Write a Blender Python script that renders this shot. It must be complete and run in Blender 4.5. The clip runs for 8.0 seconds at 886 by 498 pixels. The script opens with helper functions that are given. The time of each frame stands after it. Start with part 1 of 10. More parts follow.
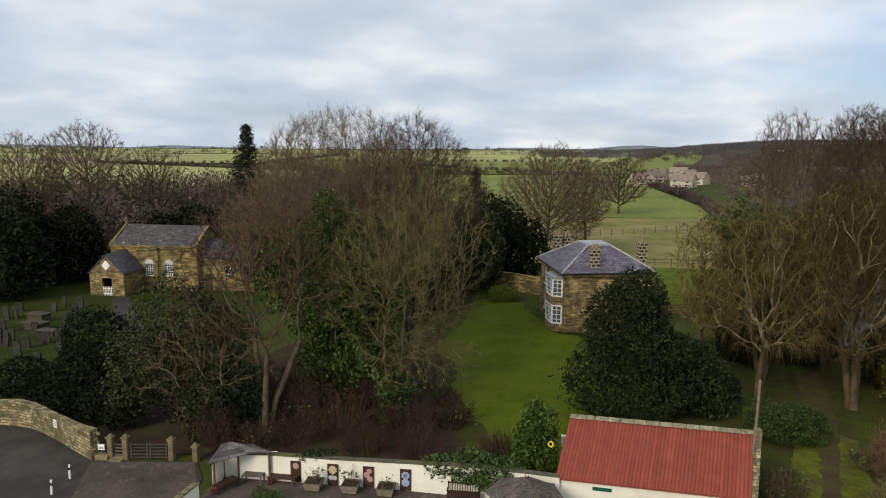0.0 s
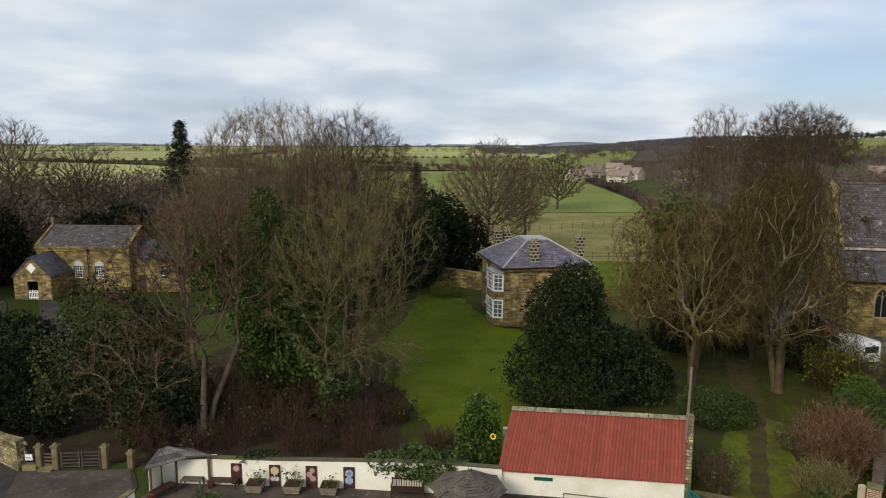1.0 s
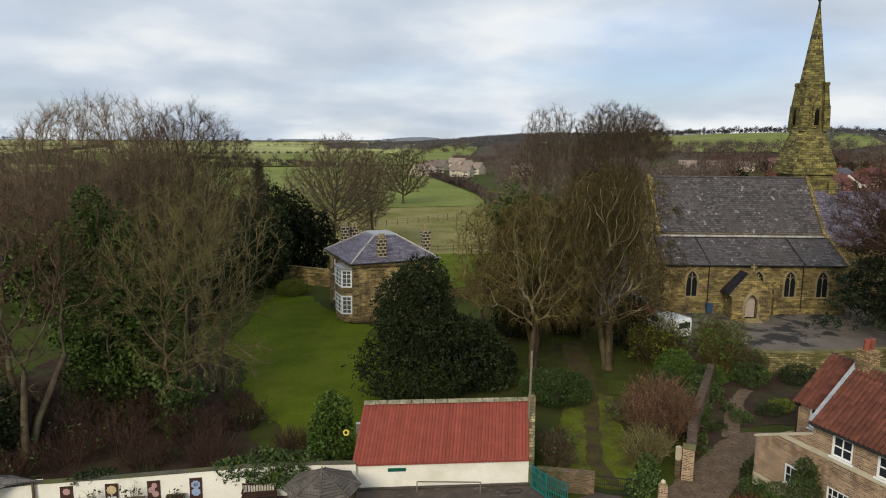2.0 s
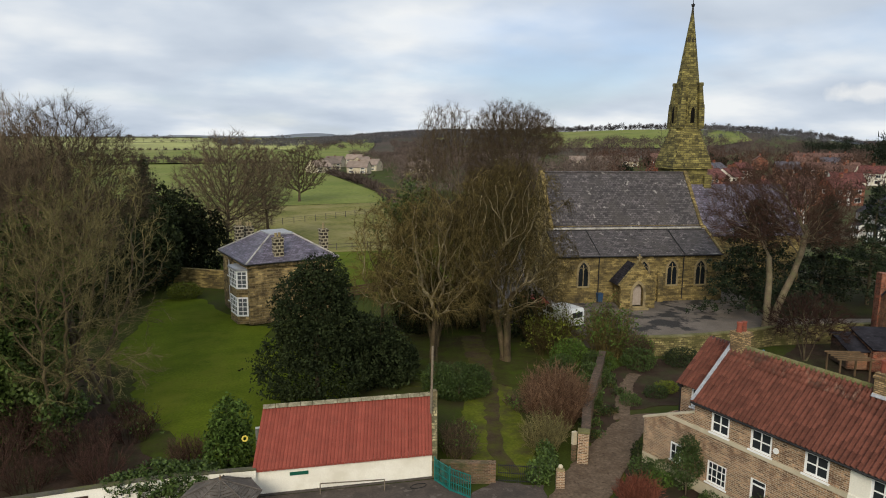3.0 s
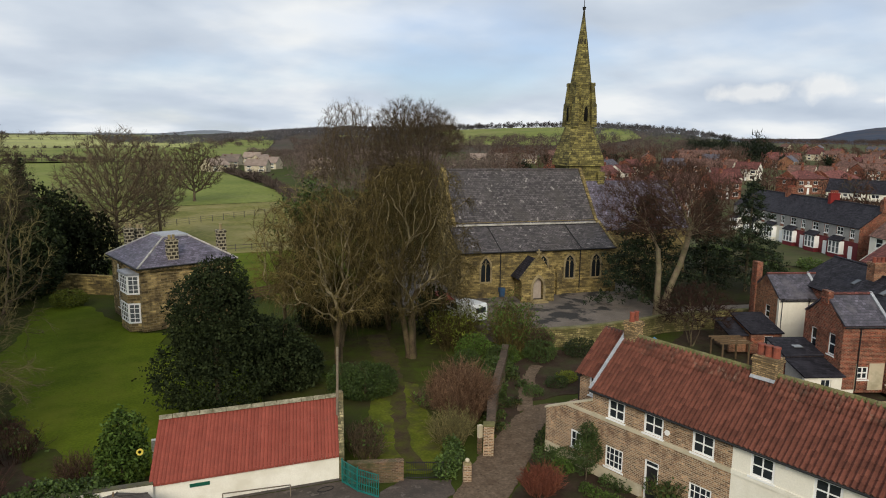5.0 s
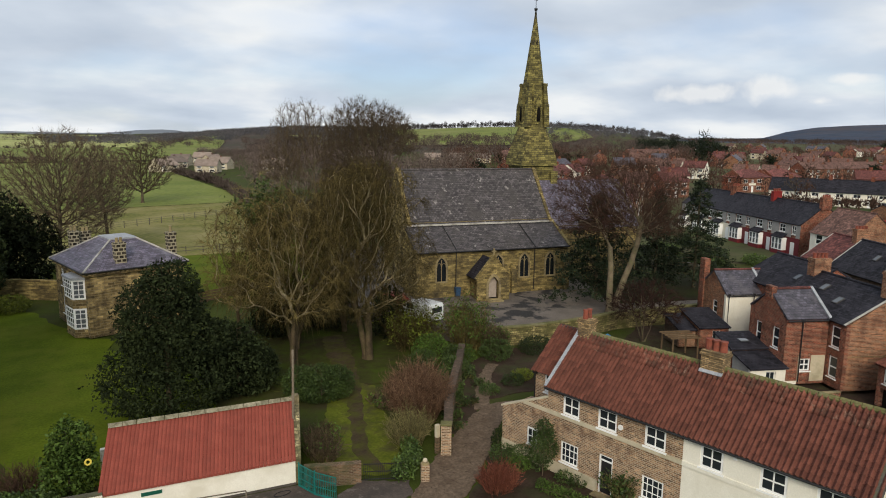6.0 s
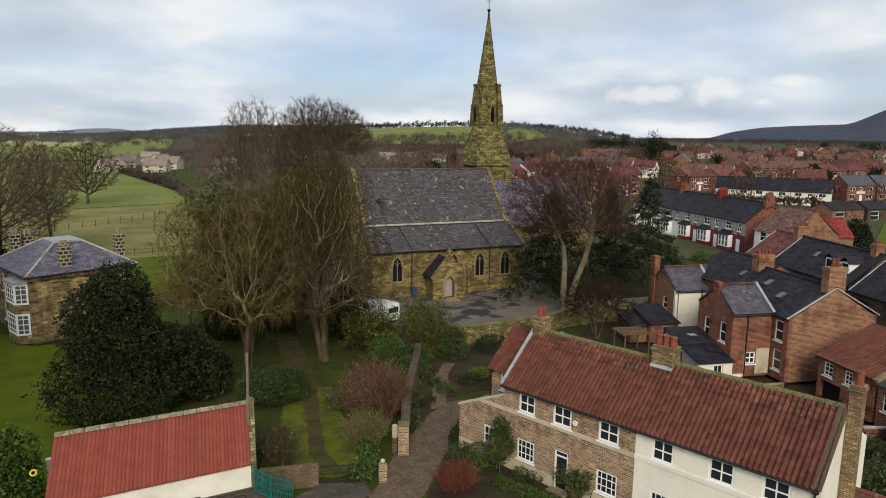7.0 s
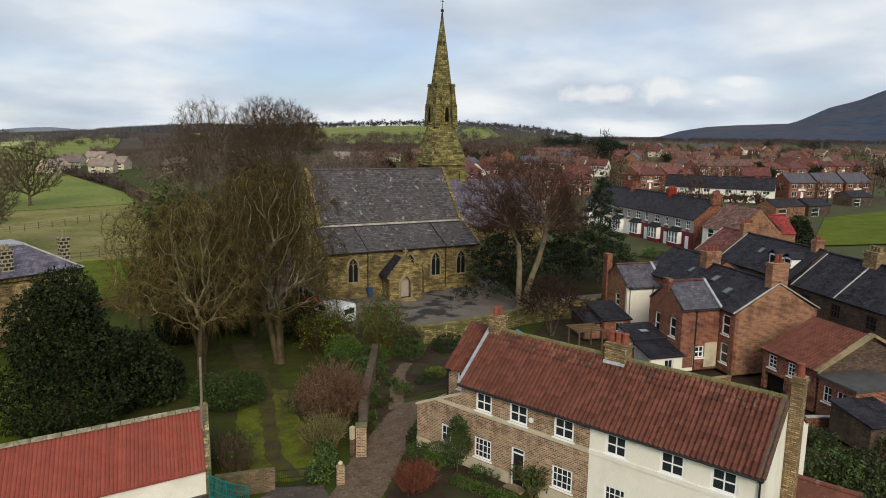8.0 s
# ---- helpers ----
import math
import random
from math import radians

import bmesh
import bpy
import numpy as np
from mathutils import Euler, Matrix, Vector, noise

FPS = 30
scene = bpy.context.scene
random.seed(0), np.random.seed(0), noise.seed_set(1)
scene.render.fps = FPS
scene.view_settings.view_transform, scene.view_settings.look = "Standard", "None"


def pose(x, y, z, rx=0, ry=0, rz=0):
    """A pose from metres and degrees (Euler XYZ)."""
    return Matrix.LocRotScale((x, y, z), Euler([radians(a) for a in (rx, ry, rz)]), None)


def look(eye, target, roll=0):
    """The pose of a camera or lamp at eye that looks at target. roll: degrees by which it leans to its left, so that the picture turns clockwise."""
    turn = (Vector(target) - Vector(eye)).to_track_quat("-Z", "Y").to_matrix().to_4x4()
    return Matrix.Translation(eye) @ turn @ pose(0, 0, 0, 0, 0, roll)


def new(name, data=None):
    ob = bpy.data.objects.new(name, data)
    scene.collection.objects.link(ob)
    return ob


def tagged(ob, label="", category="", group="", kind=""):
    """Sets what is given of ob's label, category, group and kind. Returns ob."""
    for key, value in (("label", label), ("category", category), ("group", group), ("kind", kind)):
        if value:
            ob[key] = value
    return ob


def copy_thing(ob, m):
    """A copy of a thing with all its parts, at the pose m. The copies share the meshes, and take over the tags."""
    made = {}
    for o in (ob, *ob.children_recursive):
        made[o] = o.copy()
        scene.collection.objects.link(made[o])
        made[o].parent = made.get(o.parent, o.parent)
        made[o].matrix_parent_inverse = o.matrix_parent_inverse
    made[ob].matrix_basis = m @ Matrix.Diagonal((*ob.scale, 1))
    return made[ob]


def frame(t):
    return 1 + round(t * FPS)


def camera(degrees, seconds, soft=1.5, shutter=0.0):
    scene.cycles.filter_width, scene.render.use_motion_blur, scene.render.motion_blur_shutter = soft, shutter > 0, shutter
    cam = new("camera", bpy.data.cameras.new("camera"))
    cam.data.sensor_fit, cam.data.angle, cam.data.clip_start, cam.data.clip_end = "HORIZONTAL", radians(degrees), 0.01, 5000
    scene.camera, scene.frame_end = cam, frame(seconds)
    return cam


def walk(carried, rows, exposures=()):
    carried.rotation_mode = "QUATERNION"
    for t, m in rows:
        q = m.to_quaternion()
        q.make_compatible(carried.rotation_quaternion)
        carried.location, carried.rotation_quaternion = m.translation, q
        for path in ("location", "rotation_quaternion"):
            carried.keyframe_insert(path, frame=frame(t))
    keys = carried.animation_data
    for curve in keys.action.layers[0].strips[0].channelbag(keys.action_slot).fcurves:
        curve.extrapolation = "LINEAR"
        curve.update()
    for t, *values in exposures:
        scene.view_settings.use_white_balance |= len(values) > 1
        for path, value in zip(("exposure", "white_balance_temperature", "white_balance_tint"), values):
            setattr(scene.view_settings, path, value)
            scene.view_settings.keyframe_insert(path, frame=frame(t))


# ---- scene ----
cam = camera(65.5, 8.0, soft=1.0)
PATH = [
    (0, (-0.036, 0.479, 18.309), (-0.035, 2.456, 18.008), 0.3),
    (0.5, (0.026, 0.464, 18.288), (0.078, 2.44, 17.982), 0.2),
    (1, (0.062, 0.38, 18.295), (0.23, 2.349, 17.985), 0.2),
    (1.5, (0.071, 0.184, 18.351), (0.469, 2.118, 18.035), 0.3),
    (2, (0.024, 0.127, 18.36), (0.623, 2.008, 18.039), 0.5),
    (3.5, (0.072, 0.075, 18.43), (1.021, 1.805, 18.099), 0.5),
    (4, (0.09, 0.086, 18.418), (1.092, 1.785, 18.087), 0.5),
    (4.5, (0.097, 0.074, 18.438), (1.152, 1.74, 18.106), 0.6),
    (6, (0.067, 0.03, 18.522), (1.28, 1.585, 18.189), 0.7),
    (6.5, (0.033, 0.002, 18.545), (1.297, 1.516, 18.213), 0.7),
    (7, (0.013, -0.037, 18.571), (1.325, 1.436, 18.238), 0.8),
    (7.5, (-0.048, -0.094, 18.631), (1.311, 1.336, 18.298), 0.8),
    (8, (-0.051, -0.139, 18.681), (1.353, 1.246, 18.347), 0.8),
]
walk(cam, [(t, look(eye, target, roll)) for t, eye, target, roll in PATH])

# ---- light ----
scene.view_settings.exposure = 0.0
SUN_ROT, SUN_EL = radians(217), radians(30)
world = bpy.data.worlds.new("sky")
scene.world = world
world.use_nodes = True


def sky_world():
    nt = world.node_tree
    nt.nodes.clear()
    N, K = nt.nodes.new, nt.links.new
    out, bg = N("ShaderNodeOutputWorld"), N("ShaderNodeBackground")
    sky = N("ShaderNodeTexSky")
    sky.sky_type, sky.sun_disc = "NISHITA", False
    sky.sun_elevation, sky.sun_rotation = SUN_EL, SUN_ROT
    # a broken layer of cloud: the direction laid on a flat sheet overhead
    tc, sep = N("ShaderNodeTexCoord"), N("ShaderNodeSeparateXYZ")
    K(tc.outputs["Generated"], sep.inputs[0])
    zz = N("ShaderNodeMath"); zz.operation = "MAXIMUM"; zz.inputs[1].default_value = 0.0
    K(sep.outputs[2], zz.inputs[0])
    za = N("ShaderNodeMath"); za.operation = "ADD"; za.inputs[1].default_value = 0.24
    K(zz.outputs[0], za.inputs[0])
    comb = N("ShaderNodeCombineXYZ")
    for i in (0, 1):
        d = N("ShaderNodeMath"); d.operation = "DIVIDE"
        K(sep.outputs[i], d.inputs[0]); K(za.outputs[0], d.inputs[1]); K(d.outputs[0], comb.inputs[i])
    big, small = N("ShaderNodeTexNoise"), N("ShaderNodeTexNoise")
    for n, sc, det in ((big, 0.62, 5), (small, 1.35, 5)):
        n.inputs["Scale"].default_value, n.inputs["Detail"].default_value, n.inputs["Roughness"].default_value = sc, det, 0.46
        K(comb.outputs[0], n.inputs["Vector"])
    cover = N("ShaderNodeValToRGB")
    cover.color_ramp.elements[0].position, cover.color_ramp.elements[0].color = 0.22, (0, 0, 0, 1)
    cover.color_ramp.elements[1].position, cover.color_ramp.elements[1].color = 0.47, (1, 1, 1, 1)
    K(big.outputs["Fac"], cover.inputs[0])
    tone = N("ShaderNodeValToRGB")
    tone.color_ramp.elements[0].position, tone.color_ramp.elements[0].color = 0.34, (0.50, 0.575, 0.68, 1)
    tone.color_ramp.elements[1].position, tone.color_ramp.elements[1].color = 0.64, (0.87, 0.895, 0.91, 1)
    e = tone.color_ramp.elements.new(0.49); e.color = (0.625, 0.695, 0.785, 1)
    K(small.outputs["Fac"], tone.inputs[0])
    blue = N("ShaderNodeMix"); blue.data_type = "RGBA"; blue.blend_type = "MULTIPLY"; blue.inputs[0].default_value = 1
    blue.inputs[7].default_value = (0.088, 0.100, 0.128, 1)
    K(sky.outputs[0], blue.inputs[6])
    mix = N("ShaderNodeMix"); mix.data_type = "RGBA"
    K(cover.outputs[0], mix.inputs[0]); K(blue.outputs[2], mix.inputs[6]); K(tone.outputs[0], mix.inputs[7])
    # a few small fair-weather clouds low in the east: bearing, height, half width, half height, in degrees
    col = mix.outputs[2]
    for az_, el_, wa, we in ((62.2, 3.65, 2.1, 1.05), (57.6, 3.2, 3.0, 0.75), (66.0, 2.55, 0.9, 0.35), (68.0, 4.1, 1.7, 0.4)):
        a_, b_ = radians(az_), radians(el_)
        off = N("ShaderNodeVectorMath"); off.operation = "SUBTRACT"; K(tc.outputs["Generated"], off.inputs[0])
        off.inputs[1].default_value = (math.sin(a_) * math.cos(b_), math.cos(a_) * math.cos(b_), math.sin(b_))
        puff = N("ShaderNodeTexNoise"); puff.inputs["Scale"].default_value, puff.inputs["Detail"].default_value = 28, 4
        K(tc.outputs["Generated"], puff.inputs["Vector"])
        sc = N("ShaderNodeVectorMath"); sc.operation = "MULTIPLY"; K(off.outputs[0], sc.inputs[0])
        sc.inputs[1].default_value = (1 / radians(wa), 1 / radians(wa), 1 / radians(we))
        ln = N("ShaderNodeVectorMath"); ln.operation = "LENGTH"; K(sc.outputs[0], ln.inputs[0])
        ad = N("ShaderNodeMath"); ad.operation = "MULTIPLY_ADD"; ad.inputs[1].default_value = 2.2; K(puff.outputs["Fac"], ad.inputs[0]); K(ln.outputs["Value"], ad.inputs[2])
        mr = N("ShaderNodeMapRange"); mr.inputs[1].default_value, mr.inputs[2].default_value, mr.inputs[3].default_value, mr.inputs[4].default_value = 1.45, 2.15, 0.62, 0.0
        K(ad.outputs[0], mr.inputs[0])
        mx = N("ShaderNodeMix"); mx.data_type = "RGBA"; mx.inputs[7].default_value = (0.95, 0.945, 0.92, 1)
        K(mr.outputs[0], mx.inputs[0]); K(col, mx.inputs[6])
        col = mx.outputs[2]
    K(col, bg.inputs[0])
    bg.inputs[1].default_value = 1.0
    K(bg.outputs[0], out.inputs[0])


sky_world()
sun = new("sun", bpy.data.lights.new("sun", "SUN"))
sun.data.energy, sun.data.angle, sun.data.color = 2.6, radians(22), (1, 0.90, 0.73)
sun.matrix_world = look((0, 0, 300), (-math.sin(SUN_ROT), -math.cos(SUN_ROT), 300 - math.tan(SUN_EL)))


# ---- materials ----
def material(name, a, b, scale=3.0, rough=0.85, bump=0.3, fine=18.0, pattern=None, joint=(0.2, 0.18, 0.15), stain=None, stain_scale=0.35, stain_amount=0.5, rand=0.0, metal=0.0, spec=0.3, streak=0.28, spots=None, grit=1.0):
    """A surface: two colours mixed by noise, a finer grain, an optional course pattern (width, height, joint, offset) in metres, an optional stain, and a
    change from piece to piece."""
    m = bpy.data.materials.new(name)
    m.use_nodes = True
    nt = m.node_tree
    N, K = nt.nodes.new, nt.links.new
    bsdf = nt.nodes["Principled BSDF"]
    bsdf.inputs["Roughness"].default_value, bsdf.inputs["Metallic"].default_value = rough, metal
    bsdf.inputs["Specular IOR Level"].default_value = spec
    tc = N("ShaderNodeTexCoord")

    def noise_of(sc, det=5, r=0.6):
        n = N("ShaderNodeTexNoise")
        n.inputs["Scale"].default_value, n.inputs["Detail"].default_value, n.inputs["Roughness"].default_value = sc, det, r
        K(tc.outputs["Object"], n.inputs["Vector"])
        return n.outputs["Fac"]

    def ramp(fac, lo, hi):
        n = N("ShaderNodeMapRange")
        n.inputs[1].default_value, n.inputs[2].default_value = lo, hi
        K(fac, n.inputs[0])
        return n.outputs[0]

    def mixed(fac, x, y, mode="MIX"):
        n = N("ShaderNodeMix"); n.data_type = "RGBA"; n.blend_type = mode
        for i, v in ((0, fac), (6, x), (7, y)):
            if isinstance(v, bpy.types.NodeSocket):
                K(v, n.inputs[i])
            else:
                n.inputs[i].default_value = (*v, 1) if i else v
        return n.outputs[2]

    col = mixed(ramp(noise_of(scale), 0.34, 0.66), a, b)
    grain = noise_of(fine, 4)
    col = mixed(ramp(grain, 0.25, 0.75), mixed(1.0, col, (1 - 0.28 * grit,) * 3, "MULTIPLY"), mixed(1.0, col, (1 + 0.25 * grit,) * 3, "MULTIPLY"))
    height = grain
    if pattern:
        w, h, j, off = pattern
        br = N("ShaderNodeTexBrick")
        br.offset = off
        br.inputs["Scale"].default_value = 1.0
        br.inputs["Brick Width"].default_value, br.inputs["Row Height"].default_value, br.inputs["Mortar Size"].default_value = w, h, j
        br.inputs["Mortar Smooth"].default_value = 0.2
        br.inputs["Color1"].default_value, br.inputs["Color2"].default_value, br.inputs["Bias"].default_value = (0.42, 0.42, 0.42, 1), (1.5, 1.5, 1.5, 1), 0.1
        br.inputs["Mortar"].default_value = (1, 1, 1, 1)
        K(tc.outputs["UV"], br.inputs["Vector"])
        # whole stretches of a course weather alike
        mp = N("ShaderNodeMapping"); mp.inputs["Scale"].default_value = (0.45 / w, 1.0 / h, 1)
        K(tc.outputs["UV"], mp.inputs[0])
        sn = N("ShaderNodeTexNoise"); sn.inputs["Scale"].default_value, sn.inputs["Detail"].default_value, sn.inputs["Roughness"].default_value = 0.75, 2, 0.5
        K(mp.outputs[0], sn.inputs["Vector"])
        sr = N("ShaderNodeMapRange"); sr.inputs[1].default_value, sr.inputs[2].default_value, sr.inputs[3].default_value, sr.inputs[4].default_value = 0.33, 0.67, 1 - streak, 1 + streak
        K(sn.outputs["Fac"], sr.inputs[0])
        sv = N("ShaderNodeVectorMath"); sv.operation = "SCALE"; K(col, sv.inputs[0]); K(sr.outputs[0], sv.inputs["Scale"])
        col = sv.outputs[0]
        col = mixed(1.0, col, br.outputs["Color"], "MULTIPLY")
        col = mixed(br.outputs["Fac"], col, joint)
        inv = N("ShaderNodeMath"); inv.operation = "MULTIPLY_ADD"; inv.inputs[1].default_value = -1.5; K(br.outputs["Fac"], inv.inputs[0]); K(grain, inv.inputs[2])
        height = inv.outputs[0]
    if stain:
        col = mixed(ramp(noise_of(stain_scale, 7, 0.7), 0.60 - 0.25 * stain_amount, 0.72 - 0.1 * stain_amount), col, stain)
    if spots:
        sc_, lo_, cl_ = spots
        col = mixed(ramp(noise_of(sc_, 4, 0.6), lo_, lo_ + 0.05), col, cl_)
    if rand:
        oi = N("ShaderNodeObjectInfo")
        mr = N("ShaderNodeMapRange"); mr.inputs[3].default_value, mr.inputs[4].default_value = 1 - rand, 1 + rand
        K(oi.outputs["Random"], mr.inputs[0])
        geo = N("ShaderNodeNewGeometry")
        m2 = N("ShaderNodeMapRange"); m2.inputs[3].default_value, m2.inputs[4].default_value = 1 - rand, 1 + rand
        K(geo.outputs["Random Per Island"], m2.inputs[0])
        mm = N("ShaderNodeMath"); mm.operation = "MULTIPLY"; K(mr.outputs[0], mm.inputs[0]); K(m2.outputs[0], mm.inputs[1])
        vm = N("ShaderNodeVectorMath"); vm.operation = "SCALE"; K(col, vm.inputs[0]); K(mm.outputs[0], vm.inputs["Scale"])
        col = vm.outputs[0]
    K(col, bsdf.inputs["Base Color"])
    if bump:
        b_ = N("ShaderNodeBump"); b_.inputs["Strength"].default_value, b_.inputs["Distance"].default_value = bump, 0.03
        K(height, b_.inputs["Height"]); K(b_.outputs[0], bsdf.inputs["Normal"])
    return m


def glass_material(name, tint=(0.02, 0.025, 0.03)):
    m = bpy.data.materials.new(name)
    m.use_nodes = True
    b = m.node_tree.nodes["Principled BSDF"]
    b.inputs["Base Color"].default_value = (*tint, 1)
    b.inputs["Roughness"].default_value, b.inputs["Specular IOR Level"].default_value = 0.06, 0.5
    return m


M = {}
M["grass"] = material("grass", (0.034, 0.046, 0.009), (0.054, 0.070, 0.010), 0.22, 0.95, 0.6, 9, stain=(0.048, 0.040, 0.020), stain_scale=0.12, spec=0.1)
M["lawn"] = material("lawn", (0.0578, 0.08388, 0.0034), (0.09412, 0.1247, 0.006801), 0.22, 0.95, 0.5, 6, stain=(0.102, 0.117, 0.011), stain_scale=0.16, spec=0.1)
M["earth"] = material("earth", (0.030, 0.020, 0.014), (0.055, 0.036, 0.026), 0.8, 0.95, 0.8, 7, stain=(0.045, 0.05, 0.02), stain_scale=0.3, spec=0.1)
M["field"] = material("field", (0.120, 0.152, 0.034), (0.180, 0.205, 0.050), 0.02, 0.95, 0.0, 0.6, stain=(0.215, 0.210, 0.080), stain_scale=0.012, spec=0.1)
M["meadow"] = material("meadow", (0.1188, 0.1232, 0.02992), (0.176, 0.1672, 0.04928), 0.09, 0.95, 0.0, 1.2, stain=(0.25, 0.215, 0.095), stain_scale=0.06, stain_amount=0.7, spec=0.1, grit=1.6)
# pale winter grass, raised further so the colour itself holds the far sunlight
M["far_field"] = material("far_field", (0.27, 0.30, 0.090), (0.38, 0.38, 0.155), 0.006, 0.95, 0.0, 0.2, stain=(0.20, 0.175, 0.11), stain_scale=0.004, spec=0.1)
M["asphalt"] = material("asphalt", (0.028, 0.024, 0.021), (0.045, 0.039, 0.035), 0.5, 0.85, 0.3, 30, stain=(0.058, 0.050, 0.044), stain_scale=0.25)
M["tarmac"] = material("tarmac", (0.122, 0.102, 0.085), (0.168, 0.142, 0.120), 0.6, 0.75, 0.3, 30, stain=(0.085, 0.074, 0.066), stain_scale=0.2, stain_amount=0.5, spots=(0.33, 0.545, (0.030, 0.028, 0.027)))
M["gravel"] = material("gravel", (0.09588, 0.06592, 0.04256), (0.141, 0.09991, 0.0672), 1.4, 0.95, 0.9, 6, stain=(0.078, 0.050, 0.030), stain_scale=0.9, stain_amount=0.3, spots=(4.0, 0.62, (0.062, 0.038, 0.022)), grit=1.8)
M["paving"] = material("paving", (0.062, 0.048, 0.040), (0.092, 0.072, 0.060), 0.5, 0.9, 0.5, 9, stain=(0.040, 0.034, 0.028), stain_scale=0.4, spots=(1.8, 0.60, (0.11, 0.092, 0.078)))
M["brick"] = material("brick", (0.165, 0.090, 0.050), (0.370, 0.225, 0.122), 3.0, 0.9, 0.7, 12, pattern=(0.26, 0.095, 0.018, 0.5), joint=(0.44, 0.36, 0.26), stain=(0.12, 0.062, 0.038), stain_scale=0.9, stain_amount=0.3, streak=0.42, grit=1.6)
M["red_brick"] = material("red_brick", (0.088, 0.019, 0.011), (0.270, 0.070, 0.035), 2.4, 0.9, 0.7, 12, pattern=(0.26, 0.095, 0.013, 0.5), joint=(0.38, 0.26, 0.18), stain=(0.070, 0.026, 0.018), stain_scale=0.7, stain_amount=0.4, streak=0.5, grit=1.8)
M["buff_brick"] = material("buff_brick", (0.25, 0.165, 0.075), (0.38, 0.26, 0.13), 2.0, 0.9, 0.6, 25, pattern=(0.25, 0.09, 0.018, 0.5), joint=(0.13, 0.10, 0.06), stain=(0.10, 0.07, 0.04), stain_scale=0.7, streak=0.5)
M["stone"] = material("stone", (0.160, 0.112, 0.046), (0.320, 0.236, 0.106), 1.2, 0.9, 0.8, 12, pattern=(0.58, 0.24, 0.02, 0.5), joint=(0.27, 0.215, 0.125), stain=(0.060, 0.043, 0.025), stain_scale=0.9, stain_amount=0.5, streak=0.65, grit=1.3)
M["church_stone"] = material("church_stone", (0.165, 0.122, 0.044), (0.315, 0.242, 0.094), 1.4, 0.9, 0.8, 12, pattern=(0.46, 0.20, 0.012, 0.5), joint=(0.13, 0.10, 0.05), stain=(0.056, 0.044, 0.025), stain_scale=0.7, stain_amount=0.62, streak=0.45, grit=1.5)
M["spire_stone"] = material("spire_stone", (0.138, 0.116, 0.036), (0.205, 0.175, 0.056), 0.8, 0.9, 0.7, 10, pattern=(0.75, 0.26, 0.022, 0.5), joint=(0.058, 0.050, 0.026), stain=(0.026, 0.023, 0.016), stain_scale=1.5, stain_amount=0.42, streak=0.45, grit=1.2)
M["black_stone"] = material("black_stone", (0.030, 0.026, 0.018), (0.080, 0.066, 0.030), 2.0, 0.9, 0.7, 10, pattern=(0.5, 0.27, 0.03, 0.5), joint=(0.012, 0.011, 0.008), streak=0.5)
M["ashlar"] = material("ashlar", (0.24, 0.19, 0.095), (0.31, 0.25, 0.135), 1.5, 0.9, 0.4, 14, stain=(0.10, 0.08, 0.05), stain_scale=0.8)
M["rubble"] = material("rubble", (0.165, 0.135, 0.068), (0.310, 0.265, 0.145), 2.5, 0.95, 0.8, 10, pattern=(0.42, 0.19, 0.02, 0.4), joint=(0.10, 0.085, 0.05), stain=(0.090, 0.088, 0.040), stain_scale=0.9, stain_amount=0.6, streak=0.4, grit=1.5)
M["slate"] = material("slate", (0.052, 0.046, 0.060), (0.078, 0.070, 0.088), 1.0, 0.5, 0.5, 14, pattern=(0.30, 0.24, 0.018, 0.5), joint=(0.02, 0.019, 0.024), stain=(0.10, 0.09, 0.10), stain_scale=0.6, stain_amount=0.35, spec=0.45, streak=0.35)
M["church_slate"] = material("church_slate", (0.06192, 0.05332, 0.05418), (0.086, 0.07568, 0.07568), 0.8, 0.65, 0.6, 12, pattern=(0.36, 0.26, 0.022, 0.5), joint=(0.022, 0.020, 0.021), stain=(0.052, 0.045, 0.042), stain_scale=0.4, stain_amount=0.4, spec=0.35, streak=0.3, spots=(1.5, 0.632, (0.24, 0.22, 0.205)))
M["purple_slate"] = material("purple_slate", (0.082, 0.070, 0.100), (0.125, 0.108, 0.145), 0.8, 0.5, 0.5, 12, pattern=(0.32, 0.26, 0.02, 0.5), joint=(0.03, 0.027, 0.036), stain=(0.17, 0.165, 0.20), stain_scale=0.5, stain_amount=0.35, spec=0.5, streak=0.4)
M["dark_slate"] = material("dark_slate", (0.017, 0.016, 0.021), (0.031, 0.029, 0.036), 1.0, 0.65, 0.5, 14, pattern=(0.30, 0.24, 0.018, 0.5), joint=(0.006, 0.006, 0.008), stain=(0.036, 0.034, 0.042), stain_scale=0.4, spec=0.12, streak=0.4)
M["pantile"] = material("pantile", (0.100, 0.033, 0.023), (0.190, 0.070, 0.046), 1.0, 0.85, 0.4, 14, stain=(0.068, 0.040, 0.028), stain_scale=1.3, stain_amount=0.45, rand=0.28, spots=(2.6, 0.60, (0.200, 0.110, 0.080)))
M["dark_pantile"] = material("dark_pantile", (0.074, 0.023, 0.018), (0.128, 0.042, 0.030), 1.0, 0.85, 0.4, 12, pattern=(0.24, 0.31, 0.03, 0.0), joint=(0.035, 0.014, 0.011), stain=(0.055, 0.030, 0.022), stain_scale=1.1)
M["red_sheet"] = material("red_sheet", (0.1978, 0.04232, 0.0276), (0.2346, 0.0552, 0.0368), 1.6, 0.85, 0.2, 16, stain=(0.180, 0.044, 0.030), stain_scale=1.4, stain_amount=0.3, rand=0.10, grit=0.8)
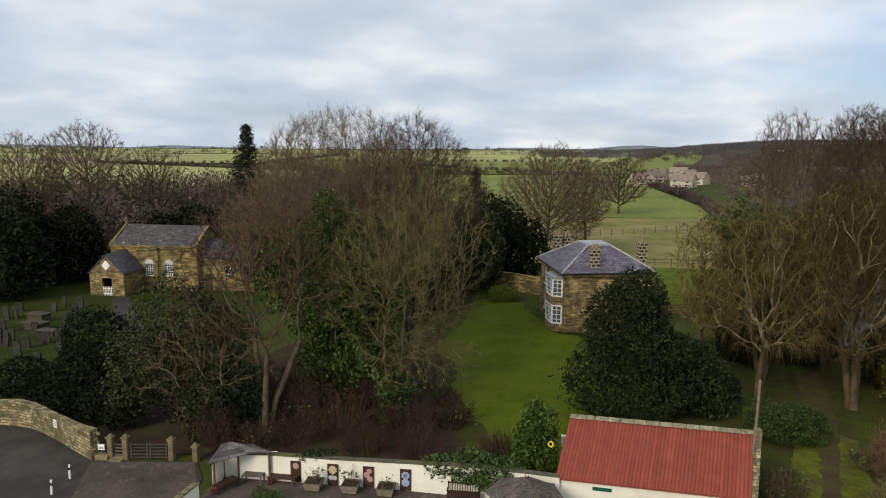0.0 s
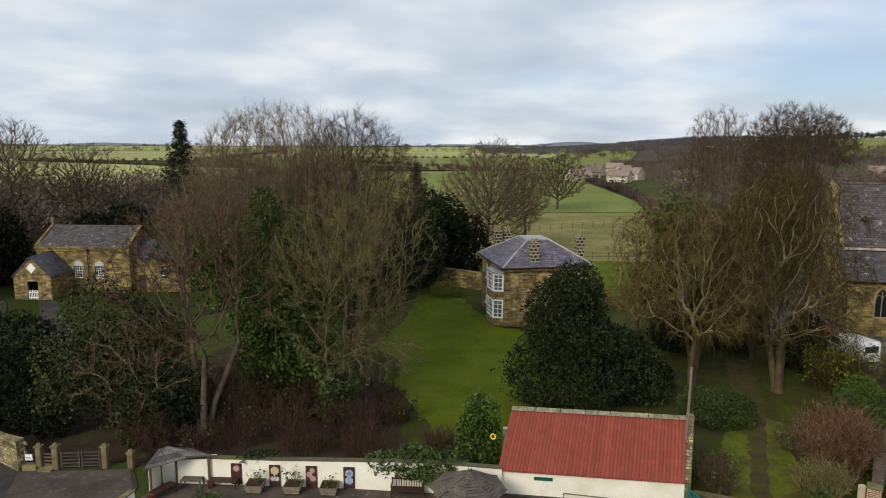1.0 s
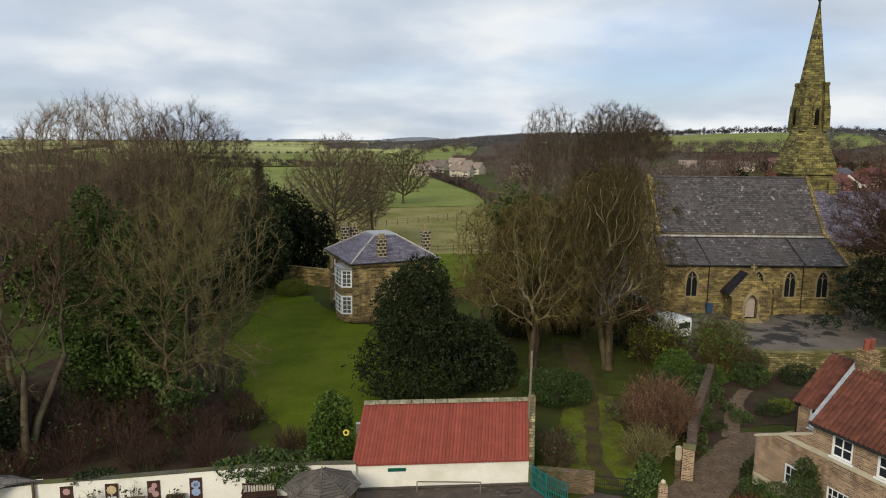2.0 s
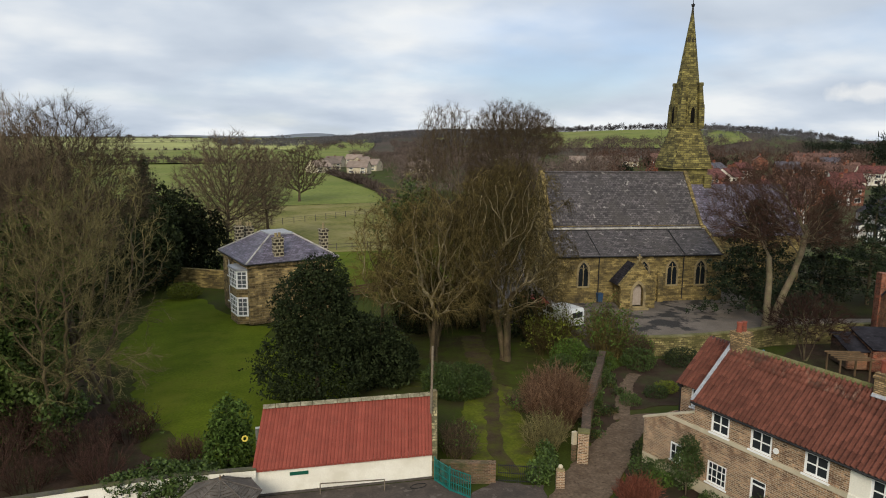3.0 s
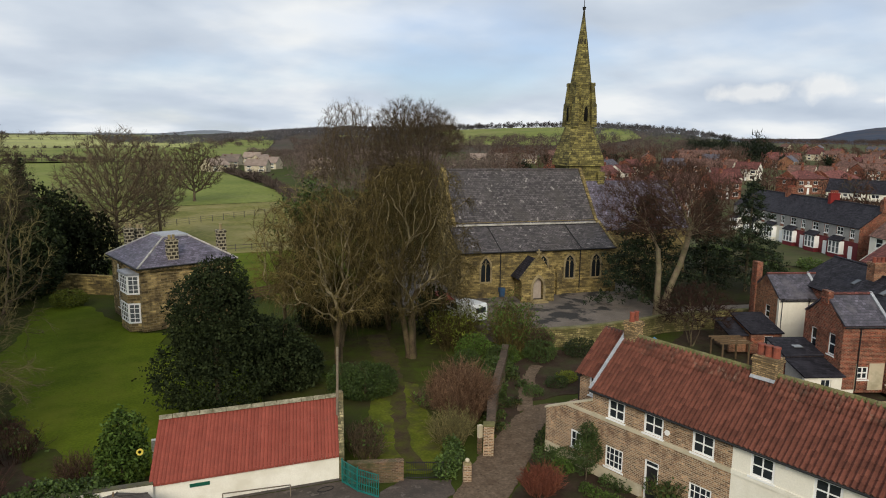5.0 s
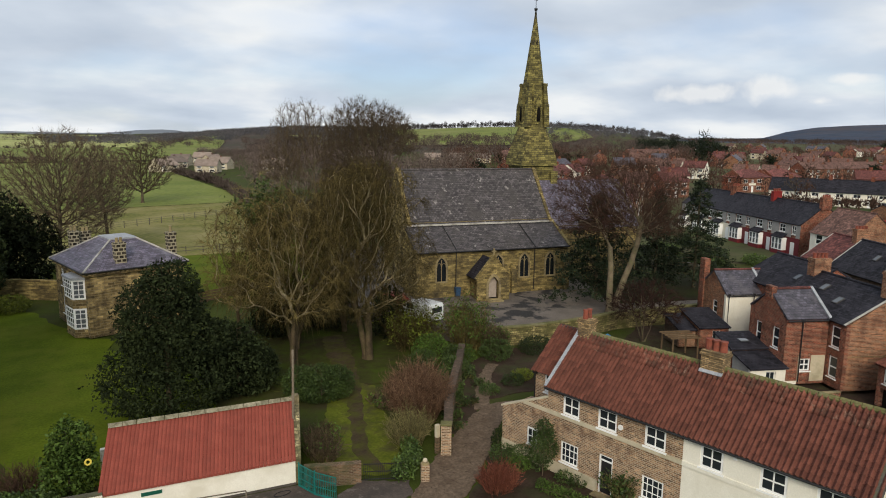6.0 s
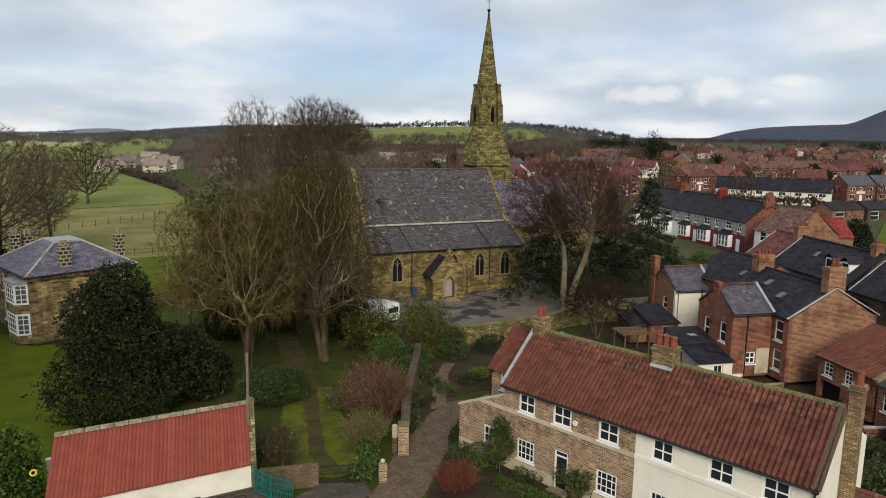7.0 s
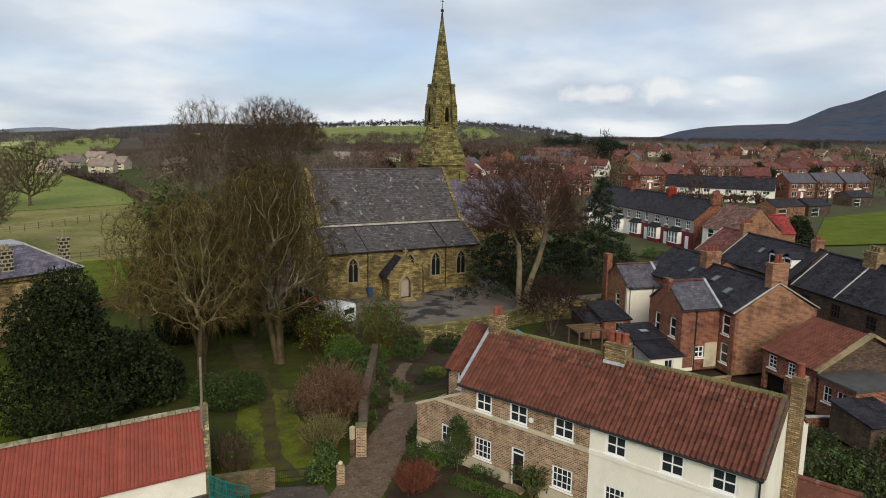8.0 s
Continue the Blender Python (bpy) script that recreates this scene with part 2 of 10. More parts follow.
M["red_tile"] = material("red_tile", (0.108, 0.036, 0.031), (0.172, 0.058, 0.050), 0.3, 0.85, 0.3, 6, pattern=(0.3, 0.3, 0.02, 0.5), joint=(0.05, 0.024, 0.018), rand=0.35)
M["brown_tile"] = material("brown_tile", (0.11, 0.058, 0.045), (0.16, 0.085, 0.065), 0.5, 0.85, 0.3, 10, pattern=(0.3, 0.3, 0.02, 0.5), joint=(0.05, 0.03, 0.025), rand=0.15)
M["white_render"] = material("white_render", (0.76, 0.725, 0.62), (0.81, 0.78, 0.68), 0.5, 0.9, 0.08, 14, stain=(0.66, 0.62, 0.51), stain_scale=0.4, spec=0.2, grit=0.3)
M["cream_render"] = material("cream_render", (0.48, 0.42, 0.30), (0.56, 0.49, 0.36), 0.7, 0.9, 0.25, 18, stain=(0.36, 0.32, 0.22), stain_scale=0.6, spec=0.2, grit=0.3)
M["white_paint"] = material("white_paint", (0.80, 0.80, 0.78), (0.85, 0.85, 0.83), 2.0, 0.45, 0.05, 20, grit=0.3)
M["maroon_paint"] = material("maroon_paint", (0.12, 0.014, 0.018), (0.16, 0.02, 0.025), 1.0, 0.6, 0.2, 20)
M["black_iron"] = material("black_iron", (0.012, 0.012, 0.013), (0.025, 0.024, 0.024), 3.0, 0.5, 0.1, 20)
M["lead"] = material("lead", (0.26, 0.27, 0.29), (0.36, 0.37, 0.39), 2.0, 0.55, 0.2, 16)
M["terracotta"] = material("terracotta", (0.190, 0.048, 0.030), (0.270, 0.076, 0.046), 3.0, 0.85, 0.2, 20, stain=(0.11, 0.045, 0.032), stain_scale=2.0)
M["weathered_wood"] = material("weathered_wood", (0.075, 0.064, 0.054), (0.13, 0.112, 0.095), 2.0, 0.85, 0.5, 14, rand=0.15)
M["dark_wood"] = material("dark_wood", (0.035, 0.016, 0.011), (0.06, 0.028, 0.018), 3.0, 0.6, 0.3, 20)
M["brown_wood"] = material("brown_wood", (0.10, 0.065, 0.035), (0.15, 0.10, 0.055), 3.0, 0.8, 0.3, 18, rand=0.1)
M["teal_paint"] = material("teal_paint", (0.008, 0.12, 0.105), (0.012, 0.16, 0.14), 3.0, 0.5, 0.1, 20)
M["green_paint"] = material("green_paint", (0.005, 0.07, 0.045), (0.008, 0.095, 0.06), 3.0, 0.5, 0.1, 20)
M["red_paint"] = material("red_paint", (0.16, 0.014, 0.012), (0.22, 0.02, 0.016), 3.0, 0.5, 0.1, 20)
M["car_white"] = material("car_white", (0.6, 0.62, 0.63), (0.68, 0.70, 0.70), 3.0, 0.25, 0.0, 20, spec=0.5, grit=0.3)
M["rubber"] = material("rubber", (0.012, 0.012, 0.012), (0.02, 0.02, 0.02), 3.0, 0.8, 0.1, 20)
M["bark"] = material("bark", (0.060, 0.044, 0.032), (0.120, 0.092, 0.062), 1.5, 0.95, 0.8, 9, stain=(0.12, 0.12, 0.06), stain_scale=1.0, spec=0.1)
M["pale_bark"] = material("pale_bark", (0.115, 0.090, 0.060), (0.200, 0.160, 0.105), 1.5, 0.95, 0.8, 9, stain=(0.15, 0.145, 0.075), stain_scale=1.0, spec=0.1)
M["twig"] = material("twig", (0.064, 0.047, 0.029), (0.118, 0.088, 0.052), 0.5, 0.95, 0.0, 3, rand=0.45, spec=0.1)
M["red_twig"] = material("red_twig", (0.062, 0.037, 0.025), (0.110, 0.066, 0.044), 0.5, 0.95, 0.0, 3, rand=0.45, spec=0.1)
M["olive_twig"] = material("olive_twig", (0.086, 0.075, 0.032), (0.155, 0.132, 0.058), 0.5, 0.95, 0.0, 3, rand=0.5, spec=0.1)
M["holly_leaf"] = material("holly_leaf", (0.00952, 0.014, 0.005824), (0.02128, 0.02856, 0.01064), 0.6, 0.75, 0.0, 3, rand=0.5, spec=0.08)
M["ivy_leaf"] = material("ivy_leaf", (0.026, 0.044, 0.010), (0.052, 0.076, 0.016), 0.5, 0.6, 0.0, 3, rand=0.5, spec=0.25)
M["green_ivy"] = material("green_ivy", (0.0475, 0.0825, 0.01625), (0.1025, 0.15, 0.03), 0.5, 0.7, 0.0, 3, rand=0.5, spec=0.15)
M["bright_leaf"] = material("bright_leaf", (0.040, 0.072, 0.012), (0.075, 0.12, 0.022), 0.6, 0.7, 0.0, 3, rand=0.5, spec=0.15)
M["cedar_leaf"] = material("cedar_leaf", (0.011, 0.018, 0.009), (0.026, 0.037, 0.016), 0.5, 0.7, 0.0, 3, rand=0.4, spec=0.15)
M["hedge_leaf"] = material("hedge_leaf", (0.028, 0.048, 0.011), (0.056, 0.086, 0.018), 0.8, 0.6, 0.0, 3, rand=0.5, spec=0.25)
M["far_wood"] = material("far_wood", (0.062, 0.048, 0.042), (0.112, 0.086, 0.072), 0.02, 0.95, 0.0, 0.3, rand=0.4, spec=0.05)
M["hill_twig"] = material("hill_twig", (0.026, 0.024, 0.024), (0.050, 0.045, 0.043), 0.02, 0.95, 0.0, 0.3, rand=0.4, spec=0.05)
# twig brown greyed and blued in the colour to stand for distance haze
M["hazy_ridge_wood"] = material("hazy_ridge_wood", (0.090, 0.088, 0.098), (0.135, 0.126, 0.126), 0.02, 0.95, 0.0, 0.3, rand=0.4, spec=0.05)
M["rose_twig"] = material("rose_twig", (0.06669, 0.0378, 0.02741), (0.1154, 0.06426, 0.04347), 0.5, 0.95, 0.0, 3, rand=0.45, spec=0.1)
# grass darkened in its colour to stand for shade under trees
M["shade_dark_grass"] = material("shade_dark_grass", (0.016, 0.020, 0.006), (0.032, 0.036, 0.010), 0.3, 0.95, 0.6, 6, stain=(0.028, 0.020, 0.012), stain_scale=0.4, stain_amount=0.6, spec=0.1)
M["box_leaf"] = material("box_leaf", (0.080, 0.100, 0.012), (0.140, 0.160, 0.022), 0.6, 0.7, 0.0, 3, rand=0.4, spec=0.15)
M["yard_grass"] = material("yard_grass", (0.0208, 0.032, 0.0032), (0.0368, 0.0512, 0.0056), 0.3, 0.95, 0.6, 6, stain=(0.032, 0.028, 0.013), stain_scale=0.3, spec=0.1)
M["crown_twig"] = material("crown_twig", (0.0667, 0.04945, 0.03335), (0.1242, 0.092, 0.0575), 0.5, 0.95, 0.0, 3, rand=0.45, spec=0.1)
# brown twigs with the canopy's deep shadow put into the colour
M["deep_twig"] = material("deep_twig", (0.036, 0.020, 0.016), (0.074, 0.040, 0.030), 0.5, 0.95, 0.0, 3, rand=0.4, spec=0.1)
M["glass"] = glass_material("glass")
# near-black that paints the unlit inside of doorways and openings
M["painted_dark"] = material("painted_dark", (0.010, 0.009, 0.008), (0.016, 0.014, 0.012), 3.0, 0.9, 0.0, 10, spec=0.1)
M["mossy"] = material("mossy", (0.10, 0.10, 0.035), (0.16, 0.145, 0.06), 1.2, 0.95, 0.7, 10, stain=(0.20, 0.18, 0.10), stain_scale=0.8)
M["russet_twig"] = material("russet_twig", (0.1113, 0.06444, 0.03902), (0.1837, 0.1098, 0.06655), 0.5, 0.95, 0.0, 3, rand=0.35, spec=0.1)
# moor brown with the blue of distance haze mixed into the colour
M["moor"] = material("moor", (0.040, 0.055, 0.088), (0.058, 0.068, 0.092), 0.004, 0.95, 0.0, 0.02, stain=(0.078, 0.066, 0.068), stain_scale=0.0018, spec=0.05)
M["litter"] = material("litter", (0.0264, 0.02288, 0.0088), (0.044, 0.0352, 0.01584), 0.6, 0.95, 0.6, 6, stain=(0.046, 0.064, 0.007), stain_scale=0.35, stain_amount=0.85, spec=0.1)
M["trodden"] = material("trodden", (0.044, 0.032, 0.019), (0.068, 0.050, 0.028), 0.9, 0.95, 0.7, 7, stain=(0.064, 0.068, 0.012), stain_scale=0.8, stain_amount=0.7, spec=0.1)
M["pale_tile"] = material("pale_tile", (0.20, 0.155, 0.125), (0.29, 0.225, 0.185), 0.5, 0.85, 0.3, 10, rand=0.3)
M["rail_wood"] = material("rail_wood", (0.045, 0.038, 0.032), (0.075, 0.064, 0.055), 2.0, 0.85, 0.4, 14, rand=0.1)
M["buff_red"] = material("buff_red", (0.125, 0.044, 0.023), (0.320, 0.130, 0.062), 2.4, 0.9, 0.7, 12, pattern=(0.26, 0.095, 0.014, 0.5), joint=(0.42, 0.30, 0.20), stain=(0.095, 0.042, 0.027), stain_scale=0.5, stain_amount=0.35, streak=0.5, grit=1.8)
M["grey_render"] = material("grey_render", (0.26, 0.25, 0.24), (0.34, 0.33, 0.31), 1.0, 0.9, 0.3, 20)
M["dark_brick"] = material("dark_brick", (0.060, 0.040, 0.028), (0.105, 0.066, 0.044), 1.2, 0.9, 0.5, 14, pattern=(0.26, 0.095, 0.016, 0.5), joint=(0.10, 0.075, 0.055), stain=(0.04, 0.03, 0.022), stain_scale=0.5, streak=0.4)
M["felt"] = material("felt", (0.048, 0.047, 0.048), (0.078, 0.075, 0.075), 1.5, 0.8, 0.3, 14)
M["bright_tile"] = material("bright_tile", (0.190, 0.020, 0.018), (0.250, 0.032, 0.028), 0.4, 0.8, 0.3, 6, pattern=(0.3, 0.3, 0.02, 0.5), joint=(0.09, 0.02, 0.016))

M["suburb"] = material("suburb", (0.055, 0.048, 0.030), (0.080, 0.072, 0.038), 0.05, 0.95, 0.0, 0.4, stain=(0.060, 0.085, 0.022), stain_scale=0.03, stain_amount=0.7, spec=0.1)
M["wood_floor"] = material("wood_floor", (0.058, 0.046, 0.040), (0.092, 0.072, 0.058), 0.012, 0.95, 0.0, 0.1, stain=(0.06, 0.062, 0.04), stain_scale=0.01, spec=0.05)
M["stack_stone"] = material("stack_stone", (0.026, 0.022, 0.016), (0.052, 0.042, 0.028), 1.5, 0.9, 0.7, 12, pattern=(0.45, 0.34, 0.06, 0.5), joint=(0.34, 0.30, 0.21))
M["cement"] = material("cement", (0.36, 0.34, 0.31), (0.50, 0.48, 0.44), 2.0, 0.85, 0.3, 16, stain=(0.2, 0.19, 0.15), stain_scale=0.9, grit=0.3)
M["net_glass"] = glass_material("net_glass", (0.10, 0.11, 0.12))
M["mossy_slate"] = material("mossy_slate", (0.06, 0.055, 0.05), (0.11, 0.10, 0.075), 1.2, 0.9, 0.6, 12, stain=(0.10, 0.105, 0.03), stain_scale=0.8, stain_amount=0.6)
M["moss_path"] = material("moss_path", (0.0675, 0.0825, 0.00875), (0.115, 0.13, 0.015), 0.9, 0.95, 0.6, 6, stain=(0.060, 0.050, 0.022), stain_scale=0.6, stain_amount=0.55, spec=0.1)
# the farthest hills: pale blue distance haze is part of this base colour
M["hazed_hill"] = material("hazed_hill", (0.150, 0.172, 0.205), (0.215, 0.228, 0.235), 0.0016, 0.95, 0.0, 0.02, spec=0.05)
M["tomb_stone"] = material("tomb_stone", (0.046, 0.042, 0.028), (0.085, 0.076, 0.050), 1.5, 0.9, 0.5, 12, stain=(0.04, 0.045, 0.020), stain_scale=0.9)
M["olive_leaf"] = material("olive_leaf", (0.030, 0.038, 0.010), (0.068, 0.074, 0.020), 0.5, 0.6, 0.0, 3, rand=0.55, spec=0.25)
M["lime_bark"] = material("lime_bark", (0.0595, 0.0442, 0.0272), (0.1275, 0.0952, 0.0561), 1.0, 0.95, 0.8, 9, stain=(0.070, 0.068, 0.026), stain_scale=0.8, spec=0.1)
M["lime_limb"] = material("lime_limb", (0.090, 0.070, 0.040), (0.320, 0.262, 0.160), 0.9, 0.95, 0.5, 9, stain=(0.110, 0.098, 0.040), stain_scale=0.7, spec=0.1)
M["lime_twig"] = material("lime_twig", (0.05184, 0.03951, 0.01426), (0.1368, 0.1058, 0.03888), 0.35, 0.95, 0.0, 3, rand=0.6, spec=0.1)
M["faded_door"] = material("faded_door", (0.30, 0.25, 0.21), (0.38, 0.32, 0.27), 2.0, 0.6, 0.1, 20)
M["old_brick"] = material("old_brick", (0.110, 0.062, 0.036), (0.205, 0.125, 0.070), 1.6, 0.9, 0.7, 16, pattern=(0.25, 0.09, 0.016, 0.5), joint=(0.19, 0.145, 0.10), stain=(0.062, 0.062, 0.024), stain_scale=0.8, stain_amount=0.7, streak=0.35)
M["moss_rubble"] = material("moss_rubble", (0.125, 0.104, 0.042), (0.235, 0.195, 0.085), 2.5, 0.95, 0.8, 10, pattern=(0.42, 0.19, 0.02, 0.4), joint=(0.08, 0.066, 0.034), stain=(0.088, 0.086, 0.026), stain_scale=0.9, stain_amount=0.6, streak=0.45, grit=1.4)
M["dark_twig"] = material("dark_twig", (0.060, 0.036, 0.027), (0.105, 0.062, 0.045), 0.5, 0.95, 0.0, 3, rand=0.4, spec=0.1)
M["shelter_felt"] = material("shelter_felt", (0.075, 0.070, 0.066), (0.120, 0.112, 0.105), 1.2, 0.85, 0.4, 9, pattern=(1.0, 0.3, 0.02, 0.5), joint=(0.045, 0.042, 0.04))
M["pillar_stone"] = material("pillar_stone", (0.130, 0.100, 0.050), (0.220, 0.175, 0.090), 2.0, 0.9, 0.6, 12, stain=(0.060, 0.055, 0.028), stain_scale=1.2, stain_amount=0.6)
M["hedge_small"] = material("hedge_small", (0.032, 0.058, 0.011), (0.066, 0.104, 0.020), 0.8, 0.6, 0.0, 3, rand=0.5, spec=0.25)
M["ridge_stone"] = material("ridge_stone", (0.20, 0.175, 0.115), (0.31, 0.28, 0.20), 2.5, 0.9, 0.6, 10, stain=(0.085, 0.080, 0.045), stain_scale=1.6, stain_amount=0.6)
M["rust_twig"] = material("rust_twig", (0.120, 0.040, 0.026), (0.190, 0.070, 0.042), 0.5, 0.95, 0.0, 3, rand=0.4, spec=0.1)


# ---- building tools ----
def mesh_of(name, bm):
    me = bpy.data.meshes.new(name)
    bmesh.ops.recalc_face_normals(bm, faces=bm.faces)
    bm.to_mesh(me)
    bm.free()
    metre_uv(me)
    return me


def metre_uv(me):
    """Lays UVs in metres: along the wall and up it, or along the eaves and up the slope."""
    n = len(me.loops)
    if not n:
        return
    uv = me.uv_layers.new(name="metres")
    nor = np.zeros(len(me.polygons) * 3); me.polygons.foreach_get("normal", nor); nor = nor.reshape(-1, 3)
    tot = np.zeros(len(me.polygons), int); me.polygons.foreach_get("loop_total", tot)
    vi = np.zeros(n, int); me.loops.foreach_get("vertex_index", vi)
    co = np.zeros(len(me.vertices) * 3); me.vertices.foreach_get("co", co); co = co.reshape(-1, 3)
    nl = np.repeat(nor, tot, axis=0)
    flat = np.abs(nl[:, 2]) > 0.95
    ux = np.stack([-nl[:, 1], nl[:, 0], np.zeros(n)], 1)
    ux[flat] = (1, 0, 0)
    ux /= np.maximum(np.linalg.norm(ux, axis=1, keepdims=True), 1e-9)
    vx = np.cross(nl, ux)
    vx[flat] = (0, 1, 0)
    p = co[vi]
    out = np.stack([(p * ux).sum(1), (p * vx).sum(1)], 1)
    uv.data.foreach_set("uv", out.ravel())


def put(name, me, mat, parent=None, label="", m=None):
    ob = new(name, me)
    if not me.materials:
        me.materials.append(M[mat] if isinstance(mat, str) else mat)
    if parent is not None:
        ob.parent = parent
    if m is not None:
        ob.matrix_basis = m
    return tagged(ob, label)


def part(name, bm, mat, parent, label="", m=None):
    return put(name, mesh_of(name, bm), mat, parent, label, m)


def thing(name, label, category, m=None, group="", kind=""):
    ob = new(name)
    ob.empty_display_size = 0.3
    if m is not None:
        ob.matrix_basis = m
    return tagged(ob, label, category, group, kind)


def box(bm, x0, x1, y0, y1, z0, z1, bevel=0.0):
    v = [bm.verts.new(p) for p in ((x0, y0, z0), (x1, y0, z0), (x1, y1, z0), (x0, y1, z0), (x0, y0, z1), (x1, y0, z1), (x1, y1, z1), (x0, y1, z1))]
    f = [bm.faces.new([v[i] for i in q]) for q in ((3, 2, 1, 0), (4, 5, 6, 7), (0, 1, 5, 4), (1, 2, 6, 5), (2, 3, 7, 6), (3, 0, 4, 7))]
    if bevel:
        bmesh.ops.bevel(bm, geom=list({e for q in f for e in q.edges}), offset=bevel, segments=1, affect="EDGES")
    return bm


def boxes(*rows, bevel=0.0):
    bm = bmesh.new()
    for r in rows:
        box(bm, *r, bevel=bevel)
    return bm


def prism(bm, pts, off):
    """A solid: the polygon pts, pushed along off."""
    off = Vector(off)
    a = [bm.verts.new(p) for p in pts]
    b = [bm.verts.new(Vector(p) + off) for p in pts]
    n = len(a)
    bm.faces.new(a); bm.faces.new(b[::-1])
    for i in range(n):
        bm.faces.new((a[i], b[i], b[(i + 1) % n], a[(i + 1) % n]))
    return bm


def slab(bm, pts, t):
    """A sheet of thickness t under the flat polygon pts."""
    p = [Vector(q) for q in pts]
    n = (p[1] - p[0]).cross(p[2] - p[0]).normalized()
    if n.z < 0:
        n = -n
    return prism(bm, p, -n * t)


def tube(bm, a, b, r0, r1=None, n=8):
    a, b = Vector(a), Vector(b)
    r1 = r0 if r1 is None else r1
    q = (b - a).to_track_quat("Z", "Y")
    ra, rb = [], []
    for i in range(n):
        d = Vector((math.cos(2 * math.pi * i / n), math.sin(2 * math.pi * i / n), 0))
        ra.append(bm.verts.new(a + q @ (d * r0))); rb.append(bm.verts.new(b + q @ (d * r1)))
    for i in range(n):
        bm.faces.new((ra[i], ra[(i + 1) % n], rb[(i + 1) % n], rb[i]))
    bm.faces.new(ra[::-1]); bm.faces.new(rb)
    return bm


def wall(length, height, openings=(), thick=0.3, gable=None):
    """A wall along x from 0 with its outside at y = 0 and its thickness behind, with openings (x0, x1, z0, z1) cut right through; gable: (ridge x, ridge z)."""
    bm = bmesh.new()
    xs = sorted({0.0, length, *(o[i] for o in openings for i in (0, 1))})
    zs = sorted({0.0, height, *(o[i] for o in openings for i in (2, 3))})
    solid = lambda i, k: 0 <= i < len(xs) - 1 and 0 <= k < len(zs) - 1 and not any(
        o[0] - 1e-6 < (xs[i] + xs[i + 1]) / 2 < o[1] and o[2] < (zs[k] + zs[k + 1]) / 2 < o[3] for o in openings)
    vs = {}

    def v(i, k, y):
        if (i, k, y) not in vs:
            vs[i, k, y] = bm.verts.new((xs[i], y, zs[k]))
        return vs[i, k, y]
    for i in range(len(xs) - 1):
        for k in range(len(zs) - 1):
            if not solid(i, k):
                continue
            bm.faces.new((v(i, k, 0), v(i + 1, k, 0), v(i + 1, k + 1, 0), v(i, k + 1, 0)))
            bm.faces.new((v(i, k, thick), v(i, k + 1, thick), v(i + 1, k + 1, thick), v(i + 1, k, thick)))
            for (di, dk, p, q) in ((-1, 0, (i, k), (i, k + 1)), (1, 0, (i + 1, k), (i + 1, k + 1)), (0, -1, (i, k), (i + 1, k)), (0, 1, (i, k + 1), (i + 1, k + 1))):
                if not solid(i + di, k + dk) and not (gable and dk == 1 and k == len(zs) - 2):
                    bm.faces.new((v(*p, 0), v(*q, 0), v(*q, thick), v(*p, thick)))
    if gable:
        gx, gz = gable
        a, b = bm.verts.new((gx, 0, gz)), bm.verts.new((gx, thick, gz))
        top = len(zs) - 1
        bm.faces.new([v(i, top, 0) for i in range(len(xs))] + [a])
        bm.faces.new([v(i, top, thick) for i in range(len(xs))][::-1] + [b])
        bm.faces.new((v(0, top, 0), a, b, v(0, top, thick)))
        bm.faces.new((v(len(xs) - 1, top, 0), v(len(xs) - 1, top, thick), b, a))
    return bm


SHARED = {}


def shared(key, make):
    if key not in SHARED:
        SHARED[key] = make()
    return SHARED[key]


def window_on(parent, x0, x1, z0, z1, m, nx=2, ny=2, depth=0.10, frame_w=0.07, bar=0.03, paint="white_paint", sill=True, surround=0.0, label="white-painted sash window", glass="glass"):
    """A window in an opening of a wall whose own pose is m: a frame with its bars, a pane and a sill."""
    w, h = x1 - x0, z1 - z0

    def frame_mesh():
        holes = []
        cx = [frame_w] + [q for i in range(1, nx) for q in (w * i / nx - bar / 2, w * i / nx + bar / 2)] + [w - frame_w]
        cz = [frame_w] + [q for i in range(1, ny) for q in (h * i / ny - bar / 2, h * i / ny + bar / 2)] + [h - frame_w]
        for a in range(nx):
            for b in range(ny):
                holes.append((cx[2 * a], cx[2 * a + 1], cz[2 * b], cz[2 * b + 1]))
        return mesh_of("window", wall(w, h, holes, 0.06))
    key = (round(w, 2), round(h, 2), nx, ny, frame_w, bar, paint, glass)
    win = put("window", shared(("wf", *key), frame_mesh), paint, parent, label, m @ Matrix.Translation((x0, depth, z0)))
    put("pane", shared(("wp", *key), lambda: mesh_of("pane", boxes((0.02, w - 0.02, 0.028, 0.036, 0.02, h - 0.02)))), glass, win)
    if sill:
        put("sill", shared(("ws", *key, depth), lambda: mesh_of("sill", boxes((-0.08, w + 0.08, -depth - 0.06, 0.0, -0.09, -0.004)))), paint if sill is True else sill, win)
    return win


WALLS = ("front", "right", "back", "left")


def wall_pose(side, W, D):
    """Front along +x at y = 0; right, back and left turn round the plan."""
    return {"front": pose(0, 0, 0), "right": pose(W, 0, 0, 0, 0, 90), "back": pose(W, D, 0, 0, 0, 180), "left": pose(0, D, 0, 0, 0, -90)}[side]


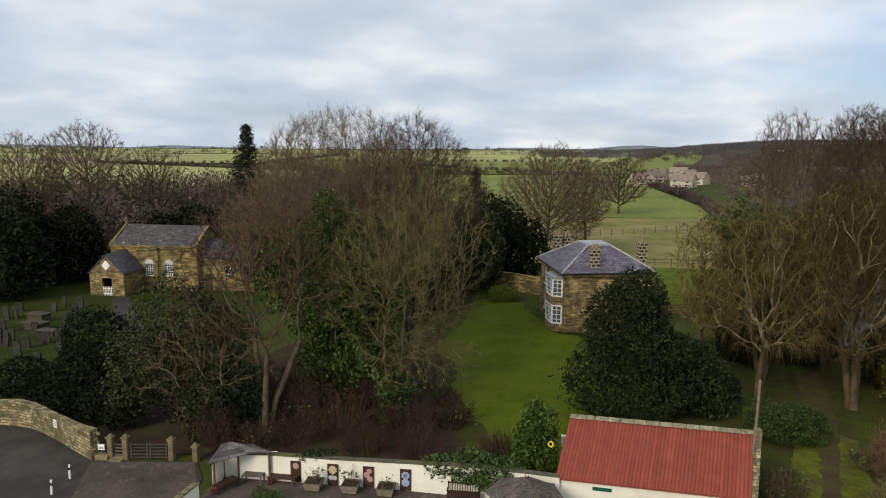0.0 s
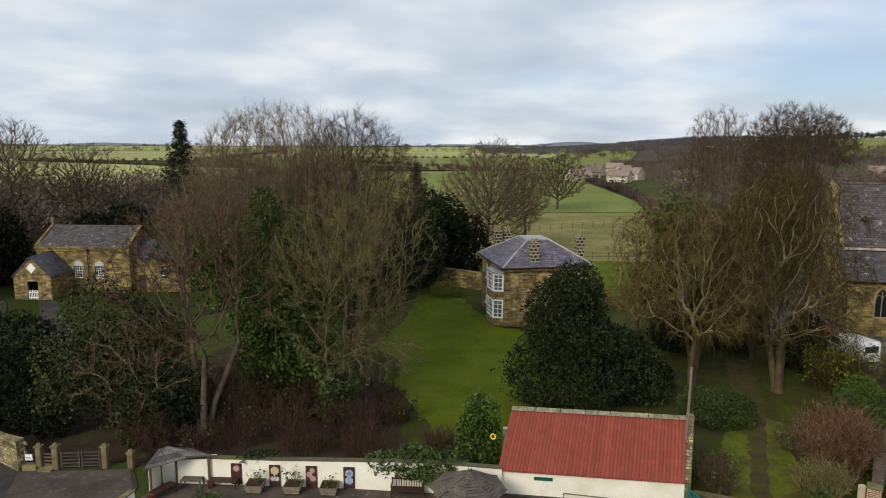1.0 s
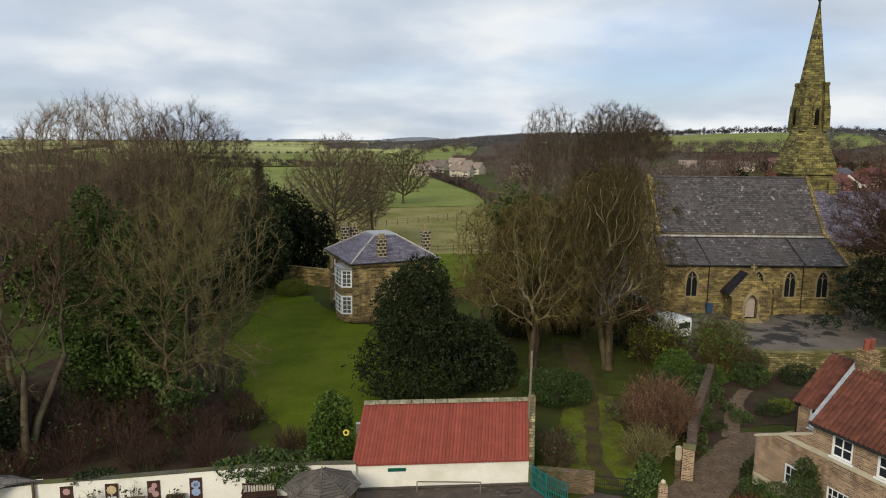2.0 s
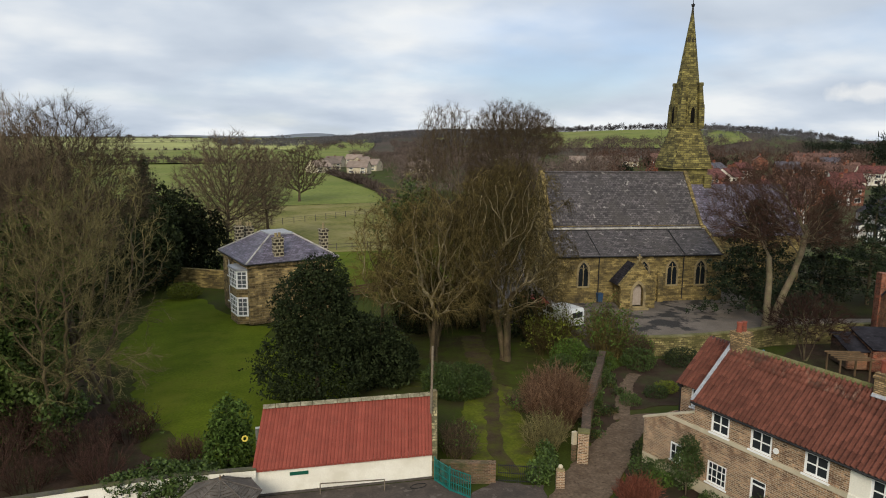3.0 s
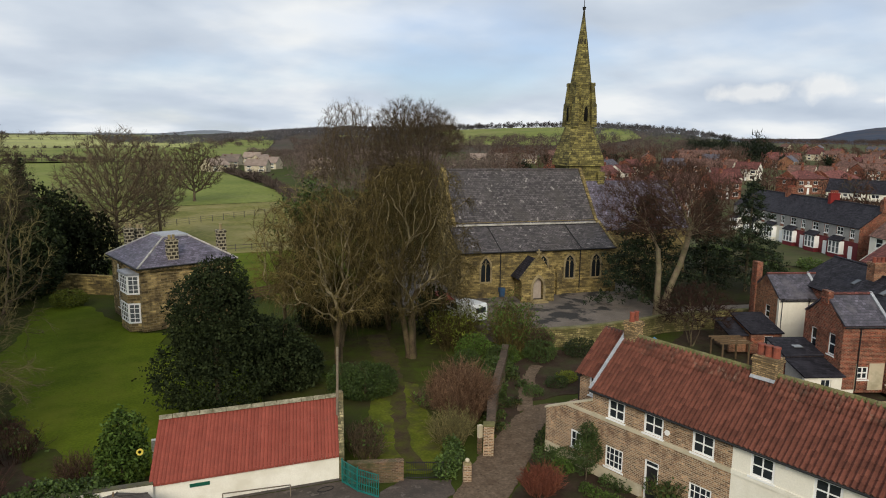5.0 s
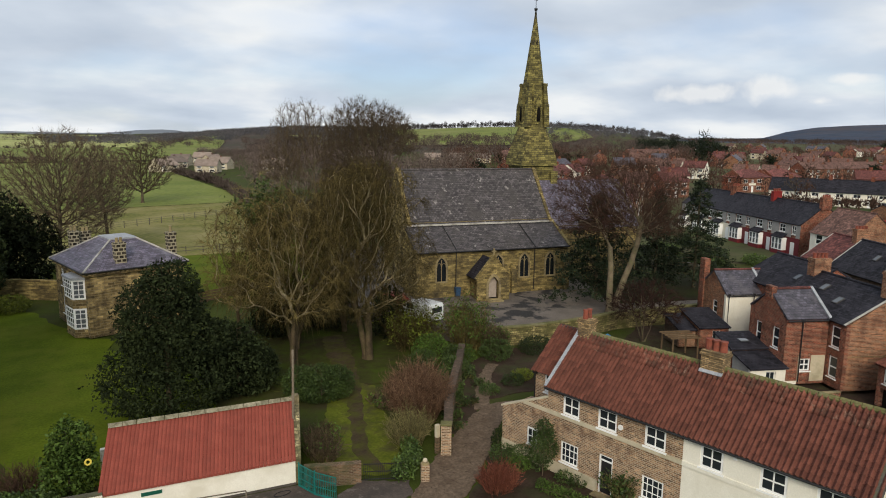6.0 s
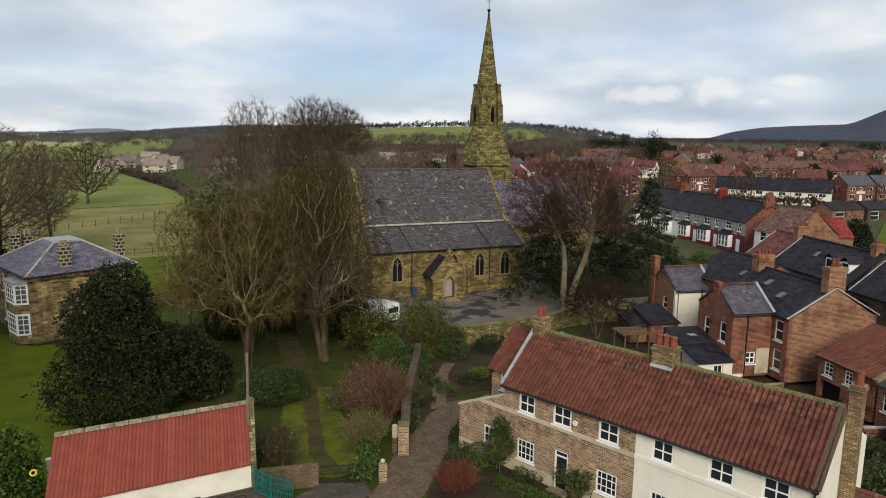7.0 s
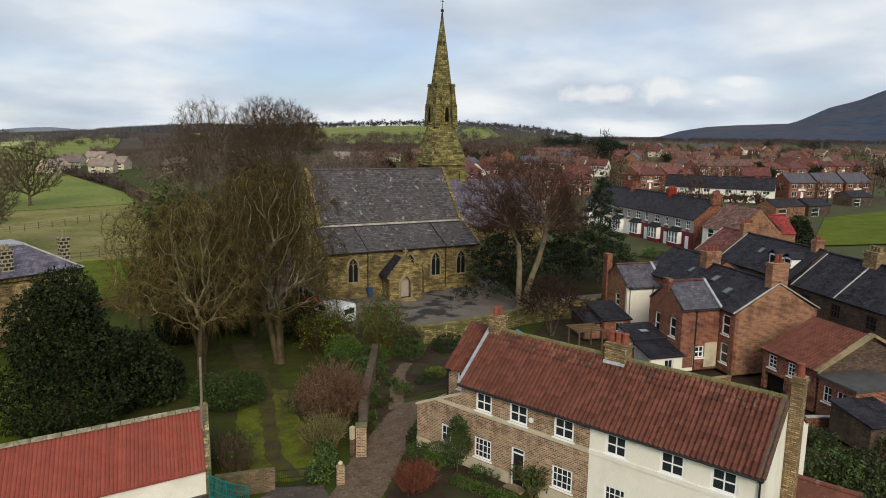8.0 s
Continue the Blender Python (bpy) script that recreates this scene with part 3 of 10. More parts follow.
def gable_house(ob, W, D, eave, ridge, mat, roof, openings=None, over=0.25, verge=0.08, wins=True, ridge_at=0.5, thick=0.3, roof_t=0.12, sides=WALLS, roof_parts=True, side_mat=None, ridge_mat=None):
    """Walls with their openings, windows in them and a double-pitched roof whose ridge runs along x."""
    openings = openings or {}
    rx = D * ridge_at
    for side in sides:
        m = wall_pose(side, W, D)
        L_ = W if side in ("front", "back") else D
        ops = openings.get(side, ())
        mt = (side_mat or {}).get(side, mat)
        if side in ("front", "back"):
            bm = wall(L_, eave, [o[:4] for o in ops], thick)
        else:
            gx = rx if side == "right" else D - rx
            bm = wall(L_ - 2 * thick - 0.006, eave, [(o[0] - thick, o[1] - thick, o[2], o[3]) for o in ops], thick, (gx - thick, ridge - 0.02))
            bmesh.ops.translate(bm, verts=bm.verts, vec=(thick + 0.003, 0, 0))
        part("wall", bm, mt, ob, m=m)
        if wins:
            for o in ops:
                kw = o[4] if len(o) > 4 else {}
                if kw.get("door"):
                    continue
                window_on(ob, *o[:4], m, **kw)
    if roof_parts:
        s1, s2 = (ridge - eave) / rx, (ridge - eave) / (D - rx)
        x0, x1 = -verge, W + verge
        r1, r2 = bmesh.new(), bmesh.new()
        slab(r1, [(x0, -over, eave - over * s1 + roof_t), (x1, -over, eave - over * s1 + roof_t), (x1, rx, ridge + roof_t), (x0, rx, ridge + roof_t)], roof_t)
        slab(r2, [(x0, D + over, eave - over * s2 + roof_t), (x1, D + over, eave - over * s2 + roof_t), (x1, rx, ridge + roof_t), (x0, rx, ridge + roof_t)], roof_t)
        part("roof", r1, roof, ob); part("roof", r2, roof, ob)
        rb = bmesh.new()
        tube(rb, (x0, rx, ridge + roof_t - 0.02), (x1, rx, ridge + roof_t - 0.02), 0.13, n=8)
        part("ridge", rb, ridge_mat or roof, ob)


def chimney(ob, x, y, z0, z1, w, d, mat, pots=2, pot_h=0.55, pot_mat="terracotta", along="y", pot_r=0.15):
    bm = boxes((x - w / 2, x + w / 2, y - d / 2, y + d / 2, z0, z1 - 0.24), (x - w / 2 - 0.06, x + w / 2 + 0.06, y - d / 2 - 0.06, y + d / 2 + 0.06, z1 - 0.235, z1 - 0.12), (x - w / 2 - 0.02, x + w / 2 + 0.02, y - d / 2 - 0.02, y + d / 2 + 0.02, z1 - 0.115, z1))
    c = part("chimney", bm, mat, ob)
    for i in range(pots):
        o = (i - (pots - 1) / 2) * 0.36
        px, py = (x + o, y) if along == "x" else (x, y + o)
        pb = bmesh.new()
        tube(pb, (px, py, z1), (px, py, z1 + pot_h), pot_r, pot_r * 0.82, 10)
        tube(pb, (px, py, z1 + pot_h - 0.06), (px, py, z1 + pot_h + 0.02), pot_r, pot_r, 10)
        part("chimney_pot", pb, pot_mat, c)
    return c


def gutter(ob, x0, x1, y, z):
    bm = bmesh.new()
    tube(bm, (x0, y, z), (x1, y, z), 0.06, n=6)
    part("gutter", bm, "black_iron", ob)


def downpipe(ob, x, y, z0, z1, r=0.045):
    bm = bmesh.new()
    tube(bm, (x, y, z0), (x, y, z1), r, n=6)
    box(bm, x - 0.11, x + 0.11, y - 0.09, y + 0.09, z1 - 0.02, z1 + 0.2)
    part("drainpipe", bm, "black_iron", ob)


# ---- plants ----
def raw_mesh(name, verts, faces_n, idx):
    """A mesh from arrays: faces_n corners for every face."""
    me = bpy.data.meshes.new(name)
    idx = np.asarray(idx).reshape(-1, faces_n)
    me.vertices.add(len(verts)); me.vertices.foreach_set("co", np.asarray(verts, dtype=np.float32).ravel())
    me.loops.add(idx.size); me.loops.foreach_set("vertex_index", idx.astype(np.int32).ravel())
    me.polygons.add(len(idx)); me.polygons.foreach_set("loop_start", np.arange(0, idx.size, faces_n, dtype=np.int32))
    me.update(calc_edges=True)
    return me


def unit(v):
    return v / np.maximum(np.linalg.norm(v, axis=-1, keepdims=True), 1e-9)


def tubes(pts, rad, sides=4):
    """Tapered tubes along many polylines at once: pts (n, k, 3), rad (n, k)."""
    n, k, _ = pts.shape
    axis = unit(pts[:, -1] - pts[:, 0])
    ref = np.where(np.abs(axis[:, 2:3]) > 0.9, np.array([[1.0, 0, 0]]), np.array([[0, 0, 1.0]]))
    u = unit(np.cross(axis, ref)); v = np.cross(axis, u)
    th = np.arange(sides) * 2 * np.pi / sides
    ring = np.cos(th)[None, :, None] * u[:, None, :] + np.sin(th)[None, :, None] * v[:, None, :]
    verts = pts[:, :, None, :] + rad[:, :, None, None] * ring[:, None, :, :]
    base = (np.arange(n) * k * sides)[:, None, None] + (np.arange(k - 1) * sides)[None, :, None] + np.arange(sides)[None, None, :]
    nxt = base - np.arange(sides)[None, None, :] + (np.arange(sides) + 1)[None, None, :] % sides
    idx = np.stack([base, nxt, nxt + sides, base + sides], -1)
    return verts.reshape(-1, 3), idx.reshape(-1, 4)


def joined(chunks):
    vs, fs, o = [], [], 0
    for v, f in chunks:
        vs.append(v); fs.append(f + o); o += len(v)
    return np.concatenate(vs), np.concatenate(fs)


def sprout(rng, pts, rad, count, u0, angle, ratio, k, lift, wobble, thin=0.55, shrink=0.45, rmin=0.006):
    """Children along every parent polyline."""
    n, kp, _ = pts.shape
    par = np.repeat(np.arange(n), count)
    u = u0 + (1 - u0) * (np.tile(np.arange(count), n) + rng.random(n * count)) / count
    f = np.clip(u * (kp - 1), 0, kp - 1.001); i = f.astype(int); w = (f - i)[:, None]
    p = pts[par, i] * (1 - w) + pts[par, i + 1] * w
    t = unit(pts[par, i + 1] - pts[par, i])
    r = rad[par, i] * (1 - w[:, 0]) + rad[par, i + 1] * w[:, 0]
    plen = np.linalg.norm(pts[:, 1:] - pts[:, :-1], axis=2).sum(1)[par]
    a = np.radians(angle) * (0.6 + 0.8 * rng.random(len(u)))
    side = unit(np.cross(t, rng.normal(size=(len(u), 3))))
    d = unit(t * np.cos(a)[:, None] + side * np.sin(a)[:, None])
    ln = plen * ratio * (1 - shrink * u) * (0.6 + 0.8 * rng.random(len(u)))
    out = np.zeros((len(u), k, 3)); out[:, 0] = p
    for j in range(1, k):
        d = unit(d + np.array([0, 0, lift]) / (k - 1) + rng.normal(size=d.shape) * wobble)
        out[:, j] = out[:, j - 1] + d * (ln / (k - 1))[:, None]
    r0 = np.maximum(r * thin, rmin)
    rr = r0[:, None] * np.linspace(1, 0.35, k)[None, :]
    return out, np.maximum(rr, rmin * 0.6)


def leaf_cloud(rng, centres, spread, per, size, flat=0.0):
    """Many small leaves (two triangles, folded) scattered round the centres."""
    n = len(centres) * per
    c = np.repeat(centres, per, axis=0) + rng.normal(size=(n, 3)) * spread
    a = unit(rng.normal(size=(n, 3)) + np.array([0, 0, flat])); b = unit(np.cross(a, rng.normal(size=(n, 3))))
    s = size * (0.6 + 0.8 * rng.random(n))[:, None]
    q = np.cross(a, b)
    v = np.stack([c - b * s, c + q * s * 0.55 + a * s * 0.15, c + b * s, c - q * s * 0.55 + a * s * 0.15], 1)
    return v.reshape(-1, 3), np.arange(n * 4).reshape(-1, 4)


def segments(p0, p1, r0, r1, sides):
    return tubes(np.stack([p0, p1], 1), np.stack([r0, r1], 1), sides)


def spikes(p0, p1, r):
    """Thin tapering twigs, three-sided: (verts, triangles)."""
    n = len(p0)
    axis = unit(p1 - p0)
    ref = np.where(np.abs(axis[:, 2:3]) > 0.9, np.array([[1.0, 0, 0]]), np.array([[0, 0, 1.0]]))
    u = unit(np.cross(axis, ref)); w = np.cross(axis, u)
    th = np.arange(3) * 2 * np.pi / 3
    ring = p0[:, None] + r[:, None, None] * (np.cos(th)[None, :, None] * u[:, None] + np.sin(th)[None, :, None] * w[:, None])
    v = np.concatenate([ring, p1[:, None]], 1).reshape(-1, 3)
    o = np.arange(n)[:, None, None] * 4
    return v, (o + np.array([[0, 1, 3], [1, 2, 3], [2, 0, 3]])[None]).reshape(-1, 3)


def tri_join(quads, tris):
    """One triangle mesh out of (verts, quads) and (verts, triangles) chunks."""
    vs, fs, o = [], [], 0
    for v, f in quads:
        vs.append(v); fs += [f[:, [0, 1, 2]] + o, f[:, [0, 2, 3]] + o]; o += len(v)
    for v, f in tris:
        vs.append(v); fs.append(f + o); o += len(v)
    return np.concatenate(vs), np.concatenate(fs)


def grow(rng, nodes, parent, goals, step, kill, pull, wander, rounds=140):
    """Branches that grow towards the free space round them, until it is filled."""
    P, par = [np.array(q, float) for q in nodes], list(parent)
    kids = [[] for _ in P]
    arr = np.array(P)
    d2 = np.full(len(goals), 1e9); near = np.zeros(len(goals), int)
    for i in range(0, len(arr), 64):
        q = ((goals[:, None] - arr[None, i:i + 64]) ** 2).sum(2)
        j = q.argmin(1); m = q[np.arange(len(goals)), j]
        s = m < d2; d2[s] = m[s]; near[s] = j[s] + i
    for _ in range(rounds):
        if not len(goals):
            break
        A = np.array(P)
        dirs = unit(goals - A[near])
        acc = np.zeros((len(P), 3)); np.add.at(acc, near, dirs)
        act = np.unique(near)
        fresh = []
        for i in act:
            d = acc[i]
            d = d / (np.linalg.norm(d) + 1e-9) + np.array([0, 0, pull]) + rng.normal(size=3) * wander
            q = P[i] + d / (np.linalg.norm(d) + 1e-9) * step
            if any(np.sum((P[c] - q) ** 2) < (0.35 * step) ** 2 for c in kids[i]) or len(kids[i]) > 3:
                continue
            kids[i].append(len(P)); kids.append([]); P.append(q); par.append(i); fresh.append(len(P) - 1)
        if not fresh:
            break
        F = np.array([P[i] for i in fresh])
        q = ((goals[:, None] - F[None]) ** 2).sum(2)
        j = q.argmin(1); m = q[np.arange(len(goals)), j]
        s = m < d2; d2[s] = m[s]; near[s] = np.array(fresh)[j[s]]
        keep = d2 > kill * kill
        goals, d2, near = goals[keep], d2[keep], near[keep]
    return np.array(P), np.array(par)


def bare_tree(name, label, x, y, z, height, R, seed, z0=0.25, trunks=1, fork=0.34, bark="bark", twig="twig", density=1.0, thick=0.017, lift=0.12, hang=0.0, ivy=0.0, ivy_to=0.6, twig_r=0.017, step=0.5,
              squash=1.0, lean=(0.0, 0.0), crooked=0.10, group="bare winter trees", ivy_n=40, crowns=None, twigs=4, twig_len=0.75, spread=0.2, flare=0.5, shell=0.42, ivy_leaf="ivy_leaf", turn=None, ease=2, power=2.35, fan=0.35, most=5200, limb=None, spray=0):
    """A leafless tree: stems, then branches that fill one or more rounded crowns (cx, cy, cz, rx, ry, rz), and fine twigs on their ends."""
    rng = np.random.default_rng(seed)
    ob = thing(name, label, "tree", pose(x, y, z), group)
    zb = z0 * height
    if crowns is None:
        crowns = [(lean[0], lean[1], (zb + height) / 2, R, R * squash, (height - zb) / 2)]
    goals = []
    for c in crowns:
        vol = 4.19 * c[3] * c[4] * c[5]
        n = int(np.clip(2.5 * density * vol / (step / 0.5) ** 2.2, 300, most))
        d = unit(rng.normal(size=(n, 3)))
        d[:, 2] = np.where((d[:, 2] < -0.45) & (flare > 0), -d[:, 2] * flare, d[:, 2])
        lump = 1 + 0.045 * sum(np.sin(d @ rng.normal(size=3) * s + rng.random() * 6) for s in (2.5, 4, 6))
        q = d * (rng.random(n) ** shell * lump)[:, None] * np.array(c[3:]) + np.array(c[:3])
        goals.append(q[q[:, 2] > 1.2])
    goals = np.concatenate(goals)
    nodes, par, srad = [], [], []
    r0 = height * thick * (1.0 if trunks == 1 else 0.75)
    for i in range(trunks):
        a = 2 * math.pi * (i + rng.random() * 0.6) / trunks if turn is None else radians(turn) + 2 * math.pi * i / trunks
        out = np.array([math.cos(a), math.sin(a), 0])
        d = out * (0.0 if trunks == 1 else spread * (0.7 + 0.6 * rng.random())) + np.array([lean[0] * 0.04, lean[1] * 0.04, 1])
        p = out * (0.0 if trunks == 1 else height * 0.013) + np.array([0, 0, -0.2])
        h = height * fork * (0.85 + 0.3 * rng.random())
        m = max(4, int(h / step))
        for j in range(m):
            nodes.append(p); par.append(len(nodes) - 2 if j else -1)
            srad.append(r0 * (1.0 - 0.35 * j / m + (0.5 if j == 0 else 0.12 if j == 1 else 0)))
            d = unit(d + np.array([0, 0, 0.05]) + rng.normal(size=3) * 0.07)
            p = p + d * h / m
    ns = len(nodes)
    P, par = grow(rng, nodes, par, goals, step, step * 1.25, lift, crooked)
    n = len(P)
    e = power
    tip = twig_r * 0.95
    kid = np.zeros(n, int); np.add.at(kid, par[par >= 0], 1)
    acc = np.where(kid == 0, tip ** e, 0.0)
    for i in range(n - 1, -1, -1):
        if par[i] >= 0:
            acc[par[i]] += acc[i]
    rad = acc ** (1 / e)
    lim = np.array(srad + [r0 * 0.62] * (n - ns))
    rad = np.minimum(rad, lim)
    rad[:ns] = np.maximum(rad[:ns], np.array(srad) * 0.9)
    # ease the kinks out of the limbs
    for _ in range(ease):
        mean = np.zeros_like(P); np.add.at(mean, par[par >= 0], P[par >= 0])
        q = np.where((kid > 0)[:, None], 0.4 * P + 0.3 * P[np.maximum(par, 0)] + 0.3 * mean / np.maximum(kid, 1)[:, None], P)
        P[ns:] = q[ns:]
    P[ns:] += rng.normal(size=(n - ns, 3)) * step * 0.04
    i1 = np.nonzero(par >= 0)[0]; i0 = par[i1]
    d = P[i1] - P[i0]
    ra = np.minimum(rad[i0], np.maximum(rad[i1] * 1.45, tip)); ra = np.where(i1 < ns, rad[i0], ra)
    end = P[i1] + d * (0.12 * np.minimum(1, rad[i1] / 0.1))[:, None]
    stout = rad > 0.13
    stout[:ns] = True
    for i in range(ns, n):
        stout[i] = stout[i] and stout[par[i]]
    big = stout[i1]
    mid = ~big & (rad[i1] > 0.026)
    low = ~(big | mid)
    chunks = [segments(P[i0][m], end[m], ra[m], rad[i1][m], k) for m, k in ((big, 8), (mid, 5)) if m.any()]
    v, f = joined(chunks)
    me = raw_mesh("trunk", v, 4, f)
    put("trunk", me, bark, ob)
    if limb:
        me.materials.append(M[limb])
        me.polygons.foreach_set("material_index", (np.arange(len(me.polygons)) >= len(chunks[0][1].reshape(-1, 4))).astype(np.int32))
    tw_q = [segments(P[i0][low], P[i1][low], ra[low], rad[i1][low], 3)] if low.any() else []
    # twigs
    src = i1[rad[i1] < 0.045]
    per = max(1, twigs)
    w = np.concatenate([np.repeat(src, per), np.repeat(np.nonzero((kid == 0) & (par >= 0))[0], 4)])
    base = P[w] + (P[par[w]] - P[w]) * rng.random((len(w), 1))
    bd = unit(P[w] - P[par[w]])
    out = unit(base - np.array([crowns[0][0], crowns[0][1], crowns[0][2] - 0.6 * crowns[0][5]]))
    td = unit(bd * 0.9 + out * fan + rng.normal(size=(len(w), 3)) * 0.5 + np.array([0, 0, 0.12 - hang * 0.7]))
    ln = twig_len * (0.35 + 1.0 * rng.random(len(w)))
    mid_p = base + td * (ln * 0.5)[:, None]
    end_p = mid_p + unit(td + np.array([0, 0, 0.2 - hang * 2.2]) + rng.normal(size=(len(w), 3)) * 0.3) * (ln * (0.5 + 0.7 * hang))[:, None]
    tr = np.full(len(w), twig_r * 0.68)
    if hang:
        tw_q.append(segments(base, mid_p, tr, tr * 0.85, 3))
        tw_t = [spikes(mid_p, end_p, tr * 0.85)]
    else:
        tw_t = [spikes(base, end_p, tr)]
    if spray:
        # side shoots along the outer twigs
        a0 = np.repeat(base, spray, 0); a1 = np.repeat(end_p, spray, 0)
        q = a0 + (a1 - a0) * (0.25 + 0.7 * rng.random((len(a0), 1)))
        sd = unit(unit(a1 - a0) + rng.normal(size=q.shape) * 0.55)
        side = unit(np.cross(sd, rng.normal(size=q.shape))) * twig_r * 0.5
        tip_p = q + sd * (twig_len * 0.55 * (0.4 + rng.random((len(q), 1))))
        tw_t.append((np.stack([q - side, q + side, tip_p], 1).reshape(-1, 3), np.arange(len(q) * 3).reshape(-1, 3)))
    v, f = tri_join(tw_q, tw_t)
    put("crown", raw_mesh("crown", v, 3, f), twig, ob)
    if ivy:
        s_ = P[(rad > 0.036) & (P[:, 2] < height * ivy_to * (0.75 + 0.35 * rng.random(n)))]
        s_ = np.concatenate([s_] * 3) + rng.normal(size=(len(s_) * 3, 3)) * ivy * np.array([1, 1, 0.8])
        v, f = leaf_cloud(rng, s_[s_[:, 2] > 0.2], ivy * 0.5, ivy_n, 0.15)
        put("ivy", raw_mesh("ivy", v, 4, f), ivy_leaf, ob, "dark green climbing ivy")
    return ob


def leafy(name, label, category, x, y, z, blobs, seed, leaf="holly_leaf", per_m2=60, size=0.11, stem=0.0, group="", rough=0.22):
    """An evergreen crown: leaves laid over lumpy volumes (cx, cy, cz, rx, ry, rz), thinner inside, with gaps and an uneven edge."""
    rng = np.random.default_rng(seed)
    ob = thing(name, label, category, pose(x, y, z), group)
    cs = []
    for cx, cy, cz, rx, ry, rz in blobs:
        n = int(per_m2 * 4.2 * (rx * ry + ry * rz + rx * rz) / 3 * 1.3)
        d = unit(rng.normal(size=(n, 3)))
        lump = sum(np.sin(d @ rng.normal(size=3) * s + rng.random() * 6) for s in (3, 5, 8, 12)) / 4
        r = (0.92 + rough * lump + 0.06 * rng.normal(size=n)) * np.where(rng.random(n) < 0.25, rng.random(n) ** 0.4, 1)
        p = d * r[:, None] * np.array([rx, ry, rz]) + np.array([cx, cy, cz])
        cs.append(p[p[:, 2] > 0.02])
    c = np.concatenate(cs)
    v, f = leaf_cloud(rng, c, size * 0.8, 3, size, 0.5)
    put("crown", raw_mesh("crown", v, 4, f), leaf, ob)
    # the boughs within
    top = max(b[2] + b[5] * 0.6 for b in blobs)
    r0 = stem or max(0.05, top * 0.022)
    w = np.linspace(0, 1, 6)[:, None]
    trunk = np.stack([np.zeros(6), np.zeros(6), w[:, 0] * top], 1)[None] + rng.normal(size=(1, 6, 3)) * 0.04 * np.array([1, 1, 0])
    bl = np.array([[b[0], b[1], b[2]] for b in blobs])
    start = np.stack([np.zeros(len(bl)), np.zeros(len(bl)), bl[:, 2] * 0.35], 1)
    limbs = start[:, None] * (1 - w[None]) + bl[:, None] * w[None]
    v, f = joined([tubes(trunk, r0 * np.linspace(1, 0.25, 6)[None]), tubes(limbs, np.ones((len(bl), 1)) * r0 * 0.5 * np.linspace(1, 0.3, 6)[None])])
    put("trunk", raw_mesh("trunk", v, 4, f), "bark", ob)
    return ob


def brush(name, label, category, x, y, z, rx, ry, h, seed, stems=90, twig="red_twig", group="", r=0.012, forks=5, leaves=0, leaf="bright_leaf"):
    """A leafless shrub: many thin stems rising from the ground and forking."""
    rng = np.random.default_rng(seed)
    ob = thing(name, label, category, pose(x, y, z), group)
    k = 4
    a, q = rng.random(stems) * 2 * np.pi, np.sqrt(rng.random(stems))
    b = np.stack([np.cos(a) * q * rx * 0.5, np.sin(a) * q * ry * 0.5, np.full(stems, -0.05)], 1)
    d = unit(np.stack([np.cos(a) * q * rx * 0.62, np.sin(a) * q * ry * 0.62, np.full(stems, h)], 1) + rng.normal(size=(stems, 3)) * 0.2)
    pts = np.zeros((stems, k, 3)); pts[:, 0] = b
    ln = h * (0.7 + 0.3 * rng.random(stems)) * (1 - 0.25 * q)
    for j in range(1, k):
        d = unit(d + rng.normal(size=d.shape) * 0.12)
        pts[:, j] = pts[:, j - 1] + d * (ln / (k - 1))[:, None]
    rad = np.ones((stems, 1)) * r * 1.6 * np.linspace(1, 0.4, k)[None]
    l1 = sprout(rng, pts, rad, forks, 0.25, 38, 0.45, 3, 0.3, 0.2, 0.7, 0.4, r)
    l2 = sprout(rng, *l1, 3, 0.2, 36, 0.55, 2, 0.1, 0.25, 0.7, 0.3, r * 0.8)
    v, f = joined([tubes(pts, rad, 3), tubes(*l1, 3)])
    put("branchwork", raw_mesh("branchwork", v, 4, f), twig, ob)
    v, f = spikes(l2[0][:, 0], l2[0][:, -1], np.full(len(l2[0]), r * 0.9))
    put("twigwork", raw_mesh("twigwork", v, 3, f), twig, ob)
    if leaves:
        c = l2[0][rng.integers(0, len(l2[0]), leaves), -1]
        v, f = leaf_cloud(rng, c, 0.12, 4, 0.09)
        put("foliage", raw_mesh("foliage", v, 4, f), leaf, ob)
    return ob


# ---- ground ----
def smooth(a, b, x):
    t = np.clip((np.asarray(x, float) - a) / (b - a), 0, 1)
    return t * t * (3 - 2 * t)


def bump_at(az, r, a0, wa, r0, wr, h):
    return h * np.exp(-((az - a0) / wa) ** 2 - ((r - r0) / wr) ** 2)


# the far skyline: bearing and height in degrees, as seen from the level of the spire's foot
SKY_AZ = (-60, -33, -29, -24, -21.5, -17, -14, -4, 3.5, 5.5, 10, 12.6, 14.4, 16.5, 18, 30, 50, 60, 62.4, 64, 65.9, 67.9, 71.7, 72.7, 74.1, 75.8, 77.3, 80, 84, 90, 100, 112)
SKY_EL = (-0.3, -0.16, -0.26, -0.40, -0.20, -0.38, -0.5, -0.5, -0.42, -0.28, -0.38, -0.32, -0.06, 0.0, -0.25, -0.3, -0.3, -0.2, -0.14, 0.35, 0.68, 0.82, 0.98, 1.42, 2.12, 2.58, 3.25, 4.0, 4.6, 4.4, 2.0, -0.2)


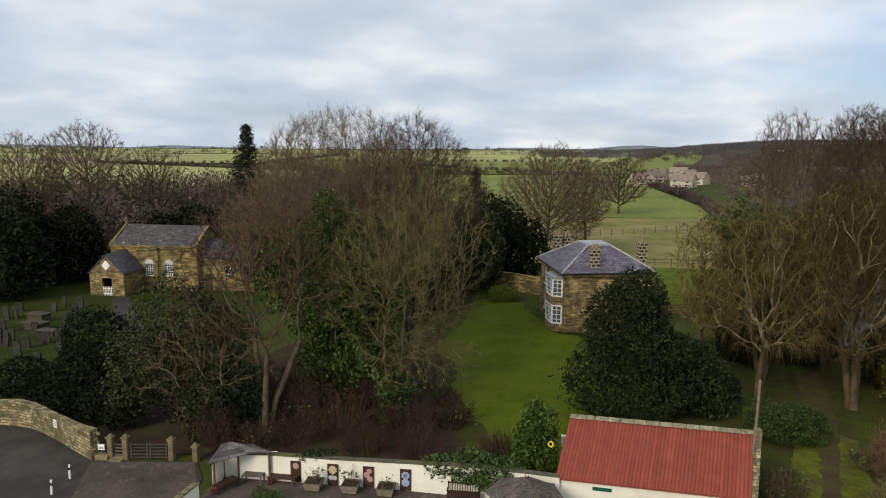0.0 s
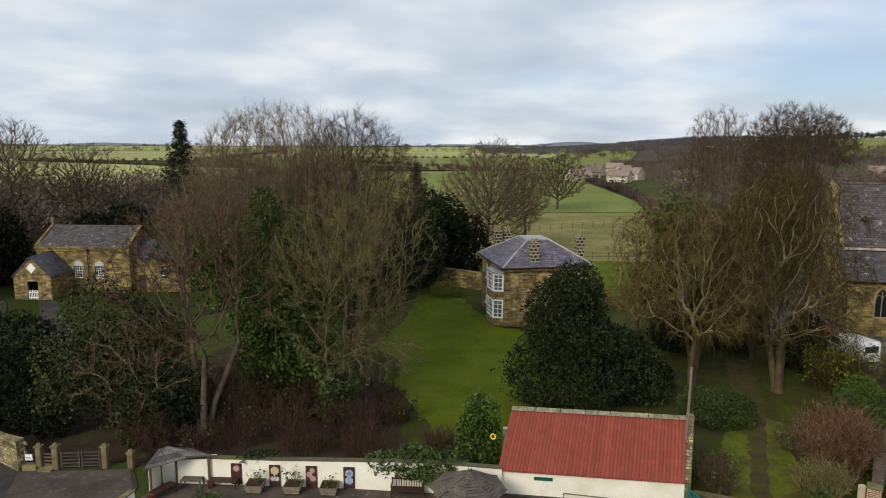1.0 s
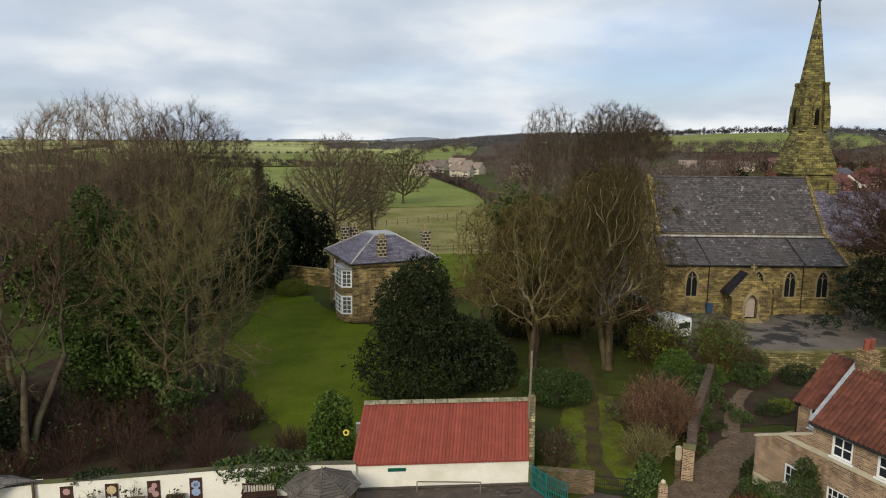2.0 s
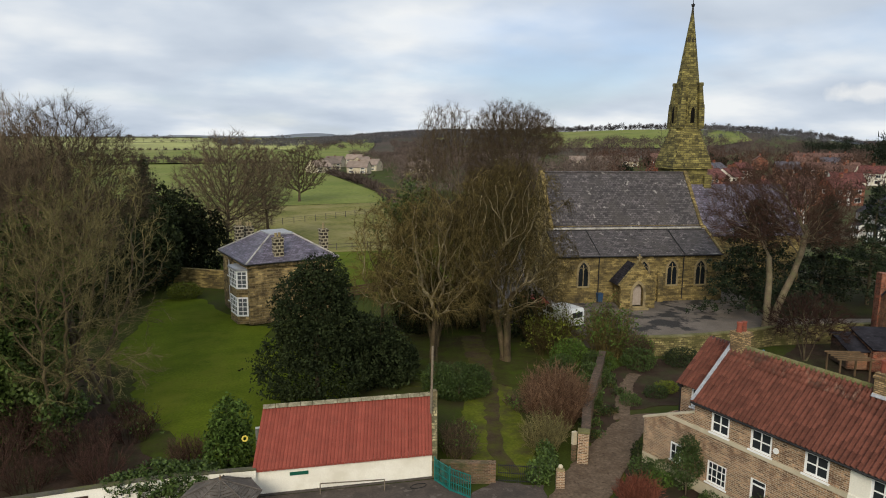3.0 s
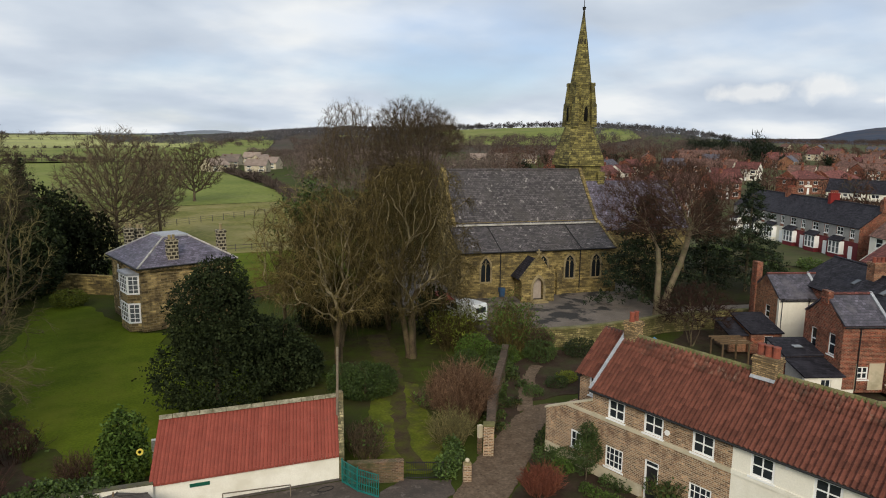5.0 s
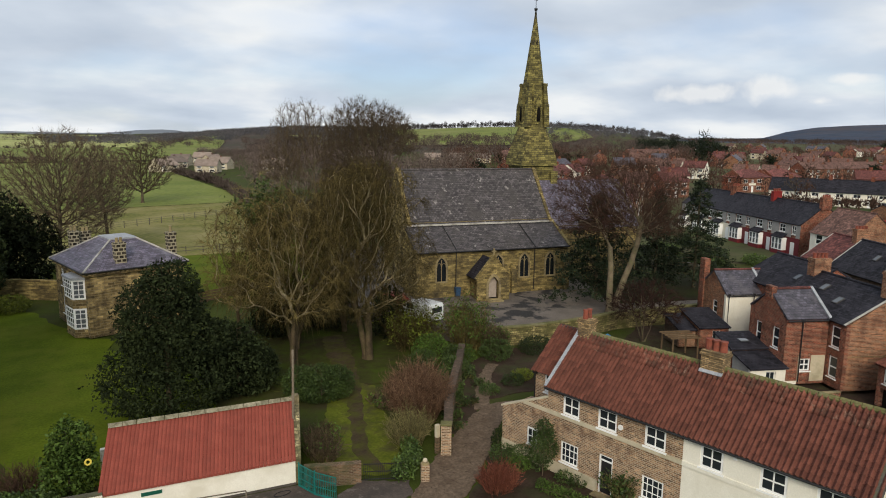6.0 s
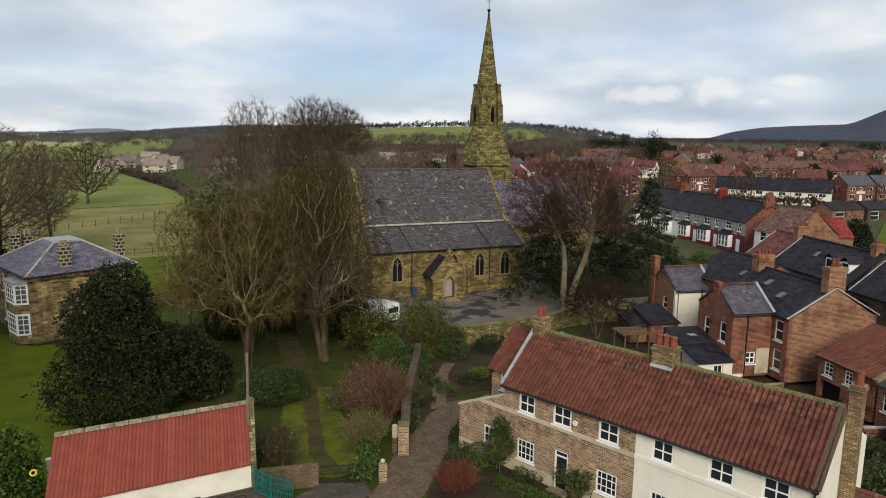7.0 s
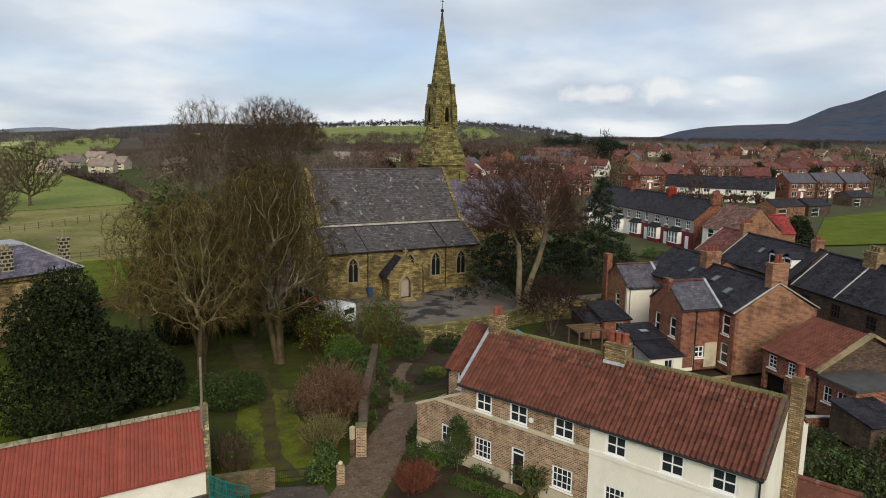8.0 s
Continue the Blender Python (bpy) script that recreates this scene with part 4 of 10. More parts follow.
def terrain(x, y):
    """The height of the land: level round the church and cottages, rising gently, with wooded hills round the edge."""
    x, y = np.asarray(x, float), np.asarray(y, float)
    r, az = np.hypot(x, y), np.degrees(np.arctan2(x, y))
    z = (0.6 + 8.4 * smooth(10, 24, az)) * smooth(220, 1600, r) * (1 - 0.75 * smooth(46, 58, az) * (1 - smooth(100, 115, az)))
    z = z + bump_at(az, r, 45, 15, 1250, 330, 22) * (1 - 0.5 * smooth(53, 58, az)) + bump_at(az, r, 27, 6.5, 1450, 330, 9)
    crest = 18.4 + 4200 * np.tan(np.radians(np.interp(az, SKY_AZ, SKY_EL)))
    w = smooth(2300, 4200, r) ** (1 + 0.6 * smooth(70, 78, az))
    return z * (1 - w) + crest * w - 0.02


def ground_sheet():
    az = np.radians(np.concatenate([np.arange(-60, 50, 1.0), np.arange(50, 90, 0.5), np.arange(90, 110, 1.0), np.arange(110, 300, 10.0)]))
    rad = np.concatenate([[0.0], np.geomspace(4, 4800, 90)])
    A, R = np.meshgrid(az, rad)
    X, Y = R * np.sin(A), R * np.cos(A)
    v = np.stack([X, Y, terrain(X, Y)], -1).reshape(-1, 3)
    n = len(az)
    i, j = np.meshgrid(np.arange(len(rad) - 1), np.arange(n), indexing="ij")
    k = (j + 1) % n
    f = np.stack([i * n + j, (i + 1) * n + j, (i + 1) * n + k, i * n + k], -1).reshape(-1, 4)
    me = raw_mesh("ground", v, 4, f)
    fc = v[f].mean(1)
    fr, fa = np.hypot(fc[:, 0], fc[:, 1]), np.degrees(np.arctan2(fc[:, 0], fc[:, 1]))
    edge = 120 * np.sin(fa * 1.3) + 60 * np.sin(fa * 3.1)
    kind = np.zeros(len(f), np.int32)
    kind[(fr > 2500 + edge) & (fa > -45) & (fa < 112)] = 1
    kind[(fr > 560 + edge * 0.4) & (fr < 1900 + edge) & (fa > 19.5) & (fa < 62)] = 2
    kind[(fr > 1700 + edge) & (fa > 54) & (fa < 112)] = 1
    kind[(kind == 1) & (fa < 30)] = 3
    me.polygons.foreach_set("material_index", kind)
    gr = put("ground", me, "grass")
    gr.data.materials.append(M["moor"]); gr.data.materials.append(M["wood_floor"]); gr.data.materials.append(M["hazed_hill"])
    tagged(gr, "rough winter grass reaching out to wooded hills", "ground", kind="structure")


ground_sheet()


def sheet(name, pts, mat, label, category, lift=0.01, step=0.0, thick=0.06, ragged=0.0):
    """A patch of ground cover laid on the land."""
    if ragged:
        rng = random.Random(len(name) * 31 + int(abs(pts[0][0]) * 7))
        out = []
        for (x0, y0), (x1, y1) in zip(pts, pts[1:] + pts[:1]):
            n = max(1, int(math.hypot(x1 - x0, y1 - y0) / (ragged * 1.6)))
            for i in range(n):
                f = i / n
                out.append((x0 + (x1 - x0) * f + rng.uniform(-0.5, 0.5) * ragged, y0 + (y1 - y0) * f + rng.uniform(-0.5, 0.5) * ragged))
        pts = out
    bm = bmesh.new()
    vs = [bm.verts.new((x, y, 0)) for x, y in pts]
    bm.faces.new(vs)
    bmesh.ops.triangulate(bm, faces=bm.faces)
    for _ in range(12):
        e = [q for q in bm.edges if q.calc_length() > step]
        if not step or not e:
            break
        bmesh.ops.subdivide_edges(bm, edges=e, cuts=1)
        bmesh.ops.triangulate(bm, faces=bm.faces)
    for v in bm.verts:
        v.co.z = float(terrain(v.co.x, v.co.y)) + 0.02 + lift
    if thick:
        g = bmesh.ops.extrude_face_region(bm, geom=list(bm.faces))
        for q in g["geom"]:
            if isinstance(q, bmesh.types.BMVert):
                q.co.z -= thick
    me = mesh_of(name, bm)
    return tagged(put(name, me, mat), label, category, kind="structure")


sheet("lawn", [(1, 38), (8, 37.5), (14, 42), (17, 48), (17, 56), (12, 62), (13.5, 64.6), (11.2, 66), (9, 79), (4, 81), (2, 70), (-1, 58), (0, 48)], "lawn", "mown green lawn in front of the stone house", "lawn", 0.03, ragged=0.7)
sheet("back_lawn", [(17, 77), (33, 72), (60, 88), (52, 108), (14, 104), (9, 90)], "lawn", "green lawn behind the stone house", "lawn", 0.03, ragged=0.7)
sheet("garden_bed", [(-14.5, 38.6), (3, 36), (2.5, 42), (0.5, 52), (-2, 62), (-14, 62), (-18, 50)], "earth", "bare brown earth and leaf litter under trees", "ground", 0.04, ragged=0.7)
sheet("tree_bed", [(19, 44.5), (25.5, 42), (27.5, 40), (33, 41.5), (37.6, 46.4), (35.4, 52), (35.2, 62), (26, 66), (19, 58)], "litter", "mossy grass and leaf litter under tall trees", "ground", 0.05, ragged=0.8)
# dark band over the lawn's border, painting the shade of the trees
sheet("lawn_edge", [(-1.4, 62), (1.2, 56), (0.6, 49), (2.6, 43.5), (3.4, 38.6), (1.6, 38.4), (0.9, 43), (-0.6, 49), (-1.2, 55)], "litter", "thin grass at the edge of trees coloured dark for their shade", "ground", 0.06, ragged=0.5)
sheet("gate_ground", [(-24.5, 42.6), (-20.5, 39.2), (-13.4, 38.9), (-13.2, 47), (-19.5, 50.5), (-27.5, 48.5)], "earth", "dark bare ground under hollies", "ground", 0.07, ragged=0.4)
sheet("churchyard", [(-60, 60), (-46, 50), (-26, 44), (-22, 46), (-21, 60), (-18, 80), (-50, 100), (-70, 90)], "yard_grass", "green churchyard grass between gravestones", "ground", 0.03, ragged=0.7)
sheet("road", [(-60, 52), (-29.5, 43.2), (-26.6, 42.7), (-23.6, 40.7), (-20.3, 38.2), (-14.2, 38.1), (-13.2, 36), (-13, 30), (-16, 20), (-70, 10)], "asphalt", "dark asphalt lane beside the churchyard wall", "road", 0.04)
sheet("paving", [(-20.3, 38.0), (-14.3, 38.0), (-12.9, 34.5), (-13.2, 30), (-18.5, 31)], "paving", "worn stone-paved forecourt before the gate", "pavement", 0.052)
sheet("yard", [(-12.6, 34.8), (-11.3, 36.4), (-9.4, 36.2), (2.6, 34.2), (6.1, 33.4), (15.1, 31.3), (17, 26), (12, 22), (-12, 24)], "paving", "grey paved beer-garden yard", "pavement", 0.045)
sheet("drive", [(18.2, 26.0), (19.2, 26.9), (22.5, 29.4), (26.0, 31.5), (28.4, 32.9), (30.4, 33.7), (32.4, 33.2), (30.0, 31.4), (28.2, 30.4), (26.4, 28.8), (23.5, 26.5), (21.2, 25.1), (19.4, 22), (16.5, 22)], "gravel", "brown gravel drive beside the garden wall", "drive", 0.05, ragged=0.18)
sheet("meadow", [(9, 108), (46, 100), (60, 130), (69.5, 174), (-20, 176), (-40, 140)], "meadow", "pale rough winter pasture with tussocks", "field", 0.05, 25)
FIELDS = [("field", [(-20, 176.2), (69, 174.2), (76.5, 200), (90, 300), (112, 420), (-60, 420), (-60, 186)], "grassy green pasture with a bare tree"),
          ("field", [(-60, 420.5), (118, 420.5), (163, 708), (-150, 708)], "bright green pasture beyond a hedge"),
          ("far_field", [(-420, 200), (-66, 200), (-66, 425), (-300, 600), (-500, 500)], "yellow-green field in a pale softly lit colour"),
          ("far_field", [(-500, 620), (-160, 620), (-160, 1100), (-900, 1100)], "field on the plain in a pale sunlit colour"),
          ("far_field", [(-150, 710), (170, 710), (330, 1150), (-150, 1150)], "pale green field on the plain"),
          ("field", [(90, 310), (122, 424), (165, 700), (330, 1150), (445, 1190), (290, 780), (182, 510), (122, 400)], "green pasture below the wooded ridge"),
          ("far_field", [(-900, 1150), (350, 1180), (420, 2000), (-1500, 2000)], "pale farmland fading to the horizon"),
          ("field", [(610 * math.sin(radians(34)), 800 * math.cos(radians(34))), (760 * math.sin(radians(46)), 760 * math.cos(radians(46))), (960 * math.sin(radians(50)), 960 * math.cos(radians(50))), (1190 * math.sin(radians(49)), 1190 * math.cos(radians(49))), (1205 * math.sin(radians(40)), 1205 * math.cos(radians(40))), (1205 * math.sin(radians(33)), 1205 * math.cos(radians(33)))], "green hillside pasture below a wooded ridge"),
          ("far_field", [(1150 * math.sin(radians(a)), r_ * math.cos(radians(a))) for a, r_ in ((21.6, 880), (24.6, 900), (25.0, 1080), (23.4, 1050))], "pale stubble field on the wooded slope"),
          ("playing", [(128, 37), (145, 26), (260, 28), (207, 43), (175, 48.5)], "green playing field beyond the houses")]
FIELDS.insert(0, ("suburb", [(100, 30), (118, 22), (135, 20)] + [(1900 * math.sin(radians(a)), 1900 * math.cos(radians(a))) for a in (100, 90, 80, 70, 60, 52)] + [(600 * math.sin(radians(48)), 600 * math.cos(radians(48))), (120, 150), (88, 92), (96, 60)], "brown winter gardens and lanes between houses"))
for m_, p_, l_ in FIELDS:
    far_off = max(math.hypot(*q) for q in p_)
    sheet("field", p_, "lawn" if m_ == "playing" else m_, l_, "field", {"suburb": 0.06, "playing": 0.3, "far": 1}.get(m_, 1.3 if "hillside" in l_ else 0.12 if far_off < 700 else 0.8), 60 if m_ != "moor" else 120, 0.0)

# ---- the church ----
CHURCH_Z = 1.05
cp = bmesh.new()
prism(cp, [(35.2, 57.0, -0.5), (35.6, 51.5, -0.5), (38.2, 44.8, -0.5), (39.4, 43.7, -0.5), (42.6, 42.5, -0.5), (49.2, 41.2, -0.5), (53.2, 40.9, -0.5), (66, 36.8, -0.5), (86, 52, -0.5), (78, 84, -0.5), (50, 90, -0.5), (36, 70, -0.5)], (0, 0, 0.5 + CHURCH_Z))
tagged(part("car_park", cp, "tarmac", None), "patched dark tarmac car park in front of the church", "car park", kind="structure")
# dark grass sheet that paints the cedars' shade on the ground
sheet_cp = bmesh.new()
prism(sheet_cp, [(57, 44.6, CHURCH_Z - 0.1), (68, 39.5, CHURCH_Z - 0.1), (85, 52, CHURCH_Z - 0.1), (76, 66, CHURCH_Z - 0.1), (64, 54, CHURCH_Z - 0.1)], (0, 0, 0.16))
tagged(part("churchyard_lawn", sheet_cp, "shade_dark_grass", None), "green grass coloured dark for the shade of the churchyard cedars", "lawn", kind="structure")


def arch_points(w, z0, zs, za, n=6):
    """The outline of a pointed opening: jambs up to zs and two arcs that meet at za."""
    h = za - zs
    r = (h * h + w * w / 4) / w
    pts = [(-w / 2, z0)]
    for i in range(n + 1):
        t = i / n
        ang = math.asin(h / r) * t
        pts.append((-w / 2 + r - r * math.cos(ang), zs + r * math.sin(ang)))
    for i in range(n - 1, -1, -1):
        ang = math.asin(h / r) * i / n
        pts.append((w / 2 - r + r * math.cos(ang), zs + r * math.sin(ang)))
    pts.append((w / 2, z0))
    return pts


def band(bm, inner, outer, y0, y1):
    """A moulding between two outlines of as many points."""
    vi = [(bm.verts.new((x, y0, z)), bm.verts.new((x, y1, z))) for x, z in inner]
    vo = [(bm.verts.new((x, y0, z)), bm.verts.new((x, y1, z))) for x, z in outer]
    for i in range(len(inner) - 1):
        bm.faces.new((vi[i][0], vi[i + 1][0], vo[i + 1][0], vo[i][0]))
        bm.faces.new((vi[i][0], vi[i][1], vi[i + 1][1], vi[i + 1][0]))
        bm.faces.new((vo[i][0], vo[i + 1][0], vo[i + 1][1], vo[i][1]))
    return bm


def lancet(ob, x, z0, zs, za, w, m):
    """A two-light pointed window: hood, reveal, stone tracery and dark leaded glass."""
    a, b = arch_points(w, z0, zs, za), arch_points(w + 0.36, z0, zs, za + 0.26)
    hood = part("window", band(bmesh.new(), a, b, -0.10, 0.05), "ashlar", ob, "pointed stone window surround", m @ Matrix.Translation((x, 0, 0)))
    bm = bmesh.new()
    f = bm.faces.new([bm.verts.new((px, 0.0, pz)) for px, pz in a])
    bmesh.ops.solidify(bm, geom=[f], thickness=0.02)
    part("pane", bm, "glass", hood, "dark leaded glass", Matrix.Translation((0, -0.012, 0)))
    t = boxes((-0.04, 0.04, -0.055, -0.03, z0, za - 0.25))
    for sx in (-1, 1):
        prev = None
        for i in range(7):
            ang = math.pi * i / 6
            p = Vector((sx * w / 4 + math.cos(ang) * w * 0.23, -0.045, zs - 0.05 + math.sin(ang) * w * 0.42))
            if prev:
                tube(t, prev, p, 0.025, n=5)
            prev = p
    part("tracery", t, "ashlar", hood)
    part("sill", boxes((-w / 2 - 0.12, w / 2 + 0.12, -0.14, 0.04, z0 - 0.16, z0)), "ashlar", hood)


def church():
    ob = thing("church", "yellow sandstone gothic church with slate roofs and a broach spire", "church", pose(41.65, 57.94, CHURCH_Z, 0, 0, -17.93))
    I = pose(0, 0, 0)
    L_, eave, top, rt, wt = 18.2, 5.0, 7.2, 13.1, 0.5
    # south aisle
    part("wall", boxes((0, L_, 0, wt, 0, eave)), "church_stone", ob, "coursed yellow sandstone")
    for x in (0.0, L_ - wt):
        bm = bmesh.new()
        prism(bm, [(x, wt, 0), (x, 4.0, 0), (x, 4.0, top), (x, wt, eave + 0.25)], (wt, 0, 0))
        part("wall", bm, "church_stone", ob)
    bm = boxes((-0.08, L_ + 0.08, -0.12, -0.003, 0, 0.55))
    part("plinth", bm, "church_stone", ob)
    bm = bmesh.new()
    slab(bm, [(-0.1, -0.3, eave + 0.02), (L_ + 0.1, -0.3, eave + 0.02), (L_ + 0.1, 4.0, top + 0.12), (-0.1, 4.0, top + 0.12)], 0.14)
    part("roof", bm, "church_slate", ob, "grey slate lean-to aisle roof")
    bm = boxes((0.1, L_ - 0.1, 3.70, 3.99, top + 0.02, top + 0.22))
    part("flashing", bm, "cement", ob, "pale lead flashing")
    # nave
    part("wall", boxes((0.1, L_ - 0.1, 4.0, 4.4, 0, 7.62)), "church_stone", ob)
    for x in (0.35, L_ - 0.5):
        bm = bmesh.new()
        prism(bm, [(x, 4.4, 0), (x, 13.0, 0), (x, 13.0, 7.6), (x, 8.7, rt + 0.25), (x, 4.4, 7.6)], (wt, 0, 0))
        part("wall", bm, "church_stone", ob)
    part("wall", boxes((0.1, L_ - 0.1, 13.0, 13.4, 0, 7.62)), "church_stone", ob)
    for s in (-1, 1):
        bm = bmesh.new()
        slab(bm, [(0.75, 8.7 + s * 4.95, 7.25), (L_ - 0.45, 8.7 + s * 4.95, 7.25), (L_ - 0.45, 8.7, rt + 0.1), (0.75, 8.7, rt + 0.1)], 0.16)
        part("roof", bm, "church_slate", ob, "grey slate nave roof blotched with pale lichen")
        for x in (0.30, L_ - 0.52):
            bm = bmesh.new()
            slab(bm, [(x, 8.7 + s * 5.1, 7.35), (x + 0.34, 8.7 + s * 5.1, 7.35), (x + 0.34, 8.7, rt + 0.36), (x, 8.7, rt + 0.36)], 0.18)
            part("coping", bm, "church_stone", ob, "lichened stone gable coping")
    bm = bmesh.new()
    tube(bm, (0.7, 8.7, rt + 0.1), (L_ - 0.5, 8.7, rt + 0.1), 0.14, n=6)
    part("ridge", bm, "church_slate", ob)
    gb = bmesh.new()
    tube(gb, (0.7, 3.72, 7.18), (L_ - 0.4, 3.72, 7.18), 0.08, n=6)
    part("gutter", gb, "black_iron", ob)
    gb = bmesh.new()
    tube(gb, (0, -0.33, eave - 0.06), (L_, -0.33, eave - 0.06), 0.075, n=6)
    part("gutter", gb, "black_iron", ob)
    for x in (4.5, 13.9):
        bm = bmesh.new()
        tube(bm, (x, -0.10, 0.2), (x, -0.10, eave - 0.1), 0.06, n=6)
        tube(bm, (x, -0.28, eave + 0.08), (x - 0.25, 3.7, top + 0.06), 0.06, n=6)
        tube(bm, (x - 0.25, 3.7, top + 0.05), (x - 0.25, 3.75, 7.15), 0.06, n=6)
        part("drainpipe", bm, "black_iron", ob)
    for x in (2.85, 9.48, 12.67, 15.9):
        lancet(ob, x, 1.75, 3.35, 4.3, 1.05, I)
    # buttresses
    for x, w in ((0.0, 0.6), (11.0, 0.6), (17.6, 0.6)):
        bm = boxes((x, x + w, -0.5, -0.005, 0, 1.9))
        prism(bm, [(x + 0.002, -0.5, 1.9), (x + 0.002, -0.005, 1.9), (x + 0.002, -0.005, 3.3), (x + 0.002, -0.3, 2.6)], (w - 0.004, 0, 0))
        part("buttress", bm, "church_stone", ob)
    bm = boxes((18.0, 18.55, 0.1, 0.16, 0.1, 2.3))
    part("door", bm, "red_paint", ob, "dark red painted door")
    # porch
    px0, px1, pd = 6.15, 9.15, 3.0
    pc = (px0 + px1) / 2
    for x in (px0, px1 - 0.35):
        part("wall", boxes((x, x + 0.35, -pd + 0.4, -0.006, 0, 2.3)), "church_stone", ob)
    outline = arch_points(1.15, 0.25, 1.6, 2.6)
    bm = bmesh.new()
    g = [(px0 - 0.35, 0), (px0 - 0.35, 2.35), (pc, 4.75), (px1 + 0.35, 2.35), (px1 + 0.35, 0)]
    left = [(pc + x, z) for x, z in outline]
    ring = [(px0 - 0.35, 0.0), (px0 - 0.35, 2.35), (pc, 4.75), (px1 + 0.35, 2.35), (px1 + 0.35, 0.0), (pc + 0.575, 0.0)] + left[::-1] + [(pc - 0.575, 0.0)]
    f = bm.faces.new([bm.verts.new((x, -pd, z)) for x, z in ring])
    ex = bmesh.ops.extrude_face_region(bm, geom=[f])
    bmesh.ops.translate(bm, verts=[q for q in ex["geom"] if isinstance(q, bmesh.types.BMVert)], vec=(0, 0.4, 0))
    part("porch_front", bm, "church_stone", ob, "gabled sandstone porch front")
    part("arch", band(bmesh.new(), [(pc + x, z) for x, z in outline], [(pc + x, z) for x, z in arch_points(1.65, 0.25, 1.6, 2.95)], -pd - 0.08, -pd + 0.05), "ashlar", ob)
    bm = boxes((pc - 0.56, pc + 0.56, -pd + 0.5, -pd + 0.56, 0.25, 2.55))
    part("door", bm, "faded_door", ob, "pale painted porch door")
    for s in (-1, 1):
        bm = bmesh.new()
        slab(bm, [(pc + s * 1.95, -pd + 0.42, 2.3), (pc + s * 1.95, -0.01, 2.3), (pc, -0.01, 4.45), (pc, -pd + 0.42, 4.45)], 0.12)
        part("roof", bm, "dark_slate", ob)
        bm = bmesh.new()
        slab(bm, [(pc + s * 2.05, -pd - 0.06, 2.42), (pc + s * 2.05, -pd + 0.42, 2.42), (pc, -pd + 0.42, 4.95), (pc, -pd - 0.06, 4.95)], 0.2)
        part("coping", bm, "church_stone", ob)
    bm = boxes((pc - 0.06, pc + 0.06, -pd + 0.05, -pd + 0.17, 4.9, 5.6), (pc - 0.25, pc - 0.065, -pd + 0.05, -pd + 0.17, 5.22, 5.36), (pc + 0.065, pc + 0.25, -pd + 0.05, -pd + 0.17, 5.22, 5.36))
    part("cross", bm, "ashlar", ob)
    part("step", boxes((pc - 0.9, pc + 0.9, -pd - 0.75, -pd - 0.1, 0, 0.16), (pc - 0.7, pc + 0.7, -pd - 0.4, -pd - 0.1, 0.165, 0.3)), "ashlar", ob)
    # tower and spire
    cx, cy, hw, tz = 18.7, 10.9, 2.1, 13.9
    part("tower", boxes((cx - hw, cx + hw, cy - hw, cy + hw, 0, tz - 0.35), (cx + hw - 0.55, cx + hw + 0.35, cy - hw - 0.45, cy - hw + 0.5, 0, tz - 1.0), (cx - hw - 0.3, cx + hw + 0.3, cy - hw - 0.3, cy + hw + 0.3, tz - 0.32, tz)), "spire_stone", ob, "weathered yellow stone tower")
    spire(ob, cx, cy, hw + 0.3, tz)
    # chancel
    c0, c1 = L_ + 0.25, L_ + 12.5
    for y_ in (4.6, 12.4):
        part("wall", boxes((c0, c1, y_, y_ + 0.4, 0, 6.6)), "church_stone", ob)
    bm = bmesh.new()
    prism(bm, [(c1 - 0.4, 5.0, 0), (c1 - 0.4, 12.4, 0), (c1 - 0.4, 12.4, 6.6), (c1 - 0.4, 8.7, 11.9), (c1 - 0.4, 5.0, 6.6)], (0.4, 0, 0))
    part("wall", bm, "church_stone", ob)
    for s in (-1, 1):
        bm = bmesh.new()
        slab(bm, [(c0, 8.7 + s * 4.3, 6.25), (c1 + 0.1, 8.7 + s * 4.3, 6.25), (c1 + 0.1, 8.7, 11.8), (c0, 8.7, 11.8)], 0.16)
        part("roof", bm, "purple_slate", ob, "blue-grey slate chancel roof")
    # east aisle end coping
    bm = bmesh.new()
    slab(bm, [(L_ - 0.1, -0.3, eave + 0.15), (L_ + 0.2, -0.3, eave + 0.12), (L_ + 0.2, 4.2, top + 0.35), (L_ - 0.1, 4.2, top + 0.35)], 0.2)
    part("coping", bm, "church_stone", ob)


